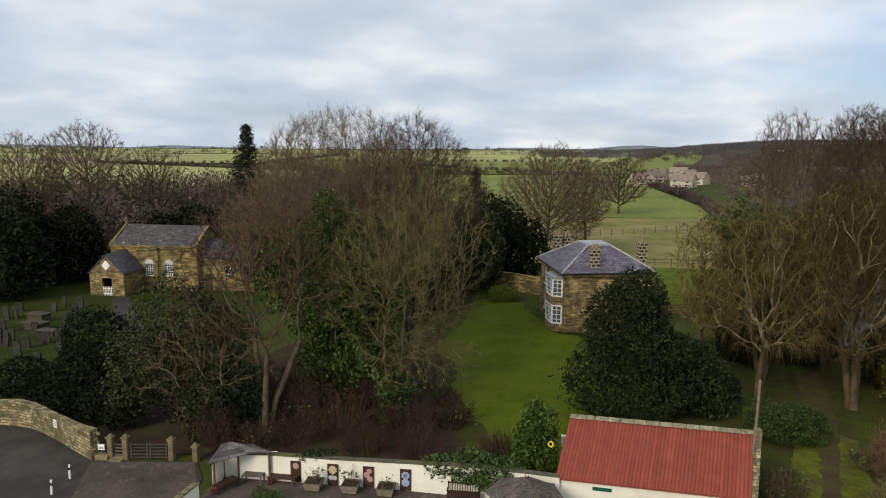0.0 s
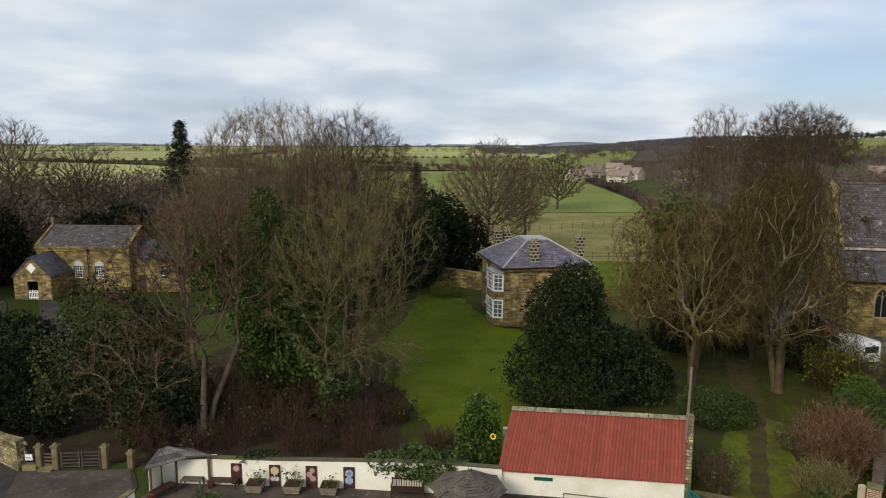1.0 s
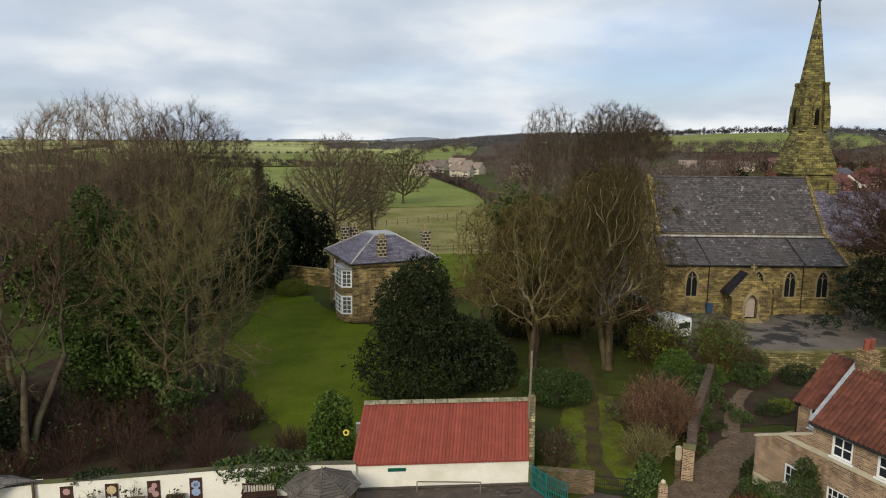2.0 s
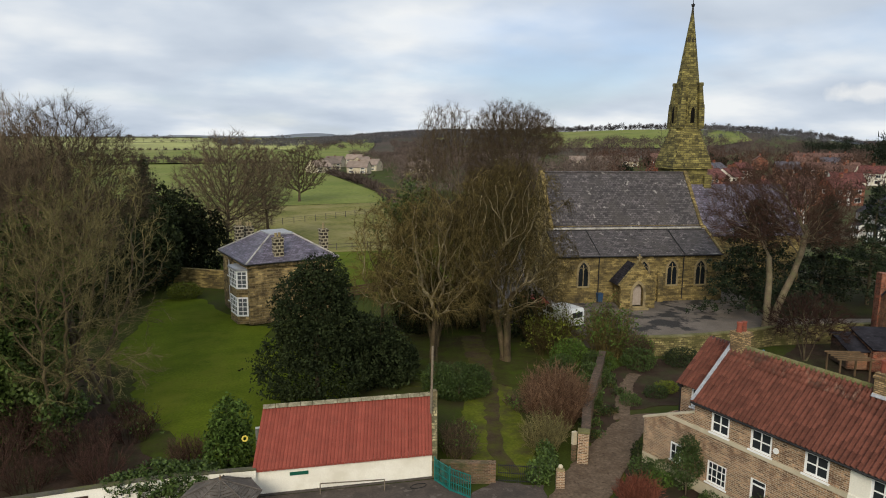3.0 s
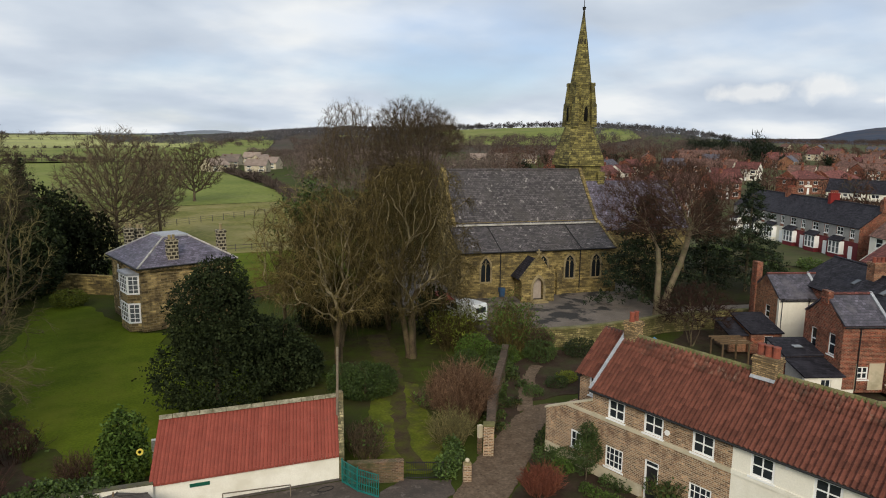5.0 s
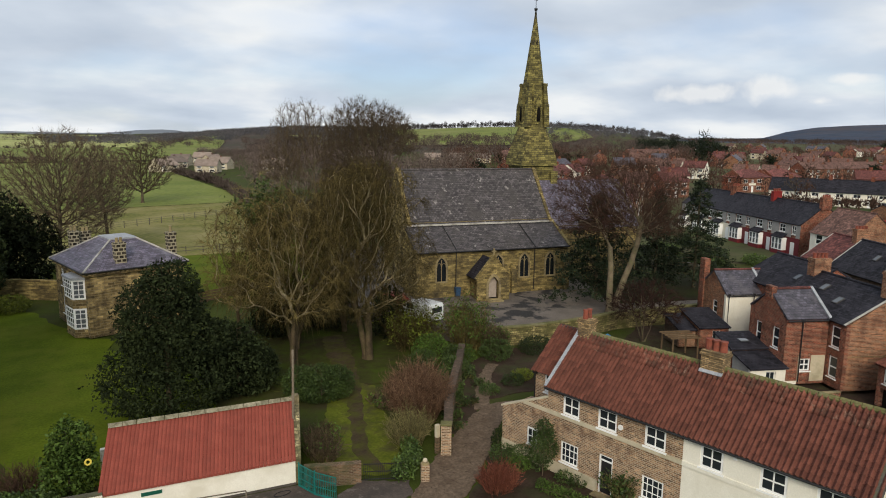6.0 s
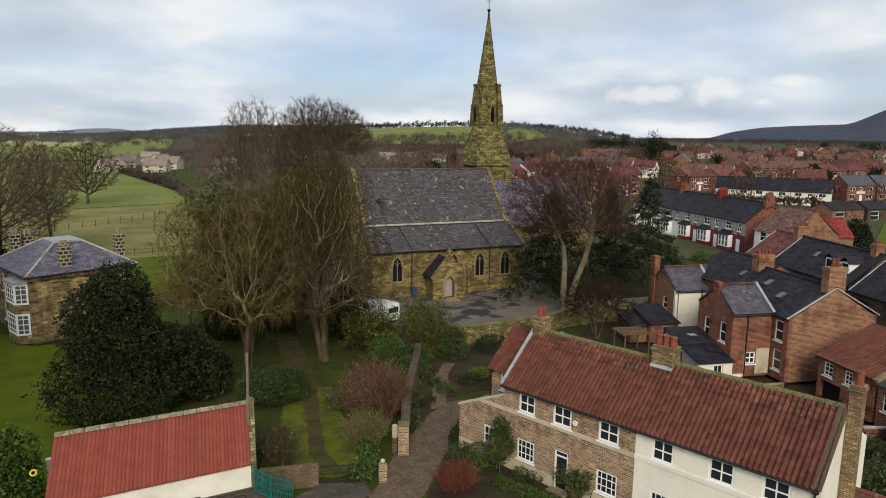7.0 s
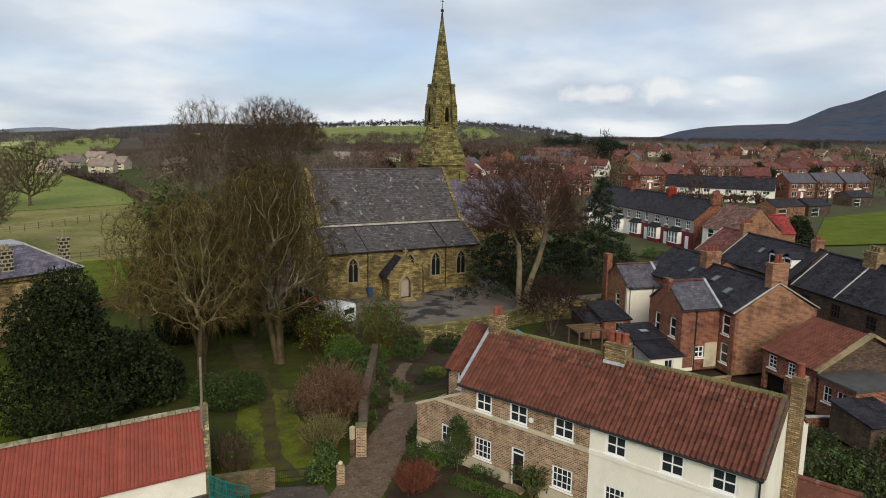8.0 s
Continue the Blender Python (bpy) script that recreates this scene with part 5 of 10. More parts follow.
def spire(ob, cx, cy, b, z0):
    """A broach spire: a square foot that turns into an eight-sided stage with corner shafts and lucarnes, and a tall needle."""
    zk, zs, zt, z1 = z0 + 4.8, z0 + 9.7, 32.4, z0 + 0.55
    bm = bmesh.new()
    sq = lambda h, z: [(cx - h, cy - h, z), (cx + h, cy - h, z), (cx + h, cy + h, z), (cx - h, cy + h, z)]
    lo, mid = [bm.verts.new(p) for p in sq(b, z0)], [bm.verts.new(p) for p in sq(b - 0.06, z1)]
    for i in range(4):
        bm.faces.new((lo[i], lo[(i + 1) % 4], mid[(i + 1) % 4], mid[i]))
    ro = 1.48
    octo = []
    for i in range(8):
        a = math.radians(22.5 + 45 * i)
        octo.append(bm.verts.new((cx + ro * math.cos(a) / math.cos(math.radians(22.5)), cy + ro * math.sin(a) / math.cos(math.radians(22.5)), zk)))
    # pair every corner with the two eight-side points nearest to it
    used = []
    for c in mid:
        near = sorted(octo, key=lambda o: (Vector((o.co.x, o.co.y)) - Vector((c.co.x, c.co.y))).length)[:2]
        bm.faces.new((c, near[0], near[1]))
        used.append(near)
    for i in range(4):
        a, c = mid[i], mid[(i + 1) % 4]
        pa = min(used[i], key=lambda o: (o.co - c.co).length)
        pc_ = min(used[(i + 1) % 4], key=lambda o: (o.co - a.co).length)
        bm.faces.new((a, c, pc_, pa))
    ring = sorted(octo, key=lambda o: math.atan2(o.co.y - cy, o.co.x - cx))
    plan = [((o.co.x - cx) / ro, (o.co.y - cy) / ro) for o in ring]
    for z, q in ((zs, 1.18), (zs + 4.4, 0.61), (zt - 0.4, 0.08), (zt, 0.05)):
        nxt = [bm.verts.new((cx + dx * q, cy + dy * q, z)) for dx, dy in plan]
        for i in range(8):
            bm.faces.new((ring[i], ring[(i + 1) % 8], nxt[(i + 1) % 8], nxt[i]))
        ring = nxt
    bm.faces.new(ring)
    sp = part("spire", bm, "spire_stone", ob, "tapering broach spire of mottled yellow and black stone")
    for z, r in ((zk - 0.06, 1.66), (zs + 4.35, 0.68)):
        bm = bmesh.new()
        tube(bm, (cx, cy, z), (cx, cy, z + 0.14), r, r * 0.97, 8)
        part("moulding", bm, "spire_stone", sp)
    bm = bmesh.new()
    tube(bm, (cx, cy, zs + 4.6), (cx, cy, zs + 5.15), 0.64, 0.585, 8)
    part("dark_band", bm, "black_stone", sp, "blackened courses of stone")
    bm = bmesh.new()
    tube(bm, (cx, cy, zt - 2.1), (cx, cy, zt - 0.2), 0.285, 0.1, 8)
    part("dark_tip", bm, "black_stone", sp, "blackened tip of the spire")
    for a in (0, 90, 180, 270):
        m = Matrix.Translation((cx, cy, 0)) @ pose(0, 0, 0, 0, 0, a)
        bm = boxes((-0.44, 0.44, -1.60, -0.9, zk + 0.12, zk + 2.1))
        prism(bm, [(-0.56, -1.64, zk + 2.1), (0.56, -1.64, zk + 2.1), (0, -1.64, zk + 3.4)], (0, 0.9, 0))
        part("lucarne", bm, "spire_stone", sp, "gabled stone spire light", m)
        bm = bmesh.new()
        pts = arch_points(0.5, zk + 0.25, zk + 1.5, zk + 2.1, 4)
        fc = bm.faces.new([bm.verts.new((x, -1.64, z)) for x, z in pts])
        bmesh.ops.solidify(bm, geom=[fc], thickness=0.015)
        part("louvre", bm, "painted_dark", sp, "dark louvred opening", m @ Matrix.Translation((0, -0.012, 0)))
    # square shafts on the four corners, leaning in with the needle, each with a small cap
    for sx, sy in ((1, 1), (1, -1), (-1, 1), (-1, -1)):
        bm = bmesh.new()
        for (r0, za, wa), (r1, zb, wb) in (((1.22, zk - 0.4, 0.36), (1.16, zk + 2.4, 0.33)), ((1.16, zk + 2.4, 0.27), (1.02, zs - 0.35, 0.22)), ((1.02, zs - 0.35, 0.29), (1.0, zs + 0.02, 0.29))):
            a_ = [bm.verts.new((cx + sx * r0 + u * wa, cy + sy * r0 + v * wa, za)) for u, v in ((-1, -1), (1, -1), (1, 1), (-1, 1))]
            b_ = [bm.verts.new((cx + sx * r1 + u * wb, cy + sy * r1 + v * wb, zb)) for u, v in ((-1, -1), (1, -1), (1, 1), (-1, 1))]
            for i in range(4):
                bm.faces.new((a_[i], a_[(i + 1) % 4], b_[(i + 1) % 4], b_[i]))
            bm.faces.new(a_[::-1]); bm.faces.new(b_)
        part("pinnacle", bm, "spire_stone", sp)
    bm = bmesh.new()
    tube(bm, (cx, cy, zt - 0.1), (cx, cy, zt + 1.75), 0.05, 0.03, 6)
    tube(bm, (cx, cy, zt - 0.15), (cx, cy, zt + 0.16), 0.15, 0.24, 8)
    tube(bm, (cx - 0.26, cy, zt + 1.15), (cx + 0.26, cy, zt + 1.15), 0.035, n=5)
    part("finial", bm, "black_iron", sp, "dark iron cross finial")


church()


# ---- the stone house ----
def stone_house():
    W, D, H, t = 8.7, 9.3, 6.0, 0.4
    ob = thing("stone_house", "square two-storey sandstone house with a hipped slate roof", "house", pose(11.75, 65.75, 0.1, 0, 0, 6))
    ops = {"left": [(5.1, 6.1, 3.6, 5.3, {"ny": 4, "nx": 3}), (1.6, 2.6, 3.6, 5.3, {"ny": 4, "nx": 3}), (1.6, 2.6, 0.9, 2.6, {"ny": 4, "nx": 3})], "front": []}
    for side in WALLS:
        m = wall_pose(side, W, D)
        L_ = W if side in ("front", "back") else D
        o = ops.get(side, ())
        if side in ("front", "back"):
            bm = wall(L_, H, [q[:4] for q in o], t)
        else:
            bm = wall(L_ - 2 * t - 0.006, H, [(q[0] - t, q[1] - t, q[2], q[3]) for q in o], t)
            bmesh.ops.translate(bm, verts=bm.verts, vec=(t + 0.003, 0, 0))
        part("wall", bm, "stone", ob, "coursed golden sandstone blocks", m)
        for q in o:
            window_on(ob, *q[:4], m, **q[4])
    # hipped roof
    o, zt = 0.38, 8.2
    e = [(-o, -o, H), (W + o, -o, H), (W + o, D + o, H), (-o, D + o, H)]
    cx, cy, fx, fy = W / 2, D / 2, 1.15, 1.5
    r = [(cx - fx, cy - fy, zt), (cx + fx, cy - fy, zt), (cx + fx, cy + fy, zt), (cx - fx, cy + fy, zt)]
    for i in range(4):
        j = (i + 1) % 4
        bm = bmesh.new()
        slab(bm, (e[i], e[j], r[j], r[i]), 0.10)
        part("roof", bm, "purple_slate", ob, "purple-grey slate roof slope")
        bm = bmesh.new()
        tube(bm, Vector(e[i]) + Vector((0, 0, 0.02)), Vector(r[i]) + Vector((0, 0, 0.02)), 0.09, n=6)
        part("hip", bm, "cement", ob, "pale stone hip roll")
    part("flat_top", boxes((cx - fx - 0.1, cx + fx + 0.1, cy - fy - 0.1, cy + fy + 0.1, zt - 0.05, zt + 0.09)), "lead", ob, "flat grey lead top of the roof")
    bm = boxes((-0.22, W + 0.22, -0.22, -0.004, H - 0.42, H - 0.12), (-0.22, -0.004, 0, D, H - 0.42, H - 0.12), (W + 0.004, W + 0.22, 0, D, H - 0.42, H - 0.12))
    n = int(W / 0.4)
    for i in range(n):
        box(bm, i * 0.4 + 0.1, i * 0.4 + 0.28, -0.33, -0.225, H - 0.3, H - 0.1)
    part("cornice", bm, "stone", ob, "dark stone eaves cornice")
    gb = bmesh.new()
    tube(gb, (-o, -o - 0.03, H - 0.05), (W + o, -o - 0.03, H - 0.05), 0.07, n=6)
    tube(gb, (-o - 0.03, -o, H - 0.05), (-o - 0.03, D + o, H - 0.05), 0.07, n=6)
    part("gutter", gb, "black_iron", ob)
    for x_, y_, z_, t_, w_, d_, n_, p_ in ((3.1, 0.6, 5.9, 8.3, 0.95, 0.7, 2, 0.4), (8.7, 2.7, 5.9, 8.5, 0.75, 0.8, 1, 0.6), (1.6, 8.6, 5.9, 8.6, 0.8, 0.7, 2, 0.5), (2.8, 9.1, 5.9, 8.4, 0.9, 0.7, 2, 0.4)):
        chimney(ob, x_, y_, z_, t_, w_, d_, "stack_stone", n_, p_, "ashlar", "x")
    # two-storey bay on the garden side
    m = wall_pose("left", W, D)
    bx0, bx1, d = 5.45, 8.75, 0.95
    poly = [(bx0, 0), (bx0 + 0.5, -d), (bx1 - 0.5, -d), (bx1, 0)]

    def bay_solid(z0, z1, grow=0.0):
        bm = bmesh.new()
        p = [(x + (-grow if i < 2 else grow), y - (grow if i in (1, 2) else -0.004), z0) for i, (x, y) in enumerate(poly)]
        return prism(bm, p, (0, 0, z1 - z0))
    bay = part("bay_window", bay_solid(0, 0.75), "stone", ob, "white two-storey canted bay window", m)
    part("apron", bay_solid(2.65, 3.45), "stone", bay)
    part("roof", bay_solid(5.25, 5.45, 0.12), "lead", bay, "flat grey lead bay roof")
    for z0, z1 in ((0.75, 2.65), (3.45, 5.25)):
        for (ax, ay), (bx_, by_) in zip(poly[:-1], poly[1:]):
            ln = math.hypot(bx_ - ax, by_ - ay)
            mm = Matrix.Translation((ax, ay, 0)) @ Matrix.Rotation(math.atan2(by_ - ay, bx_ - ax), 4, "Z")
            window_on(bay, 0.0, ln, z0 + 0.01, z1 - 0.01, mm, 4 if ln > 1.2 else 2, 4, 0.0, 0.15, 0.06, sill=False, glass="net_glass")
    return ob


stone_house()


def garden_wall(name, label, pts, h, t, mat, cap="ashlar", z=0.0, cap_h=0.08, pieces=True):
    """A free-standing wall along a line of points, with a coping."""
    ob = thing(name, label, "wall")
    bm, cb = bmesh.new(), bmesh.new()
    P = [Vector((x, y, 0)) for x, y in pts]
    nrm = []
    for i in range(len(P)):
        d = (P[min(i + 1, len(P) - 1)] - P[max(i - 1, 0)]).normalized()
        nrm.append(Vector((-d.y, d.x, 0)))
    hs = h if isinstance(h, (list, tuple)) else [h] * len(P)
    for b_, tt, lo, hi in ((bm, t, lambda i: z - 0.1, lambda i: z + hs[i] - cap_h - 0.003), (cb, t + 0.08, lambda i: z + hs[i] - cap_h, lambda i: z + hs[i])):
        rows = [[b_.verts.new(P[i] + nrm[i] * tt / 2 * s + Vector((0, 0, f(i)))) for s, f in ((-1, lo), (1, lo), (1, hi), (-1, hi))] for i in range(len(P))]
        for a, b in zip(rows[:-1], rows[1:]):
            for k in range(4):
                b_.faces.new((a[k], a[(k + 1) % 4], b[(k + 1) % 4], b[k]))
        b_.faces.new(rows[0]); b_.faces.new(rows[-1][::-1])
    part("body", bm, mat, ob)
    part("coping", cb, cap, ob)
    return ob


# ---- the red-roofed barn ----
def barn():
    ob = thing("barn", "low white-rendered outbuilding with a red corrugated roof", "outbuilding", pose(6.12, 33.58, 0, 0, 0, -12.9))
    e, r, D = 1.5, 3.62, 5.3
    x0, xl, xe, xr = -0.32, 0.25, 9.05, 9.56
    part("wall", boxes((x0, xe, 0, 0.3, 0, e)), "white_render", ob, "white-painted rendered wall")
    part("wall", boxes((x0, xe, D - 0.3, D, 0, e)), "white_render", ob)
    bm = bmesh.new()
    prism(bm, [(xe - 0.05, 0.004, 0), (xr + 0.65, D, 0), (xr + 0.65, D, e), (xr, D / 2, r), (xe - 0.05, 0.004, e)], (0.35, 0, 0))
    part("gable_wall", bm, "rubble", ob, "ivy-grown stone gable end")
    bm = bmesh.new()
    prism(bm, [(x0 + 0.1, 0.3, 0), (xl + 0.6, D - 0.3, 0), (xl + 0.6, D - 0.3, e), (xl + 0.08, D / 2, r - 0.1), (x0 + 0.1, 0.3, e)], (0.3, 0, 0))
    part("gable_wall", bm, "white_render", ob)
    # ribbed roof: one sheet after another, each with its ribs
    for side in (0, 1):
        n = 50
        for k in range(n):
            f0, f1 = k / n, (k + 0.95) / n
            ea0, ea1 = x0 + (xe - x0) * f0, x0 + (xe - x0) * f1
            ra0, ra1 = xl + (xr - xl) * f0, xl + (xr - xl) * f1
            ye, sl = (-0.16, 0) if side == 0 else (D + 0.16, 0)
            if side:
                ea0, ea1 = ra0 + (ra0 - ea0), ra1 + (ra1 - ea1)
            ze = e - 0.10
            bm = bmesh.new()
            prof = ((0, 0), (0.2, 0.030), (0.45, 0.040), (0.7, 0.030), (1, 0))
            lo = [bm.verts.new((ea0 + (ea1 - ea0) * u, ye, ze + 0.08 + h)) for u, h in prof]
            hi = [bm.verts.new((ra0 + (ra1 - ra0) * u, D / 2, r + 0.08 + h)) for u, h in prof]
            lo2 = [bm.verts.new((ea0 + (ea1 - ea0) * u, ye, ze)) for u in (0, 1)]
            hi2 = [bm.verts.new((ra0 + (ra1 - ra0) * u, D / 2, r)) for u in (0, 1)]
            for q in range(4):
                bm.faces.new((lo[q], lo[q + 1], hi[q + 1], hi[q]))
            bm.faces.new((lo2[0], hi2[0], hi2[1], lo2[1])); bm.faces.new((lo[0], hi[0], hi2[0], lo2[0])); bm.faces.new((lo[4], lo2[1], hi2[1], hi[4]))
            bm.faces.new((*lo, lo2[1], lo2[0]))
            part("roof_sheet", bm, "red_sheet", ob)
    for k in range(14):
        a, b = xl + (xr - xl) * k / 14, xl + (xr - xl) * (k + 0.96) / 14
        bm = bmesh.new()
        prism(bm, [(a, D / 2 - 0.17, r + 0.08), (a, D / 2, r + 0.26), (a, D / 2 + 0.17, r + 0.08)], (b - a, 0, 0))
        part("ridge_tile", bm, "ridge_stone", ob, "pale lichened stone ridge tile")
    part("coping", boxes((xr - 0.02, xr + 0.32, D / 2 - 0.2, D / 2 + 0.2, r - 0.4, r + 0.34)), "ashlar", ob, "mossy stone gable coping")
    part("hatch", boxes((1.55, 2.5, -0.04, -0.003, 0.98, 1.16)), "green_paint", ob, "small dark green hatch")
    part("plinth", boxes((x0, xe, -0.06, -0.004, 0, 0.12)), "weathered_wood", ob)


barn()
YARD = [(-11.21, 36.29), (-9.46, 36.05), (-5.89, 35.55), (-1.94, 34.98), (0.6, 34.5), (2.6, 34.12), (6.0, 33.55)]
garden_wall("yard_wall", "white-painted yard wall with painted panels", YARD, [1.45, 1.55, 1.55, 1.62, 1.72, 1.75, 1.6], 0.3, "white_render", "mossy_slate", cap_h=0.05)


# ---- the cottages ----
COT = pose(26.894, 24.84, 0, 0, 0, -85.87)


def tiled_slope(ob, x0, x1, y0, z0, y1, z1, mat, w=0.24, g=0.31, nearest=300):
    """Pantiles laid in courses up a slope: the nearest as pieces, the rest joined."""
    ln = math.hypot(y1 - y0, z1 - z0)
    nx, ny = int((x1 - x0) / w), int(ln / g)
    w, g = (x1 - x0) / nx, ln / ny
    up = Vector((0, y1 - y0, z1 - z0)).normalized()
    nr = Vector((0, -(z1 - z0), y1 - y0)).normalized()

    def tile_arrays():
        prof = [(0, 0.02), (0.16, 0.0), (0.40, 0.0), (0.58, 0.10), (0.80, 0.145), (1.06, 0.03)]
        v, f = [], []
        for row, lift in ((-0.06, 0.034), (1.0, 0.002)):
            v += [Vector((u * w, 0, 0)) + up * (row * g) + nr * (h + lift) for u, h in prof]
        k = len(prof)
        v += [Vector((u * w, 0, 0)) + up * (-0.06 * g) + nr * (h * 0.6 + 0.002) for u, h in prof]
        for i in range(k - 1):
            f.append((i, i + 1, k + i + 1, k + i)); f.append((2 * k + i, 2 * k + i + 1, i + 1, i))
        return v, f
    v, f = tile_arrays()
    me = bpy.data.meshes.new("tile")
    me.from_pydata(v, [], f); me.update()
    me.materials.append(M[mat])
    cells = [(i, j) for j in range(ny) for i in range(nx)]
    rest = []
    rng = random.Random(nx * 7 + ny)
    for c, (i, j) in enumerate(cells):
        p = Vector((x0 + i * w, y0, z0)) + up * (j * g) + nr * rng.uniform(-0.008, 0.008)
        if c < nearest:
            t = new("roof_tile", me)
            t.parent = ob
            t.matrix_basis = Matrix.Translation(p)
        else:
            rest.append(p)
    if rest:
        base = np.array([list(q) for q in v])
        vs = (np.array([list(q) for q in rest])[:, None, :] + base[None]).reshape(-1, 3)
        fs = (np.arange(len(rest)) * len(v))[:, None, None] + np.array(f)[None]
        tagged(put("roof_tiles", raw_mesh("roof_tiles", vs, 4, fs.reshape(-1, 4)), mat, ob), kind="stuff")


def cottage(name, label, x0, x1, mat, wins, door=None, plinth=None, string="ashlar", ends=("left", "right")):
    """One of the terrace, from x0 to x1 along the front."""
    ob = thing(name, label, "cottage", COT @ Matrix.Translation((x0, 0, 0)), "pantiled cottages")
    W, D, e, r, ry = x1 - x0, 6.7, 5.1, 7.45, 2.65
    ops = [(a - x0, b - x0, c, d, kw) for a, b, c, d, kw in wins]
    if door:
        ops.append((door[0] - x0, door[1] - x0, door[2], door[3], {"door": 1}))
    gable_house(ob, W, D, e, r, mat, "pantile", {"front": ops}, roof_parts=False, ridge_at=ry / D)
    sl = (r - e) / ry
    y0, z0 = -0.24, e - 0.24 * sl
    for s in (0, 1):
        bm = bmesh.new()
        ya, za = (y0, z0) if s == 0 else (D - y0, e + y0 * (r - e) / (D - ry))
        slab(bm, [(0, ya, za + 0.06), (W, ya, za + 0.06), (W, ry, r + 0.06), (0, ry, r + 0.06)], 0.08)
        part("roof", bm, "brown_tile", ob)
    tiled_slope(ob, 0.0, W, y0 - 0.05, z0 + 0.02, ry, r + 0.075, "pantile")
    n = int(W / 0.42)
    for k in range(n):
        bm = bmesh.new()
        a, b = k * W / n, (k + 0.94) * W / n
        tube(bm, (a, ry, r + 0.09), (b, ry, r + 0.09), 0.15, 0.14, 8)
        part("ridge_tile", bm, "mossy", ob, "mossy half-round ridge tile")
    gutter(ob, 0, W, y0 - 0.1, z0 - 0.02)
    if string:
        bm = boxes((0, W, -0.05, -0.003, 3.36, 3.58))
        part("string_course", bm, "cream_render" if mat == "brick" else "white_render", ob, "pale painted string course")
    if plinth:
        segs, x = [], 0.0
        for o in sorted(q for q in ops if q[2] < plinth):
            segs.append((x, o[0] - 0.06)); x = o[1] + 0.06
        segs.append((x, W))
        part("plinth", boxes(*[(a, b, -0.035, -0.003, 0, plinth) for a, b in segs if b > a]), "cream_render", ob, "cream-painted plinth")
    for a, b, c, d, kw in ops:
        # flat arches over the openings
        if mat == "brick" and d < 4:
            part("lintel", boxes((a - 0.1, b + 0.1, -0.02, -0.002, d + 0.002, d + 0.24)), "brick", ob)
    return ob


Q = {"nx": 2, "ny": 2, "depth": 0.03, "frame_w": 0.11, "bar": 0.06}
Q3 = {"nx": 4, "ny": 3, "depth": 0.03, "frame_w": 0.09, "bar": 0.035}
X0 = 3.55
bc = cottage("brick_cottage", "brown brick cottage with white casements under a red pantile roof", 0.0, 8.05, "brick",
    [(X0 - 2.5, X0 - 1.42, 3.62, 4.7, Q), (X0 - 0.25, X0 + 0.89, 3.62, 4.7, Q), (X0 + 2.48, X0 + 3.62, 3.62, 4.7, Q),
     (X0 - 2.54, X0 - 1.39, 0.88, 2.06, Q3), (X0 + 2.47, X0 + 3.65, 0.88, 2.06, Q3)], (X0 - 0.04, X0 + 0.78, 0.1, 2.24), 0.72)
wc = cottage("white_cottage", "white-painted cottage with white casements under a red pantile roof", 8.055, 16.1, "white_render",
    [(X0 + 5.35, X0 + 6.43, 3.62, 4.7, Q), (X0 + 8.05, X0 + 9.18, 3.62, 4.7, Q), (X0 + 10.33, X0 + 11.46, 3.62, 4.7, Q), (X0 + 5.4, X0 + 6.5, 0.88, 2.06, Q3)], None, None)
d0 = X0 - 0.04
dr = part("door", boxes((d0, d0 + 0.07, 0.02, 0.1, 0.1, 2.23), (d0 + 0.75, d0 + 0.82, 0.02, 0.1, 0.1, 2.23), (d0 + 0.075, d0 + 0.745, 0.02, 0.1, 1.90, 1.97), (d0 + 0.075, d0 + 0.745, 0.02, 0.1, 2.17, 2.23)), "white_paint", bc, "white door frame with a fanlight")
part("leaf", boxes((d0 + 0.08, d0 + 0.74, 0.09, 0.13, 0.12, 1.89)), "black_iron", dr, "black painted door")
part("fanlight", boxes((d0 + 0.08, d0 + 0.74, 0.06, 0.07, 1.98, 2.16)), "glass", dr)
part("step", boxes((d0 - 0.15, d0 + 1.0, -0.5, -0.04, 0, 0.12)), "ashlar", bc)
bm = bmesh.new()
tube(bm, (X0 + 1.13, -0.06, 4.06), (X0 + 1.13, -0.005, 4.06), 0.14, n=16)
part("alarm_box", bm, "white_paint", bc, "round white alarm box")
part("alarm_box", boxes((X0 + 6.9 - 8.055, X0 + 7.05 - 8.055, -0.08, -0.005, 4.55, 4.8)), "white_paint", wc, "small white box under the eaves")
chimney(bc, 0.45, 2.65, 6.9, 8.35, 0.75, 0.7, "buff_brick", 2, 0.5, along="y")
chimney(bc, 8.0, 2.65, 6.3, 8.35, 1.1, 0.8, "buff_brick", 3, 0.5, along="x", pot_r=0.19)
bm = bmesh.new()
slab(bm, [(7.42, 2.12, 7.30), (8.58, 2.12, 7.30), (8.58, 2.27, 7.44), (7.42, 2.27, 7.44)], 0.05)
part("flashing", bm, "lead", bc, "grey lead flashing")
chimney(wc, 8.32, 2.75, 0.0, 8.6, 0.50, 0.58, "buff_brick", 1, 0.55, along="y", pot_r=0.17)
# verges
for ob, x in ((bc, 0.0), (wc, 7.87)):
    bm = bmesh.new()
    slab(bm, [(x - 0.1, -0.3, 4.98), (x + 0.22, -0.3, 4.98), (x + 0.22, 2.65, 7.68), (x - 0.1, 2.65, 7.68)], 0.12)
    part("verge", bm, "lead" if ob is bc else "mossy_slate", ob, "pale mortared verge" if ob is bc else "dark mossy verge")
downpipe(wc, 7.85, -0.1, 0.2, 4.7)


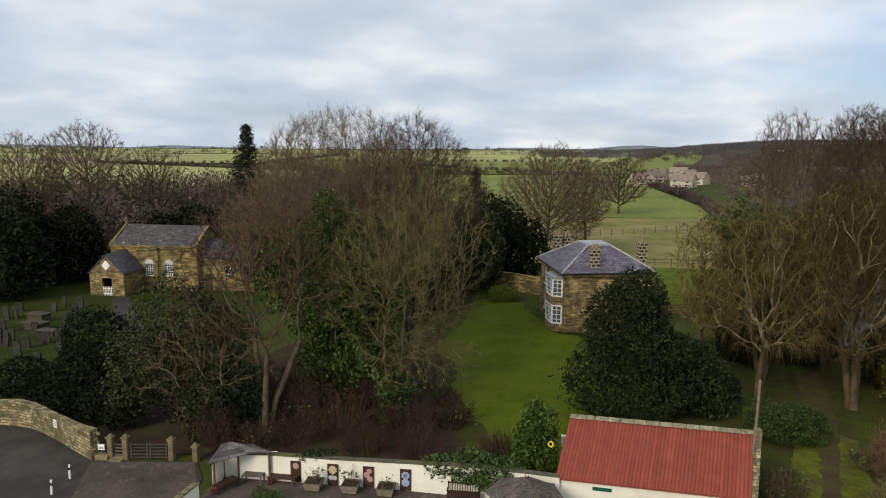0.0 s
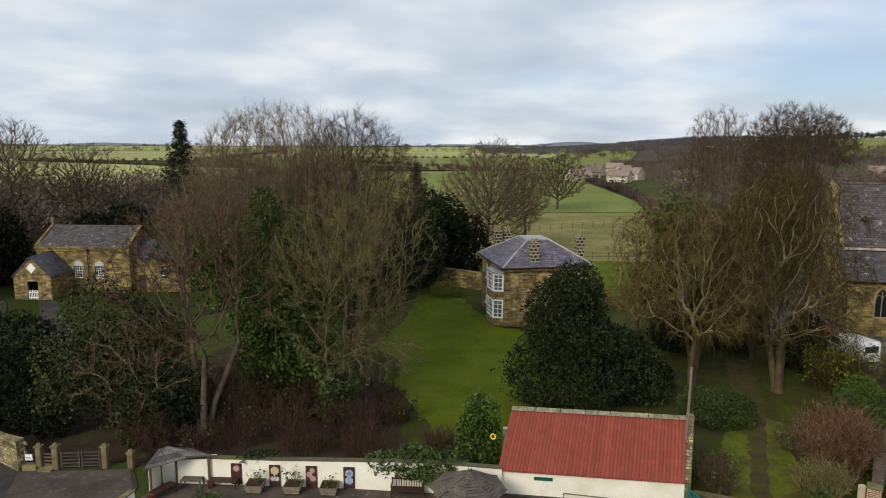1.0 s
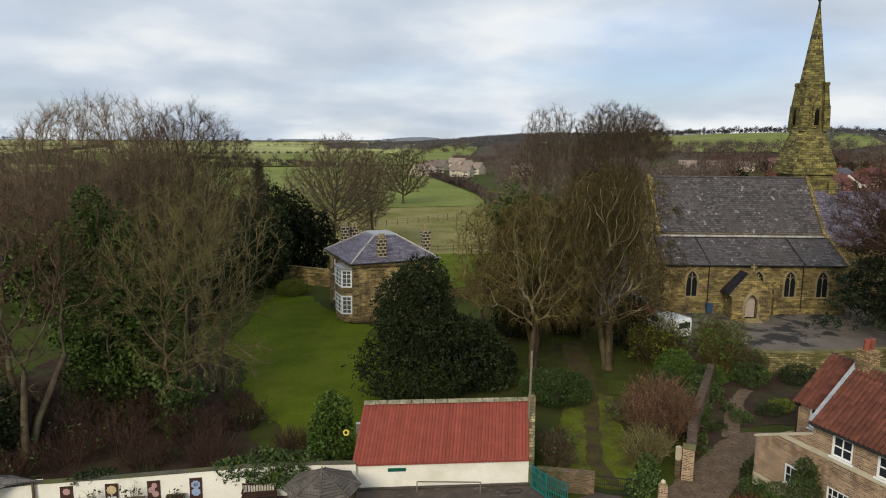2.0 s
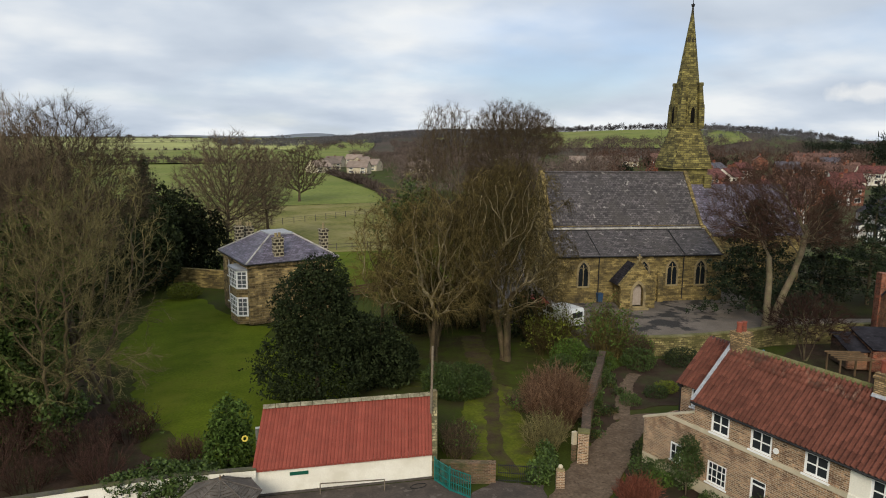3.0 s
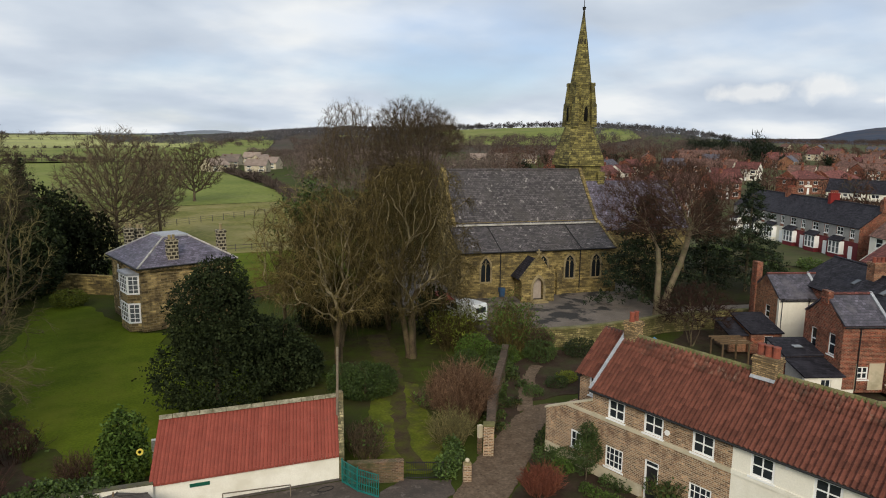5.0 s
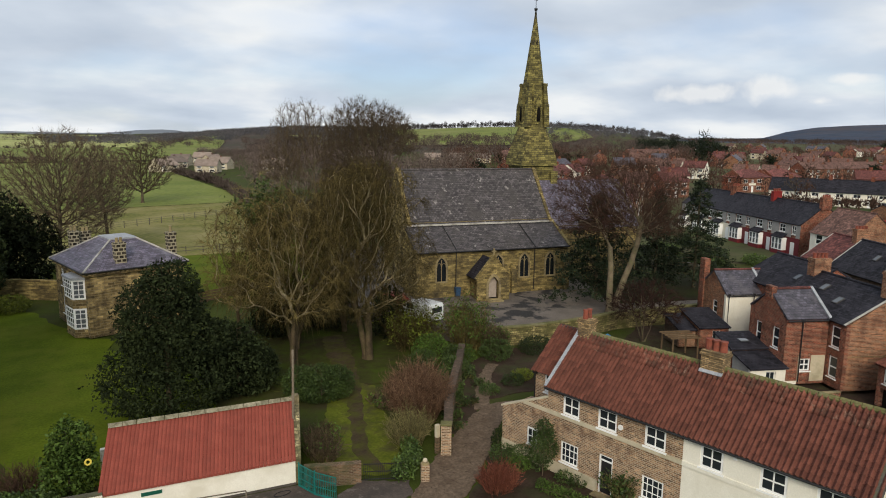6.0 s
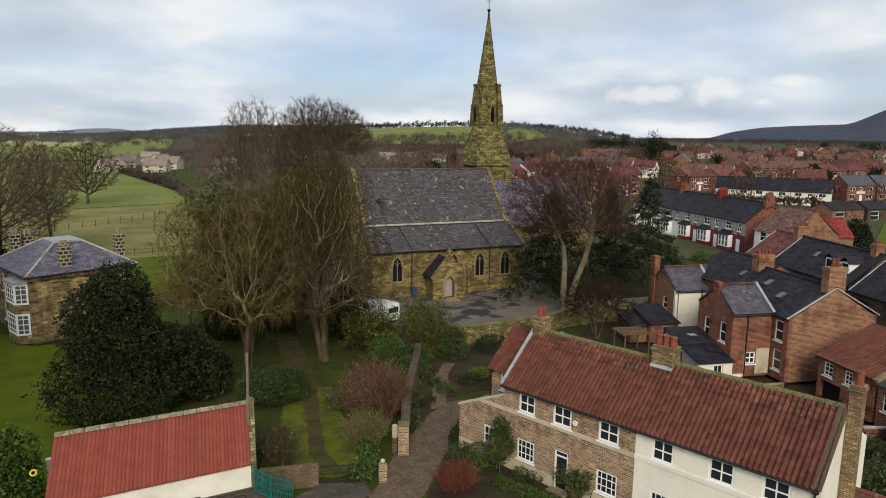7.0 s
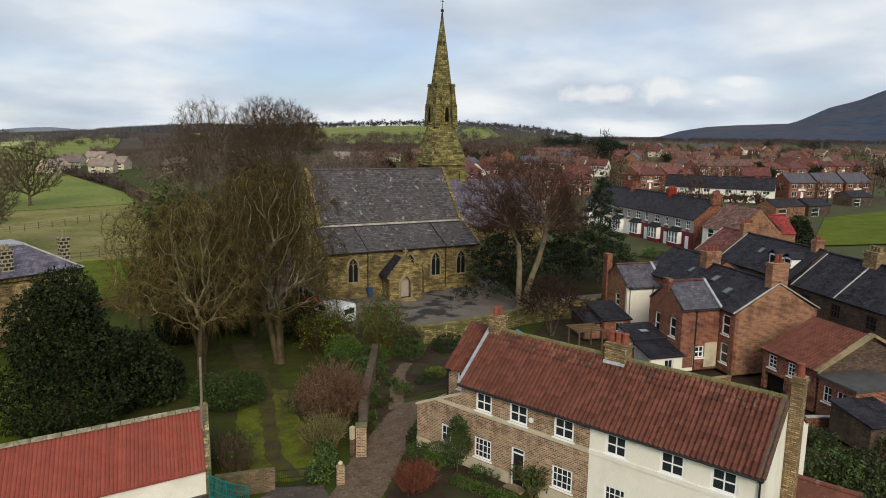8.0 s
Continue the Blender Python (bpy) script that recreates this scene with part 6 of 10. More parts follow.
def lean_to():
    ob = thing("lean_to", "brick lean-to with a sloping stone coping", "outbuilding", COT @ Matrix.Translation((-3.35, 0, 0)))
    zl, zr, W = 2.72, 4.25, 3.34
    bm = bmesh.new()
    prism(bm, [(0, 0, 0), (W, 0, 0), (W, 0, zr), (0, 0, zl)], (0, 0.3, 0))
    part("wall", bm, "brick", ob)
    part("wall", boxes((0, 0.3, 0.304, 2.6, 0, zl - 0.1)), "brick", ob)
    part("wall", boxes((0.304, W, 2.3, 2.6, 0, zl)), "brick", ob)
    bm = bmesh.new()
    slab(bm, [(-0.1, -0.06, zl + 0.05), (W, -0.06, zr + 0.05), (W, 0.34, zr + 0.05), (-0.1, 0.34, zl + 0.05)], 0.1)
    part("coping", bm, "cream_render", ob, "pale stone coping")
    bm = bmesh.new()
    slab(bm, [(0, 0.35, zl - 0.15), (W, 0.35, zr - 0.15), (W, 2.7, zr - 0.15), (0, 2.7, zl - 0.15)], 0.1)
    part("roof", bm, "pantile", ob)
    part("plinth", boxes((0, W, -0.035, -0.003, 0, 0.72)), "cream_render", ob)
    part("string_course", boxes((1.6, W, -0.05, -0.003, 3.36, 3.56)), "cream_render", ob)
    window_on(ob, 2.0, 2.7, 1.1, 2.1, pose(0, 0, 0), 2, 2, -0.06, 0.08, 0.04)


lean_to()
rw = thing("rear_wing", "brick rear wing with a red pantile roof beside the cottage", "outbuilding", COT @ Matrix.Translation((-2.25, 1.5, 0)))
gable_house(rw, 2.24, 4.4, 5.05, 7.05, "brick", "brown_tile", {"front": [(0.75, 1.7, 3.75, 4.85, Q)]}, roof_parts=True, verge=0.0)
tiled_slope(rw, -0.05, 2.24, -0.3, 5.05 - 0.3 * 0.91 + 0.13, 2.2, 7.19, "pantile")
downpipe(rw, 0.1, -0.1, 2.6, 4.7)


# ---- the brick terrace behind ----
UX, UY = 0.495, 0.869
G0 = (52.31, 19.84)
WN = {"nx": 1, "ny": 2, "depth": 0.08, "frame_w": 0.10, "bar": 0.09}


def on_row(along, across, z=0.3, turn=240.3):
    """A pose by the row of houses: how far along it, and how far behind its near front."""
    return pose(G0[0] + along * UX + across * UY, G0[1] + along * UY - across * UX, z, 0, 0, turn)


def skylight(ob, x, y, e, slope):
    a = math.atan(slope)
    sk = part("skylight", boxes((0, 0.6, 0, 0.8, 0.0, 0.08)), "felt", ob, "small glazed roof light", pose(x, y, e + y * slope + 0.13, math.degrees(a)))
    part("pane", boxes((0.07, 0.53, 0.07, 0.73, 0.081, 0.09)), "net_glass", sk)


def cement_verge(ob, x, D, e, r):
    for s in (0, 1):
        bm = bmesh.new()
        ya = -0.25 if s == 0 else D + 0.25
        ze = e - 0.25 * (r - e) / (D / 2)
        slab(bm, [(x - 0.07, ya, ze + 0.15), (x + 0.07, ya, ze + 0.15), (x + 0.07, D / 2, r + 0.15), (x - 0.07, D / 2, r + 0.15)], 0.08)
        part("verge", bm, "cement", ob, "pale cement verge")


def brick_terrace():
    ob = thing("brick_house", "tall red brick end house with a dark slate roof", "house", on_row(9.0, 0), "brick terrace")
    gable_house(ob, 9.0, 7.6, 5.0, 7.1, "red_brick", "dark_slate", {"front": [(7.5, 8.4, 3.0, 4.6, WN), (7.5, 8.4, 0.7, 2.3, WN), (1.2, 2.1, 3.0, 4.4, WN)]}, verge=0.02, side_mat={"right": "buff_red"})
    chimney(ob, 8.6, 3.8, 6.4, 8.75, 0.75, 1.5, "buff_red", 2, 0.6)
    chimney(ob, 0.5, 3.8, 6.6, 8.3, 0.9, 1.5, "buff_red", 4, 0.4)
    cement_verge(ob, 9.0, 7.6, 5.0, 7.1)
    skylight(ob, 5.6, 1.2, 5.0, 0.553); skylight(ob, 3.0, 2.0, 5.0, 0.553)
    part("string_course", boxes((8.99 + 0.012, 9.04, 0.3, 7.3, 2.55, 2.62)), "buff_brick", ob)
    ob = thing("brick_house", "set-back brick house with a dark slate roof", "house", on_row(17.2, 2.2), "brick terrace")
    gable_house(ob, 8.15, 7.4, 5.0, 7.1, "red_brick", "dark_slate", {"front": [(4.6, 5.5, 3.0, 4.4, WN)]}, verge=0.02)
    skylight(ob, 5.8, 1.3, 5.0, 0.567)


brick_terrace()


def wing(name, label, along, out, length, width, mat, eave, rise, front=(), gable=(), roof="slate", side_mat=None):
    """A back wing standing out from the row: its near corner along the row and before it; its long side faces the row's end."""
    ob = thing(name, label, "house", on_row(along, -out, 0.3, -29.7))
    gable_house(ob, length, width, eave, eave + rise, mat, roof, {"front": front, "left": gable}, over=0.12, verge=0.02, side_mat=side_mat or {}, ridge_mat="red_tile")
    gutter(ob, 0, length, -0.2, eave - 0.1)
    return ob


w1 = wing("brick_wing", "red brick back wing with a slate roof", 1.8, 3.45, 3.4, 4.6, "red_brick", 5.0, 1.7, front=[(1.35, 2.2, 1.0, 1.95, {**WN, "nx": 2})], gable=[(0.9, 1.6, 2.2, 4.0, WN), (3.0, 3.8, 2.5, 4.1, WN)])
downpipe(w1, 1.25, -0.1, 0.2, 4.8)
for a_, b_ in ((1.2, 1.34), (2.22, 3.35)):
    part("panel", boxes((a_, b_, -0.03, -0.002, 0.2, 2.2)), "cream_render", w1, "cream-painted ground-floor patch")
part("plinth", boxes((0, 1.19, -0.04, -0.003, 0, 0.25)), "white_render", w1)
part("parapet", boxes((-0.12, 0.28, 1.9, 2.7, 6.1, 7.05)), "red_brick", w1, "short brick stack on the gable")
bm = bmesh.new()
slab(bm, [(3.28, -0.2, 5.1), (3.5, -0.2, 5.1), (3.5, 2.3, 6.95), (3.28, 2.3, 6.95)], 0.1)
part("verge", bm, "lead", w1, "pale lead verge")
w2 = wing("rendered_wing", "white-rendered back wing with a slate roof", 13.66, 1.24, 4.6, 4.8, "white_render", 4.0, 1.75, gable=[(2.6, 3.4, 1.9, 3.1, WN)], side_mat={"left": "buff_red"})
downpipe(w2, 2.7, -0.1, 0.2, 3.9)
downpipe(w2, 0.25, -0.1, 0.2, 3.9, 0.03)
part("chimney", boxes((-0.12, 0.45, 3.9, 4.75, 0, 6.6)), "red_brick", w2, "tall red brick chimney stack")
bm = bmesh.new()
slab(bm, [(3.75, -0.2, 4.05), (4.0, -0.2, 4.05), (4.0, 2.4, 6.0), (3.75, 2.4, 6.0)], 0.1)
part("verge", bm, "lead", w2, "pale lead verge")


def shed(al, ou, ln, wd, h0, h1, label, mat="red_brick", side="white_render", win=True):
    ob = thing("shed", label, "outbuilding", on_row(al, -ou, 0.2, -29.7), "back outbuildings")
    part("wall", wall(ln, h0, [(ln * 0.45, ln * 0.45 + 0.75, h0 - 1.1, h0 - 0.25)] if win else (), 0.25), mat, ob)
    if win:
        window_on(ob, ln * 0.45, ln * 0.45 + 0.75, h0 - 1.1, h0 - 0.25, pose(0, 0, 0), 2, 1)
    for x in (0.0, ln - 0.25):
        bm = bmesh.new()
        prism(bm, [(x, 0.254, 0), (x, wd, 0), (x, wd, h1 - 0.03), (x, 0.254, h0)], (0.25, 0, 0))
        part("wall", bm, side, ob)
    part("wall", boxes((0.254, ln - 0.254, wd - 0.25, wd, 0, h1 - 0.05)), mat, ob)
    bm = bmesh.new()
    slab(bm, [(-0.12, -0.2, h0 + 0.06), (ln + 0.12, -0.2, h0 + 0.06), (ln + 0.12, wd + 0.1, h1 + 0.1), (-0.12, wd + 0.1, h1 + 0.1)], 0.11)
    part("roof", bm, "dark_slate", ob)
    return ob


s1_ = shed(11.1, 5.0, 2.7, 3.6, 1.8, 2.6, "brick outhouse with a dark slate roof", "red_brick", "buff_red")
s2_ = shed(11.6, 6.6, 1.5, 2.9, 1.5, 2.2, "low brick outhouse with a slate roof", "buff_red", "dark_brick", False)
s3_ = shed(1.2, 6.4, 2.8, 2.4, 1.6, 2.1, "pale lean-to kitchen with a slate roof", "white_render", "grey_render")
s4_ = shed(3.8, 6.4, 2.9, 2.4, 2.3, 2.85, "upper lean-to with a roof light", "red_brick", "grey_render", False)
part("skylight", boxes((1.2, 1.9, 0.8, 1.4, 2.64, 2.72)), "net_glass", s4_, "small roof light", pose(0, 0, -0.02, 0))

# the long red-tiled outbuilding and its flat-roofed neighbour
ro = thing("tiled_outbuilding", "dark brick outbuilding with a red pantile roof and white windows", "outbuilding", on_row(-2.3, 0.85, 0.2))
gable_house(ro, 5.0, 8.4, 3.0, 4.95, "red_brick", "dark_pantile", {"front": [(0.5, 1.35, 1.75, 2.75, {**WN, "nx": 2, "ny": 3, "bar": 0.05}), (2.4, 3.1, 1.75, 2.75, {**WN, "nx": 2, "ny": 3, "bar": 0.05}), (0.3, 2.2, 0.0, 1.35, {"door": 1})]}, verge=0.05, side_mat={"right": "dark_brick"})
tiled_slope(ro, -0.05, 5.05, -0.3, 2.99, 4.2, 5.12, "pantile", 0.3, 0.34)
# black board behind the opening in place of a shaded interior
part("dark_panel", boxes((0.32, 2.18, 0.31, 0.36, 0, 1.33)), "painted_dark", ro, "near-black panel for the dark inside the doorway")
bm = bmesh.new()
slab(bm, [(4.95, -0.3, 3.05), (5.35, -0.3, 3.05), (5.35, 4.2, 5.35), (4.95, 4.2, 5.35)], 0.2)
part("coping", bm, "ashlar", ro, "mossy pale stone coping")
bm = bmesh.new()
slab(bm, [(4.95, 8.7, 3.05), (5.35, 8.7, 3.05), (5.35, 4.22, 5.35), (4.95, 4.22, 5.35)], 0.2)
part("coping", bm, "ashlar", ro)
fe = thing("flat_extension", "brick extension with a flat dark roof and white windows", "outbuilding", on_row(-7.5, 0.9, 0.2))
part("wall", wall(3.0, 2.6, [(0.4, 1.1, 1.1, 2.2), (1.5, 2.3, 1.1, 2.2)], 0.25), "red_brick", fe)
part("wall", boxes((2.75, 3.0, 0.254, 4.2, 0, 2.6)), "red_brick", fe)
for a, b in ((0.4, 1.1), (1.5, 2.3)):
    window_on(fe, a, b, 1.1, 2.2, pose(0, 0, 0), 2, 2)
part("roof", boxes((-0.05, 3.2, -0.2, 4.3, 2.61, 2.8)), "felt", fe, "flat dark felt roof")
sheet("back_yards", [(41, 33), (46, 36), (56, 40), (61, 36.5), (66, 32), (62, 18), (58, 2), (40, -2), (31.5, 5), (31.5, 24), (35, 31)], "earth", "dark earth and concrete back yards between the houses", "yard", 0.03, ragged=0.5)
garden_wall("yard_divider", "low brick wall between the back yards", [(44.0, 21.5), (49.5, 18.8)], 1.3, 0.23, "red_brick", "ashlar")
garden_wall("yard_divider", "brick wall behind the cottages", [(36, 31), (41, 27), (44, 21.5), (42, 12)], 1.5, 0.23, "red_brick", "ashlar")
for i, (x, y) in enumerate(((45.6, 8.2), (43.5, 5.0), (47.0, 5.6), (41.0, 9.0), (48.5, 3.0), (38, 4.5))):
    brush("yard_shrub", "straggling leafless shrub in a back yard", "shrub", x, y, 0, 1.3, 1.2, 1.4, 300 + i, 32, "twig", "back yard shrubs", leaves=90, leaf="hedge_leaf")
shed(-13.4, 0.9, 3.0, 3.0, 1.7, 2.2, "small dark brick garden store", "dark_brick", "dark_brick", True)
garden_wall("yard_divider", "low brick wall with a pale cap in the back yard", [(46.6, 12.7), (48.9, 10.5)], 0.9, 0.23, "red_brick", "cement")
for i, (x, y, r_, h_) in enumerate(((40.4, 9.4, 1.6, 1.6), (42.4, 8.6, 1.3, 1.3), (39.0, 7.4, 1.4, 1.2), (44.6, 11.2, 1.1, 1.1), (41.6, 6.2, 1.5, 1.5))):
    leafy("yard_bush", "untidy green ivy bush in a back yard", "bush", x, y, 0, [(0, 0, h_ * 0.45, r_, r_, h_ * 0.55)], 340 + i, "hedge_leaf" if i % 2 else "ivy_leaf", 60, 0.09, group="back yard bushes", rough=0.3)
gs = thing("white_gable_shed", "low brick annexe with a red pantile roof beside the white cottage", "outbuilding", COT @ Matrix.Translation((16.2, 3.3, 0)))
gable_house(gs, 2.6, 3.2, 1.9, 3.0, "red_brick", "pantile")

# the dark-roofed row beyond
br = thing("dark_terrace", "long dark brick terrace under a black slate roof", "house", pose(67.2, 20.6, 0.2, 0, 0, 235.2))
gable_house(br, 19.0, 6.8, 5.1, 7.85, "dark_brick", "dark_slate", {"front": [(x, x + 1.1, 3.3, 4.5, {**WN, "nx": 3, "paint": "dark_wood"}) for x in (1.2, 4.9, 8.8, 13)] + [(x, x + 1.1, 0.8, 2.0, {**WN, "nx": 3, "paint": "dark_wood"}) for x in (4.5, 8.8)]}, verge=0.02)
cement_verge(br, 0.05, 6.8, 5.1, 7.85)
cement_verge(br, 5.4, 6.8, 5.1, 7.9)
chimney(br, 5.4, 3.4, 7.2, 9.0, 1.5, 1.0, "buff_brick", 4, 0.45, "buff_brick", "x")
chimney(br, 12.0, 3.4, 7.2, 9.0, 1.5, 1.0, "buff_brick", 4, 0.45, "buff_brick", "x")
db = thing("dormer_house", "brick house with a dark tiled roof and white dormers", "house", pose(76.6, 31.6, 0.2, 0, 0, 236))
gable_house(db, 12.0, 7.0, 4.9, 7.6, "dark_brick", "dark_slate", {"front": [(2, 3, 3, 4.2, WN)]}, verge=0.02)
cement_verge(db, 0.05, 7.0, 4.9, 7.6)
for x in (7.4, 9.6):
    bm = boxes((x, x + 1.1, 0.9, 2.6, 5.3, 6.75))
    dm = part("dormer", bm, "white_paint", db, "white gabled dormer")
    for s in (-1, 1):
        rb_ = bmesh.new()
        slab(rb_, [(x + 0.55 + s * 0.75, 0.75, 6.7), (x + 0.55 + s * 0.75, 3.2, 6.7), (x + 0.55, 3.2, 7.25), (x + 0.55, 0.75, 7.25)], 0.08)
        part("roof", rb_, "dark_slate", dm)
    part("pane", boxes((x + 0.18, x + 0.92, 0.87, 0.895, 5.6, 6.6)), "glass", dm)
skylight(db, 4.4, 1.6, 4.9, 0.771)
chimney(db, 10.9, 3.5, 7.0, 8.6, 0.7, 0.9, "buff_red", 2, 0.3)
rt = thing("tiled_house", "house with a plain red tiled roof in the row", "house", pose(81.0, 36.3, 0.2, 0, 0, 236))
gable_house(rt, 5.0, 7.0, 4.8, 7.4, "red_brick", "red_tile", {}, verge=0.05)
cement_verge(rt, 0.05, 7.0, 4.8, 7.4)
chimney(rt, 4.6, 3.5, 6.6, 8.6, 0.8, 1.4, "buff_red", 4, 0.3)
hb = leafy("privet_hedge", "dark clipped privet hedge before the terrace", "hedge", 98, 56, 0, [(i * 1.1, i * 1.95, 0.7, 0.9, 1.3, 0.85) for i in range(7)], 310, "hedge_leaf", 40, 0.12, rough=0.06)


for i, (x, y, r_, h_) in enumerate(((82, 47, 2.4, 2.6), (86, 50.5, 2.2, 2.0), (90, 54, 2.6, 2.4), (79, 52, 2.2, 3.0), (84, 57, 2.4, 2.6), (92, 62, 2.6, 2.2), (88, 44, 2.0, 1.8), (97, 50, 1.8, 1.6))):
    leafy("garden_shrub", "dark evergreen shrub in the terrace gardens", "bush", x, y, 0, [(0, 0, h_ * 0.45, r_, r_, h_ * 0.5)], 320 + i, "ivy_leaf" if i % 3 else "holly_leaf", 30, 0.15, group="terrace shrubs", rough=0.2)


# ---- the terrace with bays, the gabled house and the estate ----
def bay_terrace():
    ob = thing("bay_terrace", "maroon and white terrace with white bay windows and a slate roof", "house", pose(124.8, 80.6, 0, 0, 0, 242.4))
    n, w = 6, 5.9
    WN = {"nx": 2, "ny": 2, "depth": 0.05, "frame_w": 0.12, "bar": 0.08}
    ops = []
    for i in range(n):
        ops += [(i * w + 0.9, i * w + 2.4, 3.55, 4.85, WN), (i * w + 3.9, i * w + 4.9, 3.45, 4.85, WN)]
    gable_house(ob, n * w, 8.0, 5.15, 8.1, "red_brick", "dark_slate", {"front": ops}, verge=0.05)
    for i in range(n):
        x = i * w
        part("facade", boxes((x + 0.02, x + w - 0.02, -0.03, -0.003, 0, 2.9)), "maroon_paint" if i > 2 else "white_render", ob)
        for a_, b_ in ((0.02, 0.85), (2.45, 3.85), (4.95, w - 0.02)):
            part("render_band", boxes((x + a_, x + b_, -0.03, -0.003, 2.91, 4.95)), "grey_render", ob, "grey pebbledash")
        bay = part("bay_window", boxes((x + 0.35, x + 2.95, -0.85, -0.035, 0, 0.7)), "maroon_paint" if i > 2 else "white_render", ob, "white-framed bay window")
        for k in range(3):
            window_on(bay, x + 0.37 + k * 0.86, x + 1.21 + k * 0.86, 0.72, 2.7, pose(0, -0.85, 0), 1, 2, 0.0, 0.15, 0.08, sill=False, glass="net_glass")
        bm = bmesh.new()
        slab(bm, [(x + 0.2, -1.05, 2.75), (x + 3.1, -1.05, 2.75), (x + 3.0, -0.04, 3.4), (x + 0.3, -0.04, 3.4)], 0.12)
        for a_ in (0.36, 2.8):
            part("bay_side", boxes((x + a_, x + a_ + 0.14, -0.83, -0.035, 0.72, 2.7)), "white_paint", bay)
        part("roof", bm, "dark_slate", bay)
        part("door", boxes((x + 3.9, x + 4.8, -0.06, -0.032, 0, 2.2)), "white_paint", ob, "white front door")
        chimney(ob, x + w - 0.1, 4.0, 7.5, 9.4, 0.7, 1.6, "red_paint" if i == 3 else "red_brick", 4, 0.4) if i % 2 else None
    return ob


bay_terrace()


def estate_house(label, roof, mat, hip, W=9.5, D=7.5, stack="red_brick", e=5.0, r=7.6):
    """A plain two-storey house of the estate."""
    ob = thing("estate_house", label, "house", pose(0, 0, 0), "estate houses")
    WN = {"nx": 2, "ny": 1, "depth": 0.05, "frame_w": 0.1, "bar": 0.08, "sill": False}
    k = e / 5
    fr = [(0.9, 2.7, 3.2 * k, 4.4 * k, WN), (6.8, 8.6, 3.2 * k, 4.4 * k, WN), (0.9, 2.9, 0.8 * k, 2.2 * k, WN), (6.6, 8.6, 0.8 * k, 2.2 * k, WN), (4.2, 5.2, 3.3 * k, 4.3 * k, WN)]
    gable_house(ob, W, D, e, r, mat, roof, {"front": fr, "left": [(3.0, 4.2, 3.2 * k, 4.4 * k, WN)], "right": [(3.0, 4.2, 3.2 * k, 4.4 * k, WN)]}, over=0.4, verge=0.1, sides=WALLS, roof_parts=not hip)
    if hip:
        o = 0.4
        c = [(-o, -o, e), (W + o, -o, e), (W + o, D + o, e), (-o, D + o, e)]
        q = [(W * 0.36, D / 2, r + 0.12), (W * 0.64, D / 2, r + 0.12)]
        for p in ((c[0], c[1], q[1], q[0]), (c[1], c[2], q[1]), (c[2], c[3], q[0], q[1]), (c[3], c[0], q[0])):
            bm = bmesh.new(); slab(bm, p, 0.15); part("roof", bm, roof, ob)
    part("door", boxes((4.3, 5.2, -0.05, -0.003, 0, 2.1)), "white_paint", ob, "white front door")
    part("upper_band", boxes((3.2, 6.2, -0.04, -0.003, 2.4 * k, 3.1 * k)), "white_render", ob)
    chimney(ob, W * 0.5, D / 2, r - 0.6, r + 0.9, 0.9, 0.6, stack, 3, 0.3, along="x")
    return ob


KINDS = [estate_house("red brick semi-detached house with a red tiled roof", "red_tile", "red_brick", False),
         estate_house("buff brick house with a brown tiled roof", "brown_tile", "buff_red", False),
         estate_house("pale rendered house with a red hipped roof", "red_tile", "white_render", False),
         estate_house("brick house with a dark slate roof", "slate", "red_brick", False),
         estate_house("white house with a brown tiled roof", "brown_tile", "white_render", False)]


def far_house(label, roof, mat, W=9.5, D=8.0, e=5.0, r=7.9, stack="red_brick"):
    """A house of the far streets."""
    ob = thing("far_house", label, "house", pose(0, 0, 0), "far houses")
    part("wall", boxes((0, W, 0, D, -1, e)), mat, ob)
    for x in (0.0, W):
        bm = bmesh.new(); prism(bm, [(x, 0.0, e), (x, D, e), (x, D / 2, r - 0.1)], (0.2 if x == 0 else -0.2, 0, 0)); part("gable", bm, mat, ob)
    for s in (0, 1):
        bm = bmesh.new(); ya = -0.4 if s == 0 else D + 0.4
        slab(bm, [(-0.3, ya, e - 0.2), (W + 0.3, ya, e - 0.2), (W + 0.3, D / 2, r + 0.1), (-0.3, D / 2, r + 0.1)], 0.18); part("roof", bm, roof, ob)
    for x, z, w, hh in ((1.0, 3.2 * e / 5, 2.0, 1.2 * e / 5), (6.5, 3.2 * e / 5, 2.0, 1.2 * e / 5), (1.0, 0.8 * e / 5, 2.2, 1.4 * e / 5), (6.3, 0.8 * e / 5, 2.2, 1.4 * e / 5)):
        win = part("window", boxes((x, x + w, -0.08, -0.004, z, z + hh)), "white_paint", ob)
        part("pane", boxes((x + 0.15, x + w - 0.15, -0.1, -0.082, z + 0.12, z + hh - 0.12)), "glass", win)
    part("chimney", boxes((W * 0.5 - 0.35, W * 0.5 + 0.35, D / 2 - 0.3, D / 2 + 0.3, r - 0.6, r + (1.1 if e > 4 else 0.6))), stack, ob)
    return ob


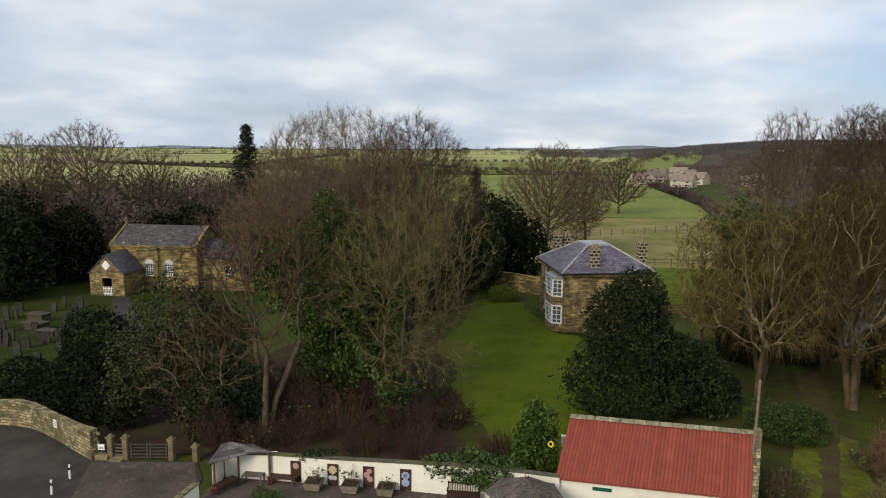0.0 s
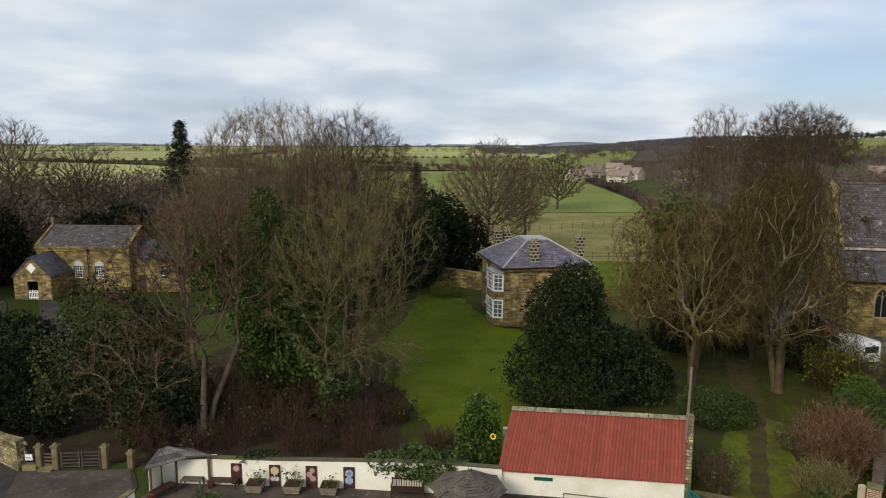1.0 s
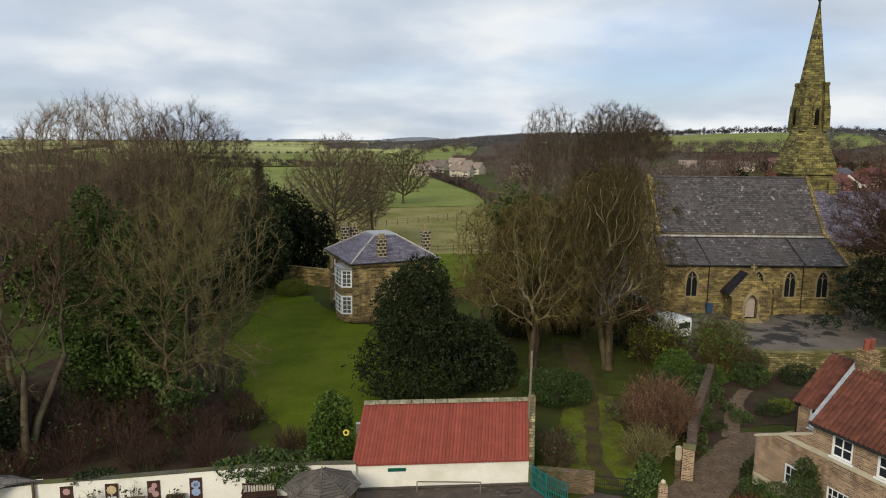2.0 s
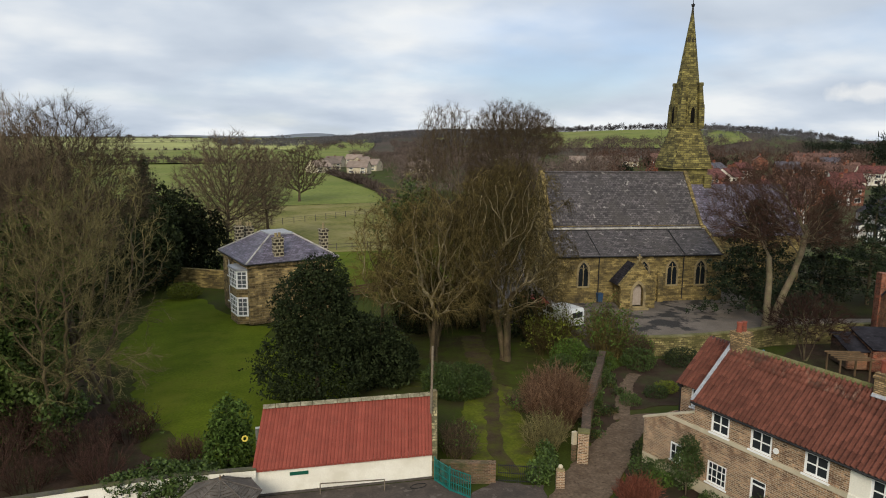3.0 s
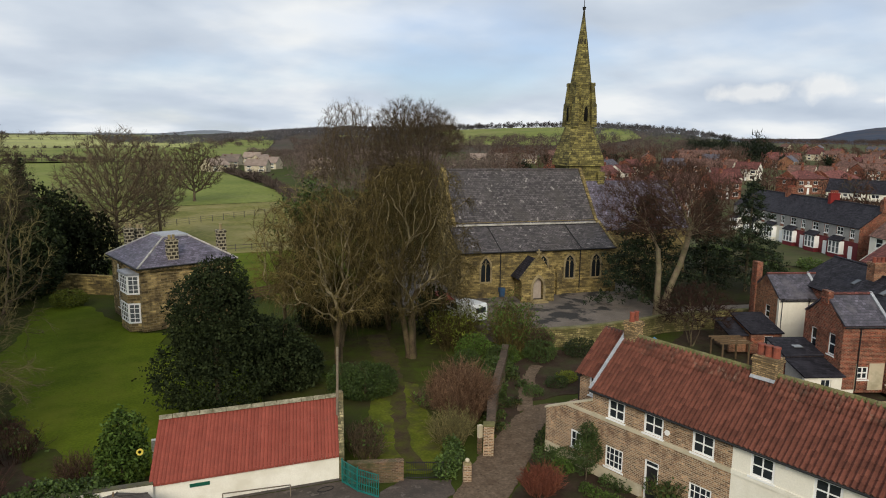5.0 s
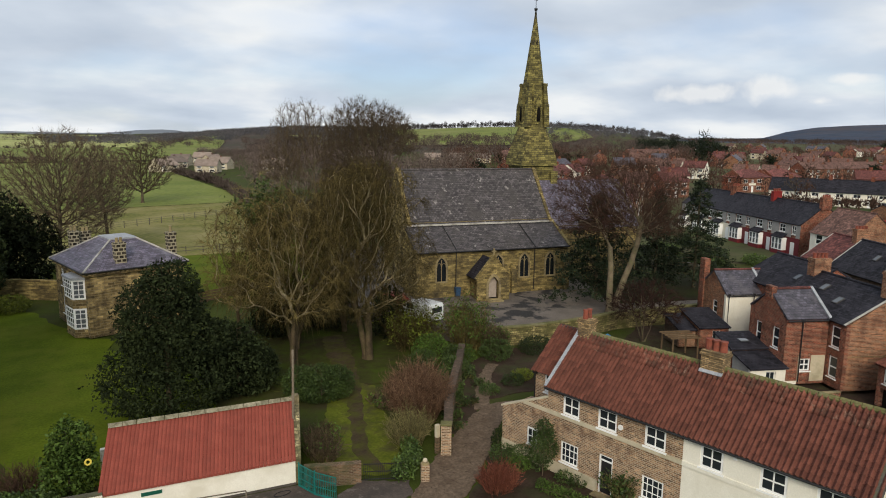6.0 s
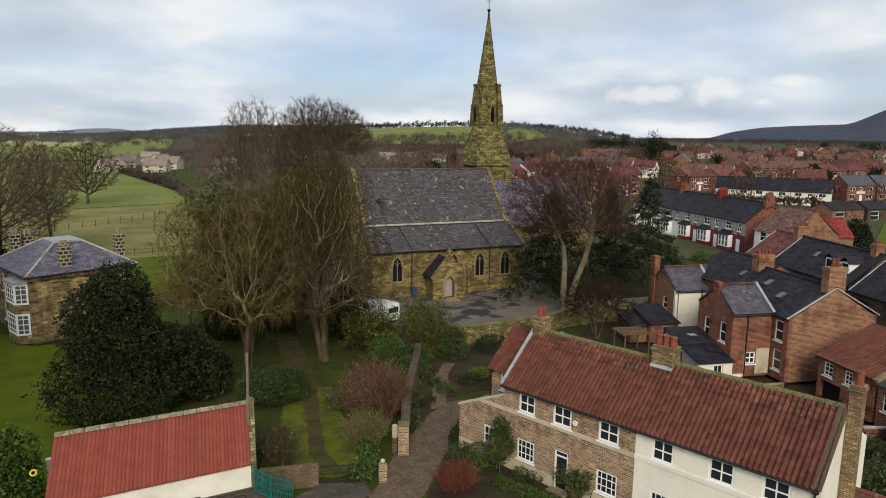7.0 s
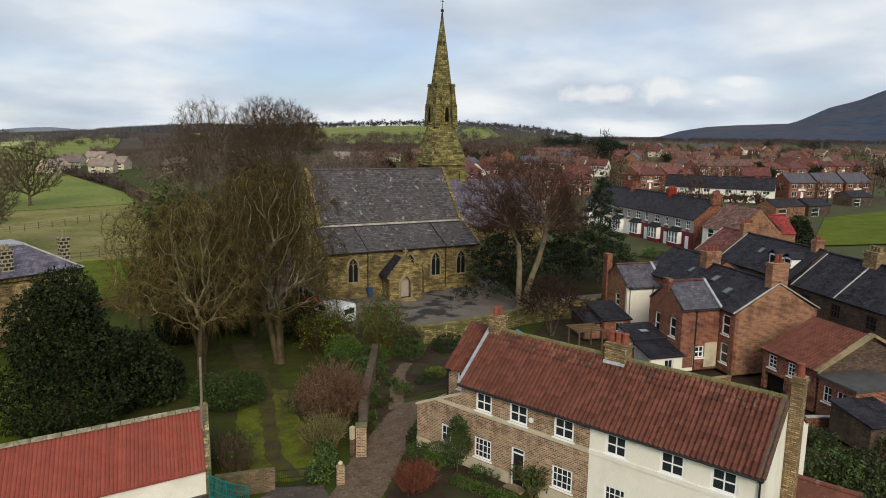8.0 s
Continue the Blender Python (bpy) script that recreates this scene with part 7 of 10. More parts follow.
FAR = [far_house("far brick house with a red tiled roof", "red_tile", "red_brick"), far_house("far brick house with a brown roof", "brown_tile", "buff_red"), far_house("far dark-roofed brick house", "slate", "buff_red"),
       far_house("far pale house with a red roof", "red_tile", "cream_render"), far_house("far red brick house with a brown tiled roof", "brown_tile", "red_brick"), far_house("far pale house with a brown tiled roof", "brown_tile", "cream_render"), far_house("far pale bungalow with a faded brown roof", "pale_tile", "cream_render", e=3.2, r=5.8, stack="brown_tile")]
HIPPED = estate_house("red brick house with a red hipped roof", "red_tile", "red_brick", True, 12.4, 9.0)
LONG = estate_house("brick terraced house with a brown tiled roof", "brown_tile", "red_brick", False, 11.6, 8.0)
SLATE_WHITE = estate_house("white rendered terraced house with a slate roof", "dark_slate", "white_render", False, 9.8, 7.5, "red_brick", 4.0, 7.0)


def estate():
    rng = random.Random(5)
    used = set()

    def stand(tmpl, x, y, a):
        m = pose(x, y, float(terrain(x, y)), 0, 0, a)
        if tmpl.name in used:
            copy_thing(tmpl, m)
        else:
            tmpl.matrix_basis = m
            used.add(tmpl.name)

    def street(x0, y0, x1, y1, kinds, jog=0.0):
        """Houses side by side from one point to the other, their fronts to the right of that line."""
        n, a = len(kinds), math.degrees(math.atan2(y1 - y0, x1 - x0))
        for i, k in enumerate(kinds):
            f = i / n
            stand(k, x0 + (x1 - x0) * f + rng.uniform(-jog, jog), y0 + (y1 - y0) * f + rng.uniform(-jog, jog), a + rng.uniform(-jog, jog))

    K, SW = KINDS, SLATE_WHITE
    street(194, 98, 203, 69.5, (SW, SW, SW))
    street(225, 73, 252, 57, (K[3], K[3], K[3]))
    street(312, 110, 338, 101, (HIPPED, HIPPED))
    street(361, 105, 400, 91, (HIPPED, HIPPED, HIPPED))
    street(307, 140, 353, 126, (LONG, LONG, LONG, LONG))
    street(258, 146, 264, 126, (K[4], K[4]))
    street(219, 120, 246, 112, (HIPPED, HIPPED))
    street(388, 229, 421, 228, (K[0], K[0], K[1]))
    street(264, 184, 270, 164, (K[4], K[2]))
    street(414, 313, 463, 302, (LONG, LONG, LONG, LONG))
    street(390, 189, 412, 184, (K[1], K[0]))
    street(690, 275, 740, 270, (K[0], K[4], K[1], K[0]))
    street(252, 98, 262, 82, (K[0],))
    street(-345, 560, -285, 588, (FAR[6], FAR[6], FAR[6], FAR[6]))
    street(205, 141, 214, 134, (K[2],))
    street(128, 112, 158, 122, (K[0], K[1], K[0]), 1)
    street(120, 92, 138, 100, (K[0], K[1]), 1)
    street(160, 160, 205, 172, (K[0], K[1], K[0], K[2]), 1)
    street(190, 200, 250, 208, (K[0], K[1], K[0], K[3], K[0]), 2)
    street(166, 126, 190, 118, (K[1], K[0]), 1)
    for x0, y0, x1, y1, n in ((205, 400, 240, 370, 3), (250, 340, 300, 300, 4), (88, 309, 96, 312, 1), (101, 304, 112, 296, 1), (99, 336, 109, 342, 1), (115, 325, 124, 316, 1), (108, 368, 118, 360, 1), (124, 352, 134, 358, 1), (128, 390, 140, 380, 1), (122, 286, 132, 280, 1), (140, 300, 150, 310, 1)):
        street(x0, y0, x1, y1, [FAR[rng.choice((6, 6, 6, 5))] for _ in range(n)], 2)
    # the far streets, one behind the other
    for r0 in (285, 350, 420, 500, 600, 720, 880):
        az = 41 + rng.uniform(0, 5)
        while az < 82:
            n = rng.choice((1, 2, 2, 3))
            span = math.degrees(n * 13.0 / r0)
            r = r0 + rng.uniform(-16, 16)
            tilt = rng.uniform(-25, 40)
            p = (r * math.sin(radians(az)), r * math.cos(radians(az)))
            clear = all(abs(p[0] - q[0]) + abs(p[1] - q[1]) > 34 for q in ((330, 133), (325, 106), (380, 98), (405, 228), (439, 307), (401, 187), (255, 90), (262, 136), (268, 172), (239, 65), (232, 116), (715, 272)))
            if clear and not (az > 74 and r < 300) and not (az < 57 and r > 480):
                d = radians(90 - az - 90 + tilt - 20)
                for k in range(n):
                    stand(FAR[rng.choice((0, 0, 1, 1, 2, 3, 4, 4, 5, 5))], p[0] + math.cos(d) * k * 12.6, p[1] + math.sin(d) * k * 12.6, math.degrees(d) + rng.uniform(-6, 6) + rng.choice((0, 0, 0, 90)))
            az += span * rng.uniform(1.5, 2.6)


estate()
for x, y, w_, mt in ((168.0, 57.0, 9.0, "brown"), (177.5, 52.8, 7.0, "dark"), (214, 53, 8.0, "dark")):
    gr = thing("garage_block", "low brick garage block with a slate roof", "garage", pose(x, y, 0, 0, 0, -25), "garage blocks")
    gable_house(gr, w_, 6.0, 2.6, 4.0, "dark_brick" if mt == "dark" else "buff_red", "dark_slate", {"front": [(1.0, 3.4, 0.02, 2.1, WN)]}, over=0.25, verge=0.1)
gh = thing("gabled_house", "pale brick gabled house with a red roof and a white front", "house", pose(104.7, 46.1, 0, 0, 0, 240.3))
gable_house(gh, 7.5, 8.2, 4.8, 8.2, "buff_red", "brown_tile", {"front": [(1.2, 2.6, 3.2, 4.6, WN), (4.6, 6.0, 3.2, 4.6, WN), (1.2, 2.6, 0.8, 2.2, WN)], "right": [(6.0, 6.7, 2.4, 4.0, WN)]}, side_mat={"front": "white_render"})
gx = thing("gabled_annexe", "brick annexe with a bright red tiled roof", "house", pose(107.6, 37.6, 0, 0, 0, -29.7))
gable_house(gx, 5.5, 5.0, 4.2, 6.6, "buff_red", "bright_tile", {"front": [(1.4, 2.2, 2.0, 3.8, WN)]}, verge=0.05)


# ---- the old chapel on the other side ----
def chapel():
    ob = thing("chapel", "small old sandstone chapel with a slate roof and a gabled porch", "church", pose(-41.85, 86.2, 0, 0, 0, -7.9))
    W, D, e, r = 11.5, 7.0, 5.6, 7.6
    RW = {"nx": 4, "ny": 5, "depth": 0.15, "frame_w": 0.08, "bar": 0.04, "sill": False}
    gable_house(ob, W, D, e, r, "church_stone", "church_slate", {"front": [(4.55, 5.75, 1.75, 3.3, RW), (7.15, 8.35, 1.75, 3.3, RW)]}, over=0.15, verge=-0.3, thick=0.4)
    part("parapet", boxes((-0.1, W + 0.1, -0.12, -0.004, e - 0.55, e - 0.05), (-0.1, W + 0.1, -0.2, -0.125, e - 0.2, e + 0.05)), "church_stone", ob, "stone cornice")
    for x in (5.15, 7.75):
        a, b = [(px, pz) for px, pz in arch_points(1.2, 2.4, 3.3, 3.92)], arch_points(1.6, 2.4, 3.3, 4.15)
        part("arch", band(bmesh.new(), a, b, -0.05, 0.02), "ashlar", ob, m=Matrix.Translation((x, 0, 0)))
        bm = bmesh.new()
        f = bm.faces.new([bm.verts.new((px, 0, pz)) for px, pz in arch_points(1.2, 3.3, 3.32, 3.9)])
        bmesh.ops.solidify(bm, geom=[f], thickness=0.015)
        part("fanlight", bm, "white_paint", ob, "", Matrix.Translation((x, -0.02, 0)))
    for x in (-0.1, W - 0.3):
        for s in (0, 1):
            bm = bmesh.new()
            ya = -0.15 if s == 0 else D + 0.15
            slab(bm, [(x, ya, e + 0.15), (x + 0.4, ya, e + 0.15), (x + 0.4, D / 2, r + 0.35), (x, D / 2, r + 0.2)], 0.14)
            part("coping", bm, "church_stone", ob)
    part("cross", boxes((0.05, 0.2, D / 2 - 0.08, D / 2 + 0.08, r + 0.3, r + 1.1), (0.05, 0.2, D / 2 - 0.3, D / 2 - 0.085, r + 0.7, r + 0.85), (0.05, 0.2, D / 2 + 0.085, D / 2 + 0.3, r + 0.7, r + 0.85)), "ashlar", ob)
    downpipe(ob, 6.45, -0.2, 0.2, e - 0.4, 0.06)
    # porch, gable to the front
    px0, px1, pd = -0.1, 4.35, 4.3
    pc = (px0 + px1) / 2
    bm = wall(px1 - px0, 2.85, [(1.6, 2.85, 0, 2.2)], 0.35, ((px1 - px0) / 2, 5.0))
    part("porch_front", bm, "stone", ob, "orange-brown stone porch gable", Matrix.Translation((px0, -pd, 0)))
    for x_ in (px0, px1 - 0.35):
        part("wall", boxes((x_, x_ + 0.35, -pd + 0.354, -0.13, 0, 2.85)), "church_stone", ob)
    for s in (-1, 1):
        bm = bmesh.new()
        slab(bm, [(pc + s * 2.4, -pd - 0.1, 2.75), (pc + s * 2.4, -0.13, 2.75), (pc, -0.13, 5.15), (pc, -pd - 0.1, 5.15)], 0.14)
        part("roof", bm, "slate", ob, "dark slate porch roof")
    part("gate", boxes(*[(px0 + 1.63 + i * 0.2, px0 + 1.71 + i * 0.2, -pd + 0.1, -pd + 0.14, 0.05, 1.15) for i in range(6)], (px0 + 1.61, px0 + 2.84, -pd + 0.06, -pd + 0.095, 0.25, 0.35), (px0 + 1.61, px0 + 2.84, -pd + 0.06, -pd + 0.095, 0.85, 0.95)), "white_paint", ob, "white slatted porch gate")
    bm = bmesh.new()
    prism(bm, [(pc - 0.55, -pd - 0.05, 3.75), (pc, -pd - 0.05, 4.35), (pc + 0.55, -pd - 0.05, 3.75), (pc, -pd - 0.05, 3.15)], (0, 0.045, 0))
    part("plaque", bm, "white_paint", ob, "white diamond-shaped plaque")
    # black board across the porch, painting its inner darkness
    part("dark_panel", boxes((px0 + 1.3, px0 + 3.1, -pd + 1.6, -pd + 1.7, 0, 2.6)), "painted_dark", ob, "near-black panel for the dark inside the porch")
    # chancel
    ch = Matrix.Translation((W + 0.01, 0.8, 0))
    part("wall", wall(7.0, 4.2, [(3.2, 4.2, 1.6, 3.3), (0.6, 1.5, 0, 2.1)], 0.4), "church_stone", ob, m=ch)
    window_on(ob, 3.2, 4.2, 1.6, 3.3, ch, 3, 4, 0.15, sill=False)
    part("door", boxes((0.6, 1.5, 0.1, 0.16, 0, 2.1)), "dark_wood", ob, m=ch)
    bm = wall(5.4, 4.2, (), 0.4, (2.7, 6.0))
    part("wall", bm, "church_stone", ob, m=Matrix.Translation((W + 7.0, 0.8, 0)) @ pose(0, 0, 0, 0, 0, 90))
    for s in (0, 1):
        bm = bmesh.new()
        ya = 0.6 if s == 0 else 6.4
        slab(bm, [(W + 0.02, ya, 4.2), (W + 7.2, ya, 4.2), (W + 7.2, 3.5, 6.2), (W + 0.02, 3.5, 6.2)], 0.12)
        part("roof", bm, "slate", ob)


chapel()

# ---- yard things ----
def gazebo():
    ob = thing("gazebo", "eight-sided timber gazebo with a shingled roof", "gazebo", pose(4.0, 31.6, 0, 0, 0, 10))
    n, r = 8, 1.75
    P = [Vector((r * math.cos(2 * math.pi * (i + 0.5) / n), r * math.sin(2 * math.pi * (i + 0.5) / n), 0)) for i in range(n)]
    apex = Vector((0, 0, 2.35))
    for i in range(n):
        a, b = P[i], P[(i + 1) % n]
        bm = bmesh.new(); tube(bm, a * 0.93, a * 0.93 + Vector((0, 0, 1.6)), 0.06, n=6); part("post", bm, "brown_wood", ob)
        A, B = a * 1.08 + Vector((0, 0, 1.55)), b * 1.08 + Vector((0, 0, 1.55))
        rows = 11
        for k in range(rows):
            f0, f1 = k / rows, (k + 1) / rows
            bm = bmesh.new()
            q = [A.lerp(apex, f0), B.lerp(apex, f0), B.lerp(apex, f1), A.lerp(apex, f1)]
            if k == rows - 1:
                q = q[:3]
            slab(bm, [p + Vector((0, 0, 0.035 * (1 if j < 2 else 0))) for j, p in enumerate(q)], 0.025)
            part("shingle_course", bm, "weathered_wood", ob)
        bm = bmesh.new(); tube(bm, A + Vector((0, 0, 0.05)), apex + Vector((0, 0, 0.03)), 0.035, n=5); part("hip", bm, "weathered_wood", ob)
        if i not in (5,):
            bm = bmesh.new()
            tube(bm, a * 0.93 + Vector((0, 0, 0.85)), b * 0.93 + Vector((0, 0, 0.85)), 0.04, n=5)
            for s in range(1, 8):
                p = (a * 0.93).lerp(b * 0.93, s / 8)
                tube(bm, p + Vector((0, 0, 0.1)), p + Vector((0, 0, 0.85)), 0.025, n=4)
            part("rail", bm, "brown_wood", ob)
    bm = bmesh.new(); tube(bm, apex, apex + Vector((0, 0, 0.25)), 0.06, 0.02, 6); part("finial", bm, "brown_wood", ob)


gazebo()

# ---- trees and shrubs ----
# the garden group between the chapel and the lawn
bare_tree("sycamore", "tall many-stemmed bare tree rising behind the yard wall", -11.3, 42.0, 0, 15.5, 5.6, 11, z0=0.36, trunks=3, fork=0.42, crooked=0.08, thick=0.023, spread=0.26, twig="red_twig", crowns=[(0, 0, 10.2, 5.4, 4.6, 5.0), (-1.2, 0, 6.4, 3.6, 3.0, 2.6)])
bare_tree("sycamore", "broad bare tree with a rounded crown and ivy-clad stems", -8.2, 54.0, 0, 21.0, 8.2, 12, z0=0.22, trunks=4, fork=0.42, crooked=0.05, lift=0.08, density=4.5, step=0.42, most=6000, spread=0.18, twig="crown_twig", ivy=0.8, ivy_to=0.58, ivy_leaf="green_ivy", crowns=[(0.2, 0, 13.9, 7.2, 6.6, 7.2), (-4.4, 0, 11.6, 4.4, 4.4, 4.8), (4.6, 0, 11.8, 4.2, 4.2, 4.6), (0.6, 0, 8.6, 5.6, 4.6, 4.0)], twigs=3, twig_len=0.85, spray=5, twig_r=0.0125, shell=0.34, ease=2, fan=0.5)
bare_tree("ash", "bare tree with pale twisting branches over the lawn", -3.2, 43.6, 0, 15.2, 5.6, 13, trunks=2, fork=0.25, bark="lime_bark", twig="olive_twig", ivy=0.35, ivy_to=0.25, ivy_leaf="ivy_leaf", crowns=[(0, 0, 9.6, 4.6, 4.4, 5.6), (1.7, -0.4, 4.8, 4.4, 3.6, 2.6)], hang=0.1, crooked=0.20, twigs=5, spray=2, twig_r=0.014, power=2.15, ease=2)
bare_tree("ash", "bare olive-twigged garden tree", -0.6, 50.5, 0, 17.0, 5.2, 14, trunks=2, fork=0.28, bark="bark", twig="olive_twig", crowns=[(-0.3, 0, 11.0, 4.8, 4.6, 6.0), (0.3, 0, 6.0, 4.2, 3.8, 3.0)])
bare_tree("sycamore", "tall bare tree with a domed reddish crown", -2.6, 58.0, 0, 20.4, 6.4, 15, trunks=2, fork=0.42, lift=0.08, crooked=0.05, density=4.0, step=0.44, most=5600, twig="crown_twig", crowns=[(0, 0, 14.0, 6.4, 5.6, 6.4)], twigs=3, twig_len=0.85, spray=5, twig_r=0.0125, shell=0.34, ease=2, fan=0.5)
bare_tree("ash", "slim bare tree wrapped in ivy", -6.4, 47.6, 0, 13.5, 3.4, 16, z0=0.3, trunks=2, fork=0.45, ivy=0.95, ivy_to=0.95, ivy_n=60, density=0.8, ivy_leaf="green_ivy")
bare_tree("ash", "short tree smothered in green ivy", -4.2, 46.6, 0, 7.6, 2.0, 19, z0=0.3, trunks=2, fork=0.5, ivy=0.8, ivy_to=1.0, ivy_n=55, density=0.8, ivy_leaf="ivy_leaf")
bare_tree("thorn", "low bare thorn with long grey limbs", -14.8, 43.2, 0, 7.6, 4.6, 18, z0=0.2, trunks=3, fork=0.3, bark="pale_bark", twig="twig", crooked=0.34, step=0.4, density=0.7, twigs=3)
leafy("holly", "dense dark holly by the churchyard gate", "tree", -23.8, 45.3, 0, [(0, 0, 2.4, 3.0, 2.2, 2.5), (0.6, 0, 4.9, 2.5, 2.0, 2.6), (1.7, -1.6, 1.3, 1.6, 1.1, 1.5), (3.2, -2.6, 1.0, 1.2, 0.9, 1.2), (-2.2, 0.3, 1.3, 1.4, 1.2, 1.4)], 33, per_m2=60, size=0.105, rough=0.3)
leafy("holly", "big spreading olive-green holly over the gateway", "tree", -17.4, 43.8, 0, [(0, 0.5, 3.2, 3.2, 2.5, 2.6), (0.2, 0.8, 6.6, 3.0, 2.4, 3.1), (2.7, -0.6, 2.6, 2.2, 1.9, 2.6), (-1.6, -0.5, 4.6, 2.2, 2.0, 2.2), (2.6, 0.8, 5.5, 2.4, 2.2, 2.4), (2.8, -2.6, 1.4, 1.7, 1.1, 1.6), (-2.6, -1.0, 2.6, 1.6, 1.3, 1.6)], 34, leaf="olive_leaf", per_m2=48, size=0.105, rough=0.36)
leafy("ivy_thicket", "tall column of green ivy climbing bare stems", "tree", -7.4, 46.6, 0, [(-1.2, 0, 2.6, 1.7, 1.6, 2.6), (0.8, 0.2, 3.2, 2.0, 1.7, 3.0), (-0.6, 0.4, 6.4, 1.9, 1.6, 2.6), (1.2, 0.2, 7.2, 1.6, 1.5, 2.8), (2.4, -0.6, 3.4, 1.3, 1.3, 2.4), (-0.9, 0.2, 10.2, 1.5, 1.4, 2.6), (0.7, 0.3, 11.0, 1.2, 1.2, 2.4), (-0.5, 0.3, 13.2, 1.0, 1.0, 1.9)], 38, leaf="green_ivy", per_m2=64, size=0.10, rough=0.42)
leafy("churchyard_hedge", "dark evergreen bush inside the curved wall", "hedge", -30.3, 48.4, 0, [(0, 0, 1.3, 2.4, 1.7, 1.6), (2.0, -0.6, 1.0, 1.5, 1.2, 1.3)], 37, rough=0.15)
leafy("holly", "dark holly crowding the gate pillar", "bush", -14.2, 41.4, 0, [(0, 0, 1.8, 2.0, 1.5, 2.0), (1.2, 0.8, 2.8, 1.7, 1.4, 2.2)], 35, rough=0.3)
# most stems take the twig colour darkened for shadow under the canopy
for i, (x, y, r, h) in enumerate(((-12.5, 45.4, 2.4, 4.2), (-9.0, 41.0, 2.2, 2.4), (-6.5, 42.5, 2.6, 3.0), (-2.0, 41.2, 2.2, 3.0), (0.6, 43.4, 1.6, 2.2), (-4.6, 39.4, 1.8, 1.9), (-9.6, 44.6, 2.6, 4.4), (-11.5, 39.6, 1.7, 1.8), (-1.2, 38.9, 1.8, 2.2), (-13.6, 40.2, 1.6, 2.8), (0.4, 47.5, 1.2, 1.2), (-5.0, 44.6, 2.4, 3.4))):
    brush("undergrowth", "tangled leafless undergrowth of brown stems", "shrub", x, y, 0, r, r, h, 60 + i, 60, ("deep_twig", "deep_twig", "dark_twig", "deep_twig")[i % 4], "undergrowth", leaves=30 if i % 3 == 1 else 0, leaf="ivy_leaf")
# the right-hand limes
LIME = {"bark": "lime_bark", "limb": "lime_limb", "twig": "lime_twig", "lift": 0.16, "hang": 0.9, "crooked": 0.40, "twigs": 5, "twig_len": 1.0, "flare": 0.0, "twig_r": 0.0165, "shell": 0.40, "ease": 1, "power": 2.02, "fan": 0.12, "density": 1.6}
bare_tree("lime", "bare tree with a tall bare stem and drooping mossy twigs", 22.2, 46.6, 0, 15.4, 5.6, 21, trunks=2, fork=0.36, spread=0.10, thick=0.022, crowns=[(0, 0, 11.2, 3.4, 3.4, 3.2), (-2.4, 0, 8.0, 3.4, 3.0, 2.8), (2.2, 0.3, 7.8, 3.0, 3.0, 3.0), (0.4, -1.5, 6.2, 2.8, 2.6, 1.8)], **LIME)
bare_tree("lime", "stout forked bare tree with drooping mossy twigs", 29.0, 46.9, 0, 16.6, 6.2, 22, trunks=3, fork=0.34, spread=0.16, thick=0.026, crowns=[(0.4, 0, 13.0, 3.8, 3.8, 3.8), (-2.6, 0, 9.4, 3.2, 3.2, 3.0), (2.6, -0.3, 8.8, 3.4, 3.2, 3.2), (-2.2, -1.5, 6.0, 2.8, 2.4, 2.0), (2.6, -1.2, 5.8, 2.4, 2.0, 1.8)], **LIME)
bare_tree("lime", "bare tree with moss-green drooping twigs", 25.0, 52.4, 0, 15.8, 5.4, 27, trunks=2, fork=0.4, crowns=[(0, 0, 10.6, 3.8, 3.6, 3.4), (-2.4, 0, 7.2, 3.2, 3.0, 3.0), (2.4, 0, 6.6, 3.2, 3.0, 3.0), (0, 0, 4.2, 3.4, 3.0, 1.8)], **LIME)
bare_tree("lime", "olive bare tree beside the stone house garden", 21.8, 56.4, 0, 13.0, 4.8, 40, trunks=2, fork=0.32, crowns=[(0, 0, 9.2, 3.0, 3.2, 3.6), (-0.6, 0, 5.6, 2.6, 2.8, 2.4), (1.6, 0, 5.4, 2.8, 3.0, 2.4)], **{**LIME, "hang": 0.35})
bare_tree("ash", "ivy-clad bare tree beside the meadow", 25.4, 59.8, 0, 15.5, 3.6, 28, z0=0.3, fork=0.75, ivy=0.8, ivy_to=1.05, ivy_n=40, twig="olive_twig")
bare_tree("lime", "bare tree close to the church", 35.6, 60.0, 0, 15.6, 4.6, 29, trunks=2, fork=0.4, crowns=[(-0.4, 0, 10.6, 4.2, 4.4, 5.0)], **LIME)
bare_tree("lime", "bare tree among the churchyard limes", 31.5, 55.0, 0, 15.5, 4.6, 39, trunks=2, fork=0.4, crowns=[(0, 0, 11.2, 4.0, 4.0, 4.4), (0, 0, 6.6, 4.2, 4.0, 3.0)], **LIME)
bare_tree("beech", "very tall bare tree with a broad domed crown", 49.8, 80.0, 0, 22.6, 6.6, 23, trunks=3, fork=0.42, crooked=0.05, lift=0.08, density=4.5, step=0.42, most=5600, twigs=3, twig_len=0.85, spray=5, twig_r=0.0165, shell=0.33, ease=2, fan=0.5, crowns=[(0, 0, 17.6, 6.6, 6.0, 5.0), (-2.0, 0, 12.5, 5.0, 4.6, 4.0)])
bare_tree("beech", "tall bare tree with an open crown", 41.6, 83.6, 0, 22.8, 4.4, 30, z0=0.45, trunks=3, fork=0.5, lift=0.25, density=2.4, twigs=5, ease=2, twig_len=0.8, spray=3, crowns=[(0, 0, 16.6, 4.2, 4.0, 6.0), (-2.6, 0, 13.2, 3.6, 3.4, 4.4)])
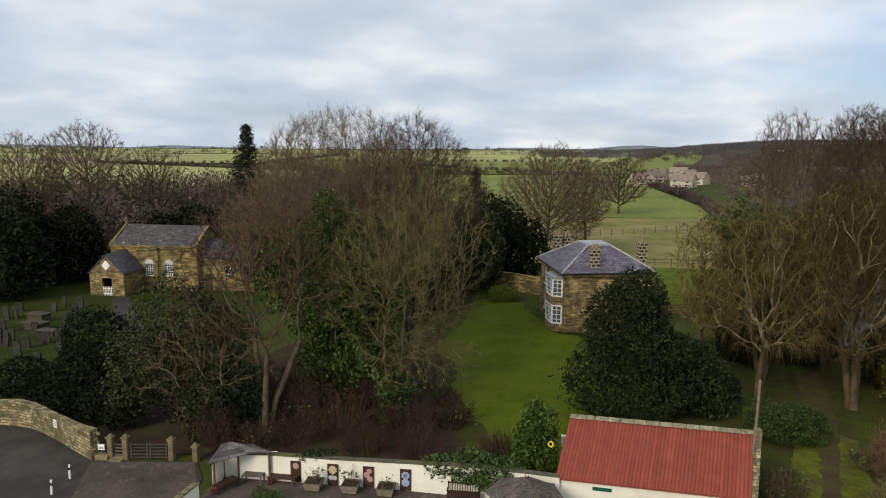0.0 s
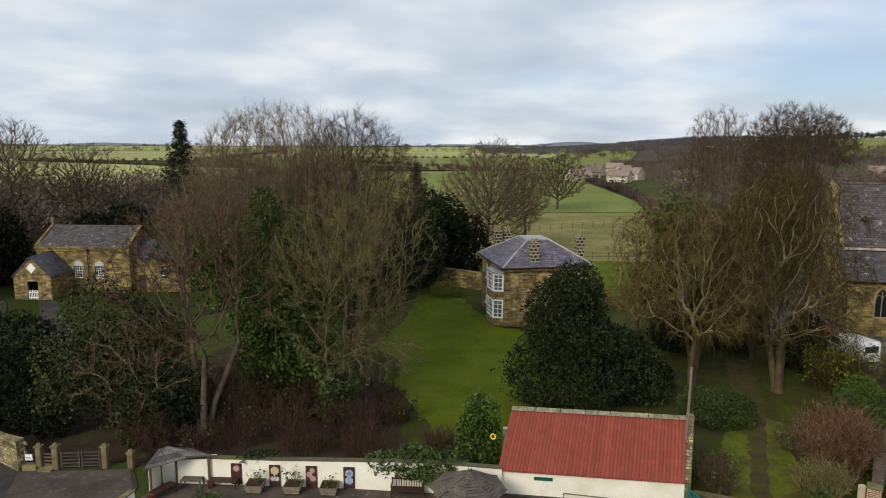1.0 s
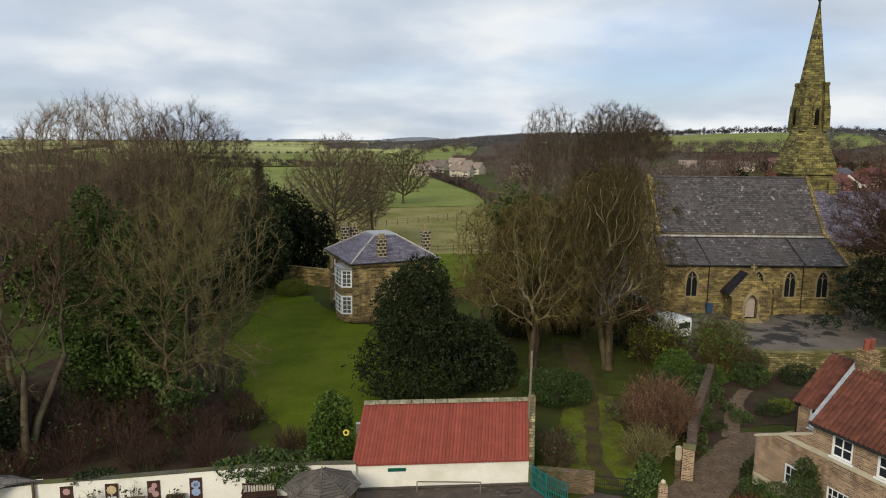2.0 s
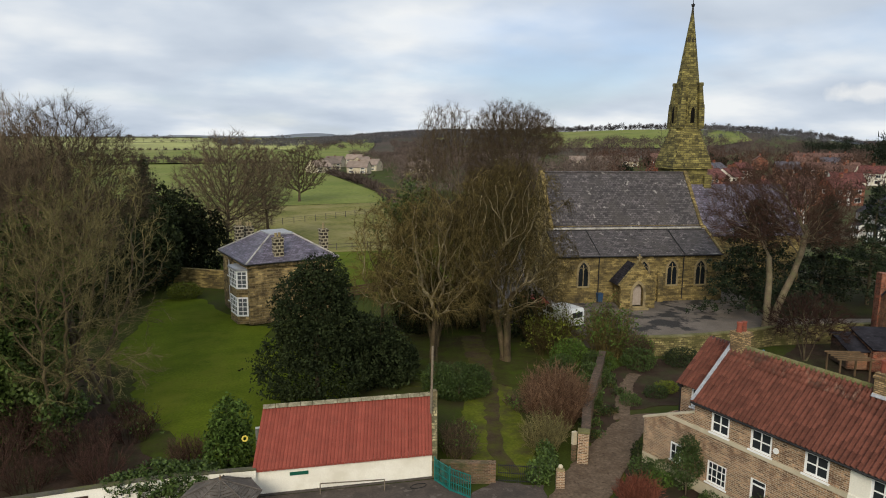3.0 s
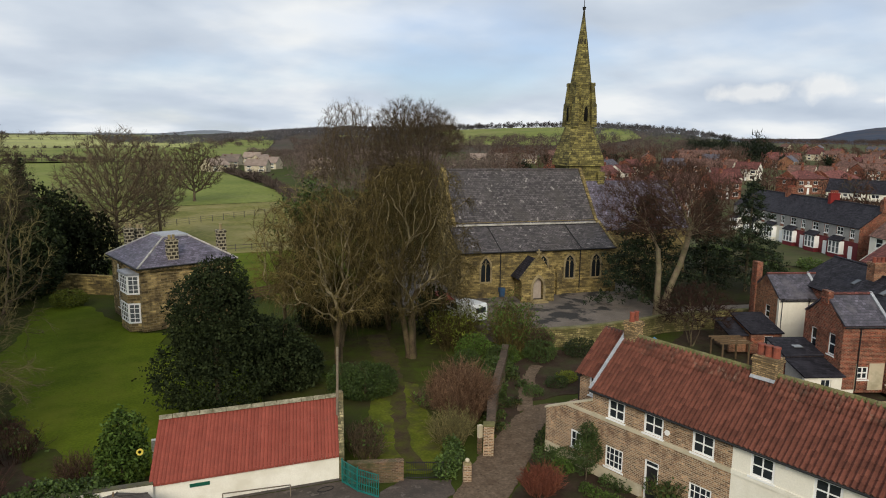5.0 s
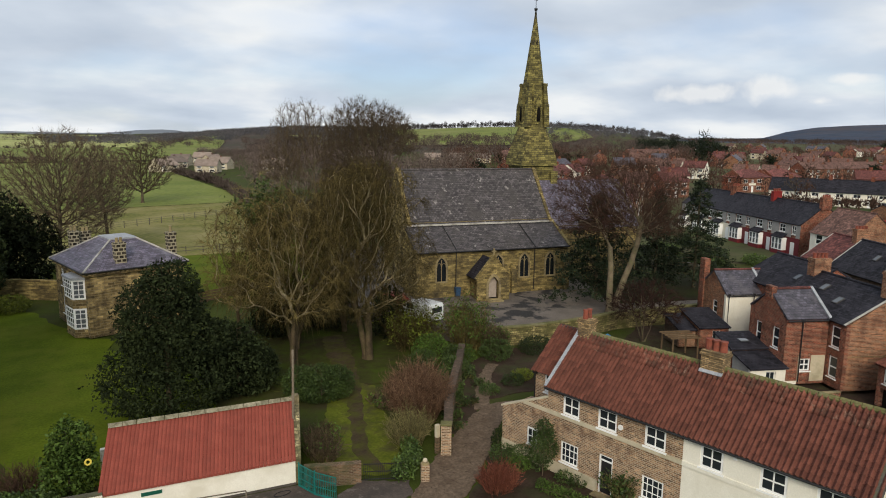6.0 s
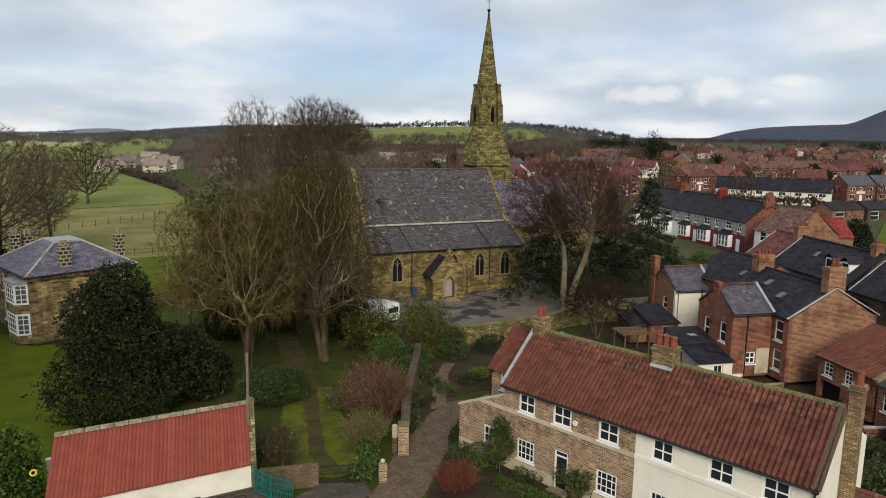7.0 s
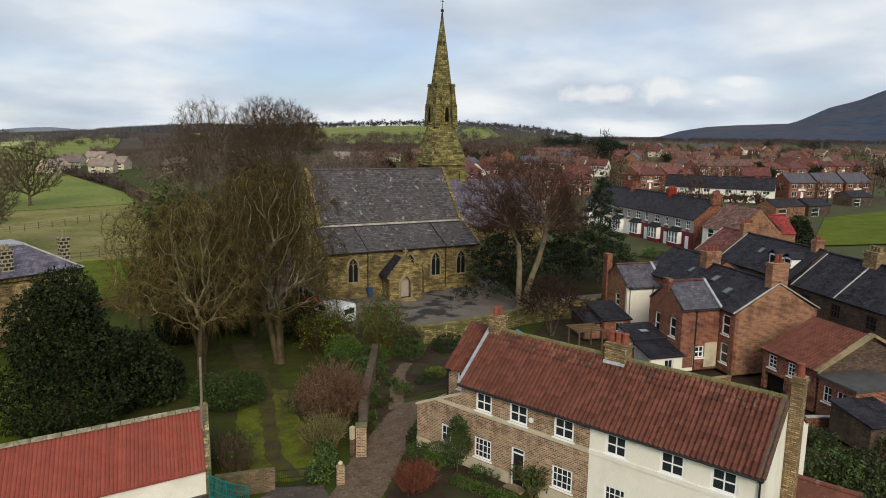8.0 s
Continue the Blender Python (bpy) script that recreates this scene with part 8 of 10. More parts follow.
bare_tree("ash", "large spreading bare tree behind the stone house", 14.9, 99.0, 0, 18.4, 8.0, 24, fork=0.46, lift=0.05, twig="crown_twig", twig_r=0.020, step=0.44, most=5600, crowns=[(0.2, 0, 10.6, 7.8, 7.2, 7.6)], density=5, twigs=5, twig_len=1.0, shell=0.40, ease=2, fan=0.5, flare=0.0)
bare_tree("ash", "smaller bare tree behind the stone house", 24.0, 116, 0, 17.0, 5.0, 36, z0=0.2, fork=0.42, lift=0.05, twig_r=0.022, step=0.5, density=4.0, twigs=5, twig_len=0.95, ease=2, twig="crown_twig", flare=0.0)
bare_tree("oak", "lone bare tree standing in pasture", 46.9, 184, 0, 15.6, 8.0, 25, fork=0.2, lift=0.05, twig="red_twig", twig_r=0.034, step=0.6, density=4.0, twigs=7, thick=0.026, flare=0.0, crowns=[(0, 0, 8.6, 8.2, 7.8, 6.4)])
bare_tree("beech", "twin-stemmed bare tree beside the car park", 53.8, 41.8, 1.0, 15.3, 5.6, 26, trunks=2, fork=0.56, bark="pale_bark", twig="rose_twig", thick=0.034, spread=0.115, turn=128, crowns=[(0, 0, 10.8, 6.4, 6.0, 4.8), (0.6, 0, 9.0, 6.4, 5.8, 2.4)], density=3.6, step=0.44, most=5600, twigs=4, twig_len=0.75, spray=4, twig_r=0.013)
bare_tree("thorn", "dark dense bare thorn tree by the back yards", 51.6, 36.4, 0.1, 5.8, 3.4, 37, z0=0.1, trunks=4, fork=0.25, twig="deep_twig", step=0.34, density=4.0, twigs=7, twig_len=0.6, spread=0.4)
for i, (x, y, r, h) in enumerate(((33.6, 51.6, 1.9, 4.6), (31.2, 57.2, 2.4, 4.2), (25.6, 57.6, 2.2, 3.6), (28.6, 61.5, 2.6, 4.4))):
    leafy("holly", "dark evergreen shrub under the limes", "bush", x, y, 0, [(0, 0, h * 0.4, r, r, h * 0.42), (0.4, 0, h * 0.72, r * 0.7, r * 0.7, h * 0.3)], 190 + i, "holly_leaf", 28, 0.15)
# the churchyard
for x, y, h, r, sd, lb in ((-50.0, 97, 21.5, 6.0, 41, "tall bare tree behind the chapel"), (-57.0, 94, 19.6, 5.0, 42, "tall bare tree with upright limbs behind the chapel"), (-43.5, 104, 18.0, 5.0, 43, "bare tree beyond the chapel")):
    bare_tree("elm", lb, x, y, 0, h, r, sd, z0=0.28, fork=0.3, twig_r=0.021, step=0.5, lift=0.22, density=2.6, twigs=5, ease=2, twig_len=0.9)
for i, (x, y, h, r) in enumerate(((150, 48, 7, 3.0), (122, 42, 5, 2.2), (205, 60, 8, 3.6), (144, 62, 7, 3), (196, 92, 9, 4), (128, 74, 8, 3.4), (220, 96, 9, 4), (113, 92, 9, 4), (100, 84, 10, 4.4), (92, 78, 9, 4))):
    bare_tree("ash", "bare brown tree between the houses", x, y, 0, h, r, 400 + i, z0=0.15, trunks=2, fork=0.25, twig="red_twig", twig_r=0.03, step=0.8, twigs=3, group="estate trees")
leafy("yew", "dark round yew beside the playing field", "tree", 118.5, 36.5, 0, [(0, 0, 2.6, 2.6, 2.4, 2.8), (0.3, 0, 4.4, 1.7, 1.6, 1.9)], 411, "holly_leaf", 30, 0.15)
for i, (x, y, h, r, tw) in enumerate(((-36, 108, 14, 5.5, "red_twig"), (-27, 104, 13.5, 5.0, "twig"), (-20, 97, 12, 5.0, "red_twig"), (-66, 100, 15, 5.5, "twig"), (-31, 96, 11, 4.6, "red_twig"), (-16, 88, 13, 4.5, "red_twig"), (-13, 78, 14, 4.5, "red_twig"), (-75, 110, 14, 6, "twig"), (-11, 84, 15, 5, "twig"))):
    bare_tree("ash", "bare tree in the thicket behind the chapel", x, y, 0, h, r, 70 + i, z0=0.15, trunks=2, fork=0.28, twig=tw, twig_r=0.024, step=0.75, density=0.75, twigs=3)
for i, (x, y, r, h) in enumerate(((-52, 80, 5.5, 10.5), (-60, 78, 6, 11.0), (-49.5, 91, 4.5, 10.0), (-66, 90, 6, 12), (-55, 88, 5, 12.5), (-36, 100, 5, 9.5), (-40, 98, 4.5, 8.5), (-30, 93, 4.0, 7.5), (-22, 90, 4.0, 7.5))):
    leafy("yew", "dark dense yew in the churchyard", "tree", x, y, 0, [(0, 0, h * 0.36, r, r, h * 0.38), (0.4, 0, h * 0.66, r * 0.7, r * 0.7, h * 0.34)], 80 + i, "holly_leaf", 11, 0.26, group="churchyard yews")


def conifer(x, y, z, h, r, seed, label, layers=15, leaf="cedar_leaf", droop=0.15, per=110, bottom=0.12, gap=0.25):
    """A conifer: a straight stem and whorls of flat boughs set with needles."""
    rng = np.random.default_rng(seed)
    ob = thing("conifer", label, "tree", pose(x, y, z), "conifers")
    stem = np.stack([np.zeros(6), np.zeros(6), np.linspace(-0.1, h, 6)], 1)[None]
    br, cs = [], []
    for i in range(layers * 8):
        f = bottom + (1 - bottom) * min(0.985, (i + rng.random()) / (layers * 8))
        ln = r * (1 - f) ** 0.75 * (0.55 + 0.6 * rng.random()) + 0.2
        a = i * 2.4 + rng.random() * 0.9
        t = np.linspace(0, 1, 4)[:, None]
        tip = np.array([math.cos(a) * ln, math.sin(a) * ln, 0.12 * ln])
        sag = np.array([0, 0, -(droop + 0.14 * rng.random()) * ln])
        br.append(np.array([0, 0, f * h]) + t * tip + t * t * sag)
        u = rng.random(int(5 + 4 * ln))[:, None] ** 0.6
        cs.append(np.array([0, 0, f * h]) + u * tip + u * u * sag + rng.normal(size=(len(u), 3)) * np.array([0.30, 0.30, 0.16]) * (0.3 + ln * 0.25))
    br = np.array(br)
    v, f = joined([tubes(stem, h * 0.017 * np.linspace(1, 0.15, 6)[None], 7), tubes(br, np.ones((len(br), 1)) * 0.05 * np.linspace(1, 0.3, 4)[None], 4)])
    put("trunk", raw_mesh("trunk", v, 4, f), "bark", ob)
    v, f = leaf_cloud(rng, np.concatenate(cs), 0.16, max(4, per // 12), 0.13, 1.2)
    put("crown", raw_mesh("crown", v, 4, f), leaf, ob)
    return ob


conifer(-24.4, 87, 0, 20.6, 5.6, 91, "tall dark spruce behind the chapel", 20, per=110, droop=0.3)
conifer(4.2, 92, 0, 15.0, 3.4, 92, "dark pine with a ragged crown", 5, bottom=0.6, droop=-0.1)
conifer(71.5, 44.0, 1, 12.6, 5.2, 93, "dark spreading cedar beside the church", 6, bottom=0.1, per=170)
conifer(57.4, 46.8, 1, 11.4, 6.8, 94, "dark low-boughed cedar against the church wall", 7, bottom=0.08, droop=0.12, per=190)
conifer(66.0, 45.5, 1, 11.5, 4.4, 95, "dark cedar beside the church", 6, bottom=0.08, per=190)
for i, (x, y, r, h) in enumerate(((3.5, 86, 4.6, 11.5), (0.0, 80, 3.8, 9), (7.5, 93, 4.6, 11.0), (-2.5, 72, 3.0, 7.0), (-1.0, 90, 4.6, 11), (11.0, 95, 3.6, 8.5), (5.0, 95, 5, 12))):
    leafy("holm_oak", "dark evergreen tree beside the lawn", "tree", x, y, 0, [(0, 0, h * 0.38, r, r, h * 0.4), (0.5, 0, h * 0.68, r * 0.7, r * 0.7, h * 0.32)], 100 + i, "holly_leaf", 15, 0.21)
leafy("holly", "tall dark conical holly behind the barn", "tree", 12.5, 45.2, 0, [(0, 0, 2.4, 4.3, 3.4, 2.5), (0.3, 0, 4.9, 3.5, 2.8, 2.6), (-0.2, 0, 7.2, 2.6, 2.2, 2.2), (0.5, 0, 8.6, 1.8, 1.6, 1.7)], 31, per_m2=72, size=0.105, rough=0.26)
leafy("holly", "broad dark evergreen bush beside the holly", "bush", 17.4, 45.6, 0, [(0, 0, 2.2, 2.6, 2.4, 2.2), (1.3, 0.3, 1.6, 1.8, 1.7, 1.7), (-1.0, 0, 3.9, 1.9, 1.7, 1.7)], 32, leaf="holly_leaf", per_m2=60)
leafy("box_bush", "rounded yellow-green bush on the lawn's edge", "bush", 7.2, 80.2, 0, [(0, 0, 0.85, 1.9, 1.5, 1.0)], 110, "box_leaf", 90, 0.08, rough=0.04)
leafy("laurel_hedge", "clipped green laurel hedge", "hedge", 21.6, 41.2, 0, [(0, 0, 1.2, 2.0, 1.6, 1.35), (-1.2, 0.8, 1.2, 1.3, 1.3, 1.3), (1.2, -0.2, 1.1, 1.2, 1.3, 1.2)], 111, "hedge_small", 190, 0.055, rough=0.06)
leafy("ivy_bush", "tall ivy-covered bush at the end of the barn", "bush", 5.2, 37.0, 0, [(0, 0, 1.4, 1.3, 1.1, 1.5), (0.2, 0, 2.9, 1.0, 0.9, 1.3)], 112, "bright_leaf", 110, 0.10)
leafy("ivy_hedge", "ivy hanging over the white yard wall", "hedge", 1.5, 35.5, 0, [(0, -0.3, 1.3, 1.7, 1.0, 0.8), (1.6, -0.9, 1.3, 1.3, 0.9, 0.75), (-1.6, -0.5, 1.3, 1.1, 0.7, 0.6), (1.2, -1.7, 1.2, 1.1, 0.6, 0.65), (0.0, -1.3, 1.35, 1.2, 0.5, 0.5)], 113, "hedge_leaf", 110, 0.09)
leafy("ivy_hedge", "small mound of ivy on top of the yard wall", "hedge", -6.6, 36.0, 0, [(0, 0, 1.5, 1.0, 0.5, 0.28), (-0.8, 0, 1.5, 0.6, 0.4, 0.22)], 114, "hedge_leaf", 110, 0.08)
brush("dead_shrub", "dry brown seed-headed garden shrub", "shrub", 3.4, 38.6, 0, 1.6, 1.2, 1.9, 115, 90, "red_twig")
# the plot between barn and drive
brush("beech_shrub", "big rounded pinkish-brown leafless shrub", "shrub", 25.1, 34.4, 0, 2.2, 2.1, 3.9, 120, 360, "russet_twig", r=0.014, forks=7)
brush("pale_shrub", "pale leafless shrub of thin stems", "shrub", 22.6, 32.0, 0, 1.8, 1.6, 2.4, 121, 130, "olive_twig")
brush("elder", "tangled yellow-green elder with ivy", "shrub", 33.6, 47.0, 0, 3.2, 2.6, 4.0, 122, 150, "lime_twig", leaves=420, leaf="box_leaf")
brush("elder", "ivy-grown yellowish shrub below the car park", "shrub", 37.2, 44.2, 0, 2.4, 2.0, 4.8, 123, 140, "lime_twig", leaves=520, leaf="bright_leaf")
brush("thorn_shrub", "brown twiggy shrub against the garden wall", "shrub", 38.6, 42.0, 0, 1.3, 1.2, 2.6, 124, 150, "twig", leaves=100)
brush("bramble", "low tangle beside the barn gable", "shrub", 17.4, 33.4, 0, 1.2, 2.2, 2.0, 125, 130, "twig", leaves=30)
brush("bramble", "low straggling plants by the grass path", "shrub", 19.2, 36.2, 0, 0.7, 1.6, 0.8, 126, 60, "twig", leaves=20)
brush("bramble", "straggling dead stems beside the path", "shrub", 24.4, 37.8, 0, 1.0, 2.0, 1.1, 127, 80, "twig", leaves=30)
brush("russet_hedge", "low russet hedge on the brick gate wall", "hedge", 16.2, 30.7, 0, 1.3, 0.5, 1.1, 128, 120, "russet_twig")
leafy("ivy_pillar", "ivy smothering the gate post", "hedge", 19.9, 28.7, 0, [(0, 0, 0.6, 0.75, 0.6, 0.75), (0.7, 0.5, 0.5, 0.6, 0.5, 0.6), (1.3, 1.2, 0.5, 0.55, 0.7, 0.6), (1.9, 2.0, 0.5, 0.5, 0.7, 0.6)], 129, "hedge_leaf", 110, 0.08)
for i, (x, y, r, h, lf) in enumerate(((34.6, 35.6, 0.9, 0.8, "hedge_leaf"), (36.0, 36.0, 0.95, 0.7, "box_leaf"), (37.2, 34.6, 1.0, 0.9, "ivy_leaf"), (31.9, 35.2, 0.8, 0.7, "hedge_leaf"), (37.6, 40.8, 1.5, 1.6, "hedge_leaf"), (34.6, 41.6, 1.2, 1.5, "bright_leaf"), (33.4, 44.2, 1.6, 1.9, "bright_leaf"), (31.4, 42.6, 1.2, 1.4, "hedge_leaf"), (29.6, 36.4, 0.7, 0.9, "ivy_leaf"), (41.5, 40.0, 1.6, 1.3, "ivy_leaf"))):
    leafy("garden_bush", "rounded green garden bush", "bush", x, y, 0, [(0, 0, h * 0.45, r, r * 0.9, h * 0.6)], 130 + i, lf, 170, 0.052, group="garden bushes", rough=0.16)
for i, (x, y) in enumerate(((28.2, 35.2), (29.4, 34.4), (30.6, 37.4), (32.6, 38.6), (27.2, 33.6), (33.6, 40.0), (32.2, 36.6), (26.2, 32.2))):
    brush("herbaceous_plant", "faded winter border plants", "plant", x, y, 0, 0.8, 0.8, 0.6, 150 + i, 24, "olive_twig" if i % 2 else "twig", "border plants", r=0.008, leaves=60, leaf="hedge_leaf")
for i, (x, y, r_, h_) in enumerate(((28.0, 35.4, 0.8, 1.5), (29.6, 37.2, 0.9, 1.7), (31.2, 38.9, 0.9, 1.8), (33.0, 40.6, 1.0, 1.9), (28.6, 34.9, 0.6, 1.0), (32.6, 38.9, 0.8, 1.2))):
    leafy("wall_ivy", "dark ivy growing over the old brick wall", "bush", x, y, 0, [(0, 0, h_ * 0.5, r_, r_, h_ * 0.55), (0.3, 0.5, h_ * 0.55, r_ * 0.7, r_ * 0.7, h_ * 0.5)], 350 + i, "ivy_leaf", 70, 0.08, group="wall ivy", rough=0.3)
# before the cottage
leafy("bay_tree", "round-headed clipped bay tree on a thin stem", "tree", 26.1, 24.3, 0, [(0, 0, 1.75, 0.82, 0.82, 0.95), (0, 0, 2.6, 0.55, 0.55, 0.8)], 160, "ivy_leaf", 220, 0.05, stem=0.05, rough=0.14)
for i, (x, y, r, h, lf) in enumerate(((25.4, 26.8, 0.75, 1.1, "hedge_leaf"), (26.3, 26.2, 0.8, 1.0, "ivy_leaf"), (26.5, 28.4, 0.4, 1.2, "holly_leaf"), (25.6, 25.6, 0.6, 0.8, "bright_leaf"), (26.6, 25.0, 0.6, 0.7, "hedge_leaf"), (26.6, 23.2, 0.5, 0.6, "hedge_leaf"), (26.8, 22.4, 0.5, 0.6, "ivy_leaf"))):
    leafy("cottage_bush", "small evergreen shrub in the cottage garden", "bush", x, y, 0, [(0, 0, h * 0.5, r, r, h * 0.55)], 170 + i, lf, 200, 0.045, group="cottage shrubs", rough=0.1)
brush("red_shrub", "russet leafless shrub in the cottage garden", "shrub", 23.2, 24.7, 0, 1.4, 1.2, 1.6, 180, 170, "rust_twig")
leafy("box_hedge", "low clipped box hedge", "hedge", 25.0, 23.2, 0, [(0.1 * i, -0.52 * i, 0.32, 0.36, 0.45, 0.36) for i in range(7)], 181, "bright_leaf", 150, 0.05, rough=0.04)
brush("climber", "leafless climber on the cottage wall", "plant", 27.05, 19.8, 0, 0.4, 0.8, 2.0, 182, 45, "olive_twig", leaves=160, leaf="hedge_leaf")
sheet("cottage_bed", [(21.3, 25.0), (23.7, 26.5), (26.6, 28.9), (26.9, 24.9), (27.1, 20.8), (24.6, 19), (23.2, 22)], "earth", "bare brown flower bed before the cottage", "flower bed", 0.045, ragged=0.35)
sheet("garden_border", [(26.0, 30.6), (30.5, 34.6), (38, 33), (47, 38), (46, 40.6), (39.5, 42.2), (31.6, 40.6), (25.2, 31.8)], "earth", "brown planted garden border", "flower bed", 0.03, ragged=0.35)
sheet("garden_path", [(29.0, 33.5), (30.0, 33.2), (32.3, 35.5), (34.6, 37.9), (36.7, 39.5), (36.1, 40.1), (33.8, 38.5), (31.5, 36.2)], "gravel", "narrow curving garden path", "path", 0.06, ragged=0.16)
sheet("grass_path", [(17.4, 30.5), (17.2, 33.6), (19.4, 37.2), (22.2, 41.2), (24.6, 43.4), (26.0, 41.4), (23.1, 34.7), (21.3, 31.0), (19.7, 29.5)], "moss_path", "mossy green grass path", "path", 0.055, ragged=0.3)
sheet("mud_path", [(18.9, 30.2), (19.5, 29.9), (20.3, 33.0), (22.6, 37.2), (25.1, 41.8), (28.0, 47.6), (30.4, 54), (28.6, 54.4), (26.1, 48.4), (24.1, 42.2), (21.8, 37.7), (19.4, 33.3)], "trodden", "trodden muddy path through the grass", "path", 0.075, ragged=0.3)
sheet("gate_patch", [(17.8, 29.8), (19.95, 28.2), (19.3, 27.0), (16.4, 26.4), (15.6, 28.8)], "paving", "mottled grey paving before the iron gate", "pavement", 0.058, ragged=0.2)


# ---- far woods, hedgerows and garden trees of the estate ----
def far_woods(name, label, spots, seed, mat="far_wood", per=130, size=0.55):
    """Leafless or dark trees too far to be told apart: stems and a haze of twigs for each."""
    rng = np.random.default_rng(seed)
    cs, st = [], []
    for x, y, h, r in spots:
        z = float(terrain(x, y))
        d = unit(rng.normal(size=(per, 3))) * (rng.random((per, 1)) ** 0.45)
        cs.append(d * np.array([r, r, h * 0.42]) + np.array([x, y, z + h * 0.58]))
        st.append(np.array([[x, y, z - 0.2], [x + rng.normal() * 0.3, y, z + h * 0.4], [x, y, z + h * 0.8]]))
    c = np.concatenate(cs)
    n = len(c)
    a = unit(rng.normal(size=(n, 3)) + np.array([0, 0, 0.8]))
    b = unit(np.cross(a, rng.normal(size=(n, 3))))
    ln = size * (0.6 + 1.2 * rng.random((n, 1)))
    v = np.stack([c - b * ln * 0.16, c + b * ln * 0.16, c + a * ln * 1.6], 1).reshape(-1, 3)
    v2, f2 = tubes(np.array(st), np.ones((len(st), 1)) * np.array([[0.25, 0.18, 0.05]]), 4)
    tri = np.arange(n * 3).reshape(-1, 3)
    quads = np.concatenate([f2[:, [0, 1, 2]], f2[:, [0, 2, 3]]]) + len(v)
    me = raw_mesh(name, np.concatenate([v, v2]), 3, np.concatenate([tri, quads]))
    tagged(put(name, me, mat), label, "woodland", kind="stuff")


def scatter(seed, n, a0, a1, r0, r1, h=(8, 14), w=(3, 5.5)):
    rng = random.Random(seed)
    out = []
    for _ in range(n):
        a, r = math.radians(rng.uniform(a0, a1)), math.sqrt(rng.uniform(r0 * r0, r1 * r1))
        out.append((r * math.sin(a), r * math.cos(a), rng.uniform(*h), rng.uniform(*w)))
    return out


def line(seed, pts, gap, h=(2, 3.5), w=(1.8, 2.6)):
    rng = random.Random(seed)
    out = []
    for (x0, y0), (x1, y1) in zip(pts[:-1], pts[1:]):
        n = max(1, int(math.hypot(x1 - x0, y1 - y0) / gap))
        for i in range(n):
            f = (i + rng.random()) / n
            tall = rng.random() < 0.06
            out.append((x0 + (x1 - x0) * f, y0 + (y1 - y0) * f, rng.uniform(*h) * (3 if tall else 1), rng.uniform(*w) * (1.5 if tall else 1)))
    return out


far_woods("hill_wood", "leafless hillside wood greyed as by distance haze", scatter(1, 260, 16.0, 21, 900, 1500, (5, 8), (6, 10)) + scatter(37, 240, 8, 17, 850, 1500, (4, 6.5), (6, 12)) + scatter(33, 330, 19, 27, 1060, 1500, (7, 10), (6, 10)) + scatter(39, 340, 26, 34, 760, 1500, (6, 9), (6, 10)) + scatter(2, 260, 34, 57, 1290, 1500, (8, 12), (5, 8)) + scatter(40, 150, 45.5, 55, 950, 1290, (6, 10), (5, 8)), 201, "hazy_ridge_wood", per=60, size=1.4)
far_woods("crest_trees", "row of bare trees along the crest of the hill", [(1245 * math.sin(radians(a)), 1245 * math.cos(radians(a)), h, w) for a, h, w in [(33.5 + i * 0.29 + 0.1 * math.sin(i * 7.0), 10 + 3.5 * math.sin(i * 2.3) * math.sin(i * 0.7), 4.2 + 1.2 * math.sin(i * 1.9)) for i in range(80)]], 210, "hill_twig", per=280, size=1.1)
far_woods("hill_foot", "bare trees and scrub at the foot of the hill", scatter(31, 420, 30, 58, 520, 900, (6, 11), (4, 7)) + scatter(32, 120, 22, 31, 480, 900, (5, 8), (4, 7)) + scatter(34, 30, 14, 20, 560, 1000, (4, 8), (4, 8)), 211, "far_wood", per=110, size=0.9)
far_woods("valley_wood", "brown leafless trees round the village", scatter(3, 130, 22, 34, 300, 560, (6, 10), (4, 6.5)) + scatter(4, 120, 29, 40, 150, 330, (7, 12), (3.5, 5.5)) + scatter(41, 60, 18.5, 23, 320, 560, (3, 6), (3, 5)) + scatter(28, 120, 22.5, 30, 200, 460, (4, 8), (3.5, 5.5)), 202, "far_wood", per=170, size=0.55)
far_woods("suburb_wood", "leafless garden trees between the houses", scatter(5, 230, 38, 58, 180, 560, (7, 12), (3.5, 5.5)) + scatter(6, 420, 56, 80, 225, 900, (5, 8.5), (2.5, 4.6)) + line(35, [(188, 97), (196, 69)], 2.2, (2.2, 3.4), (1.5, 2.2)) + scatter(26, 330, 57, 82, 900, 1800, (7, 11), (7, 12)), 203, "dark_twig", per=100, size=0.7)
far_woods("dark_wood", "dark evergreen trees among the far houses", scatter(7, 22, 53.5, 57.5, 640, 780, (9, 17), (4, 7)) + scatter(38, 12, 57.5, 60, 640, 780, (8, 15), (4, 6)) + [(331, 204, 21, 5), (334, 205, 19, 6.5), (329, 203, 17, 7)] + scatter(27, 6, 70, 74, 900, 960, (10, 14), (6, 9)) + scatter(8, 30, 40, 80, 180, 500, (4, 8), (2, 3.5)), 204, "cedar_leaf", 260, 1.2)
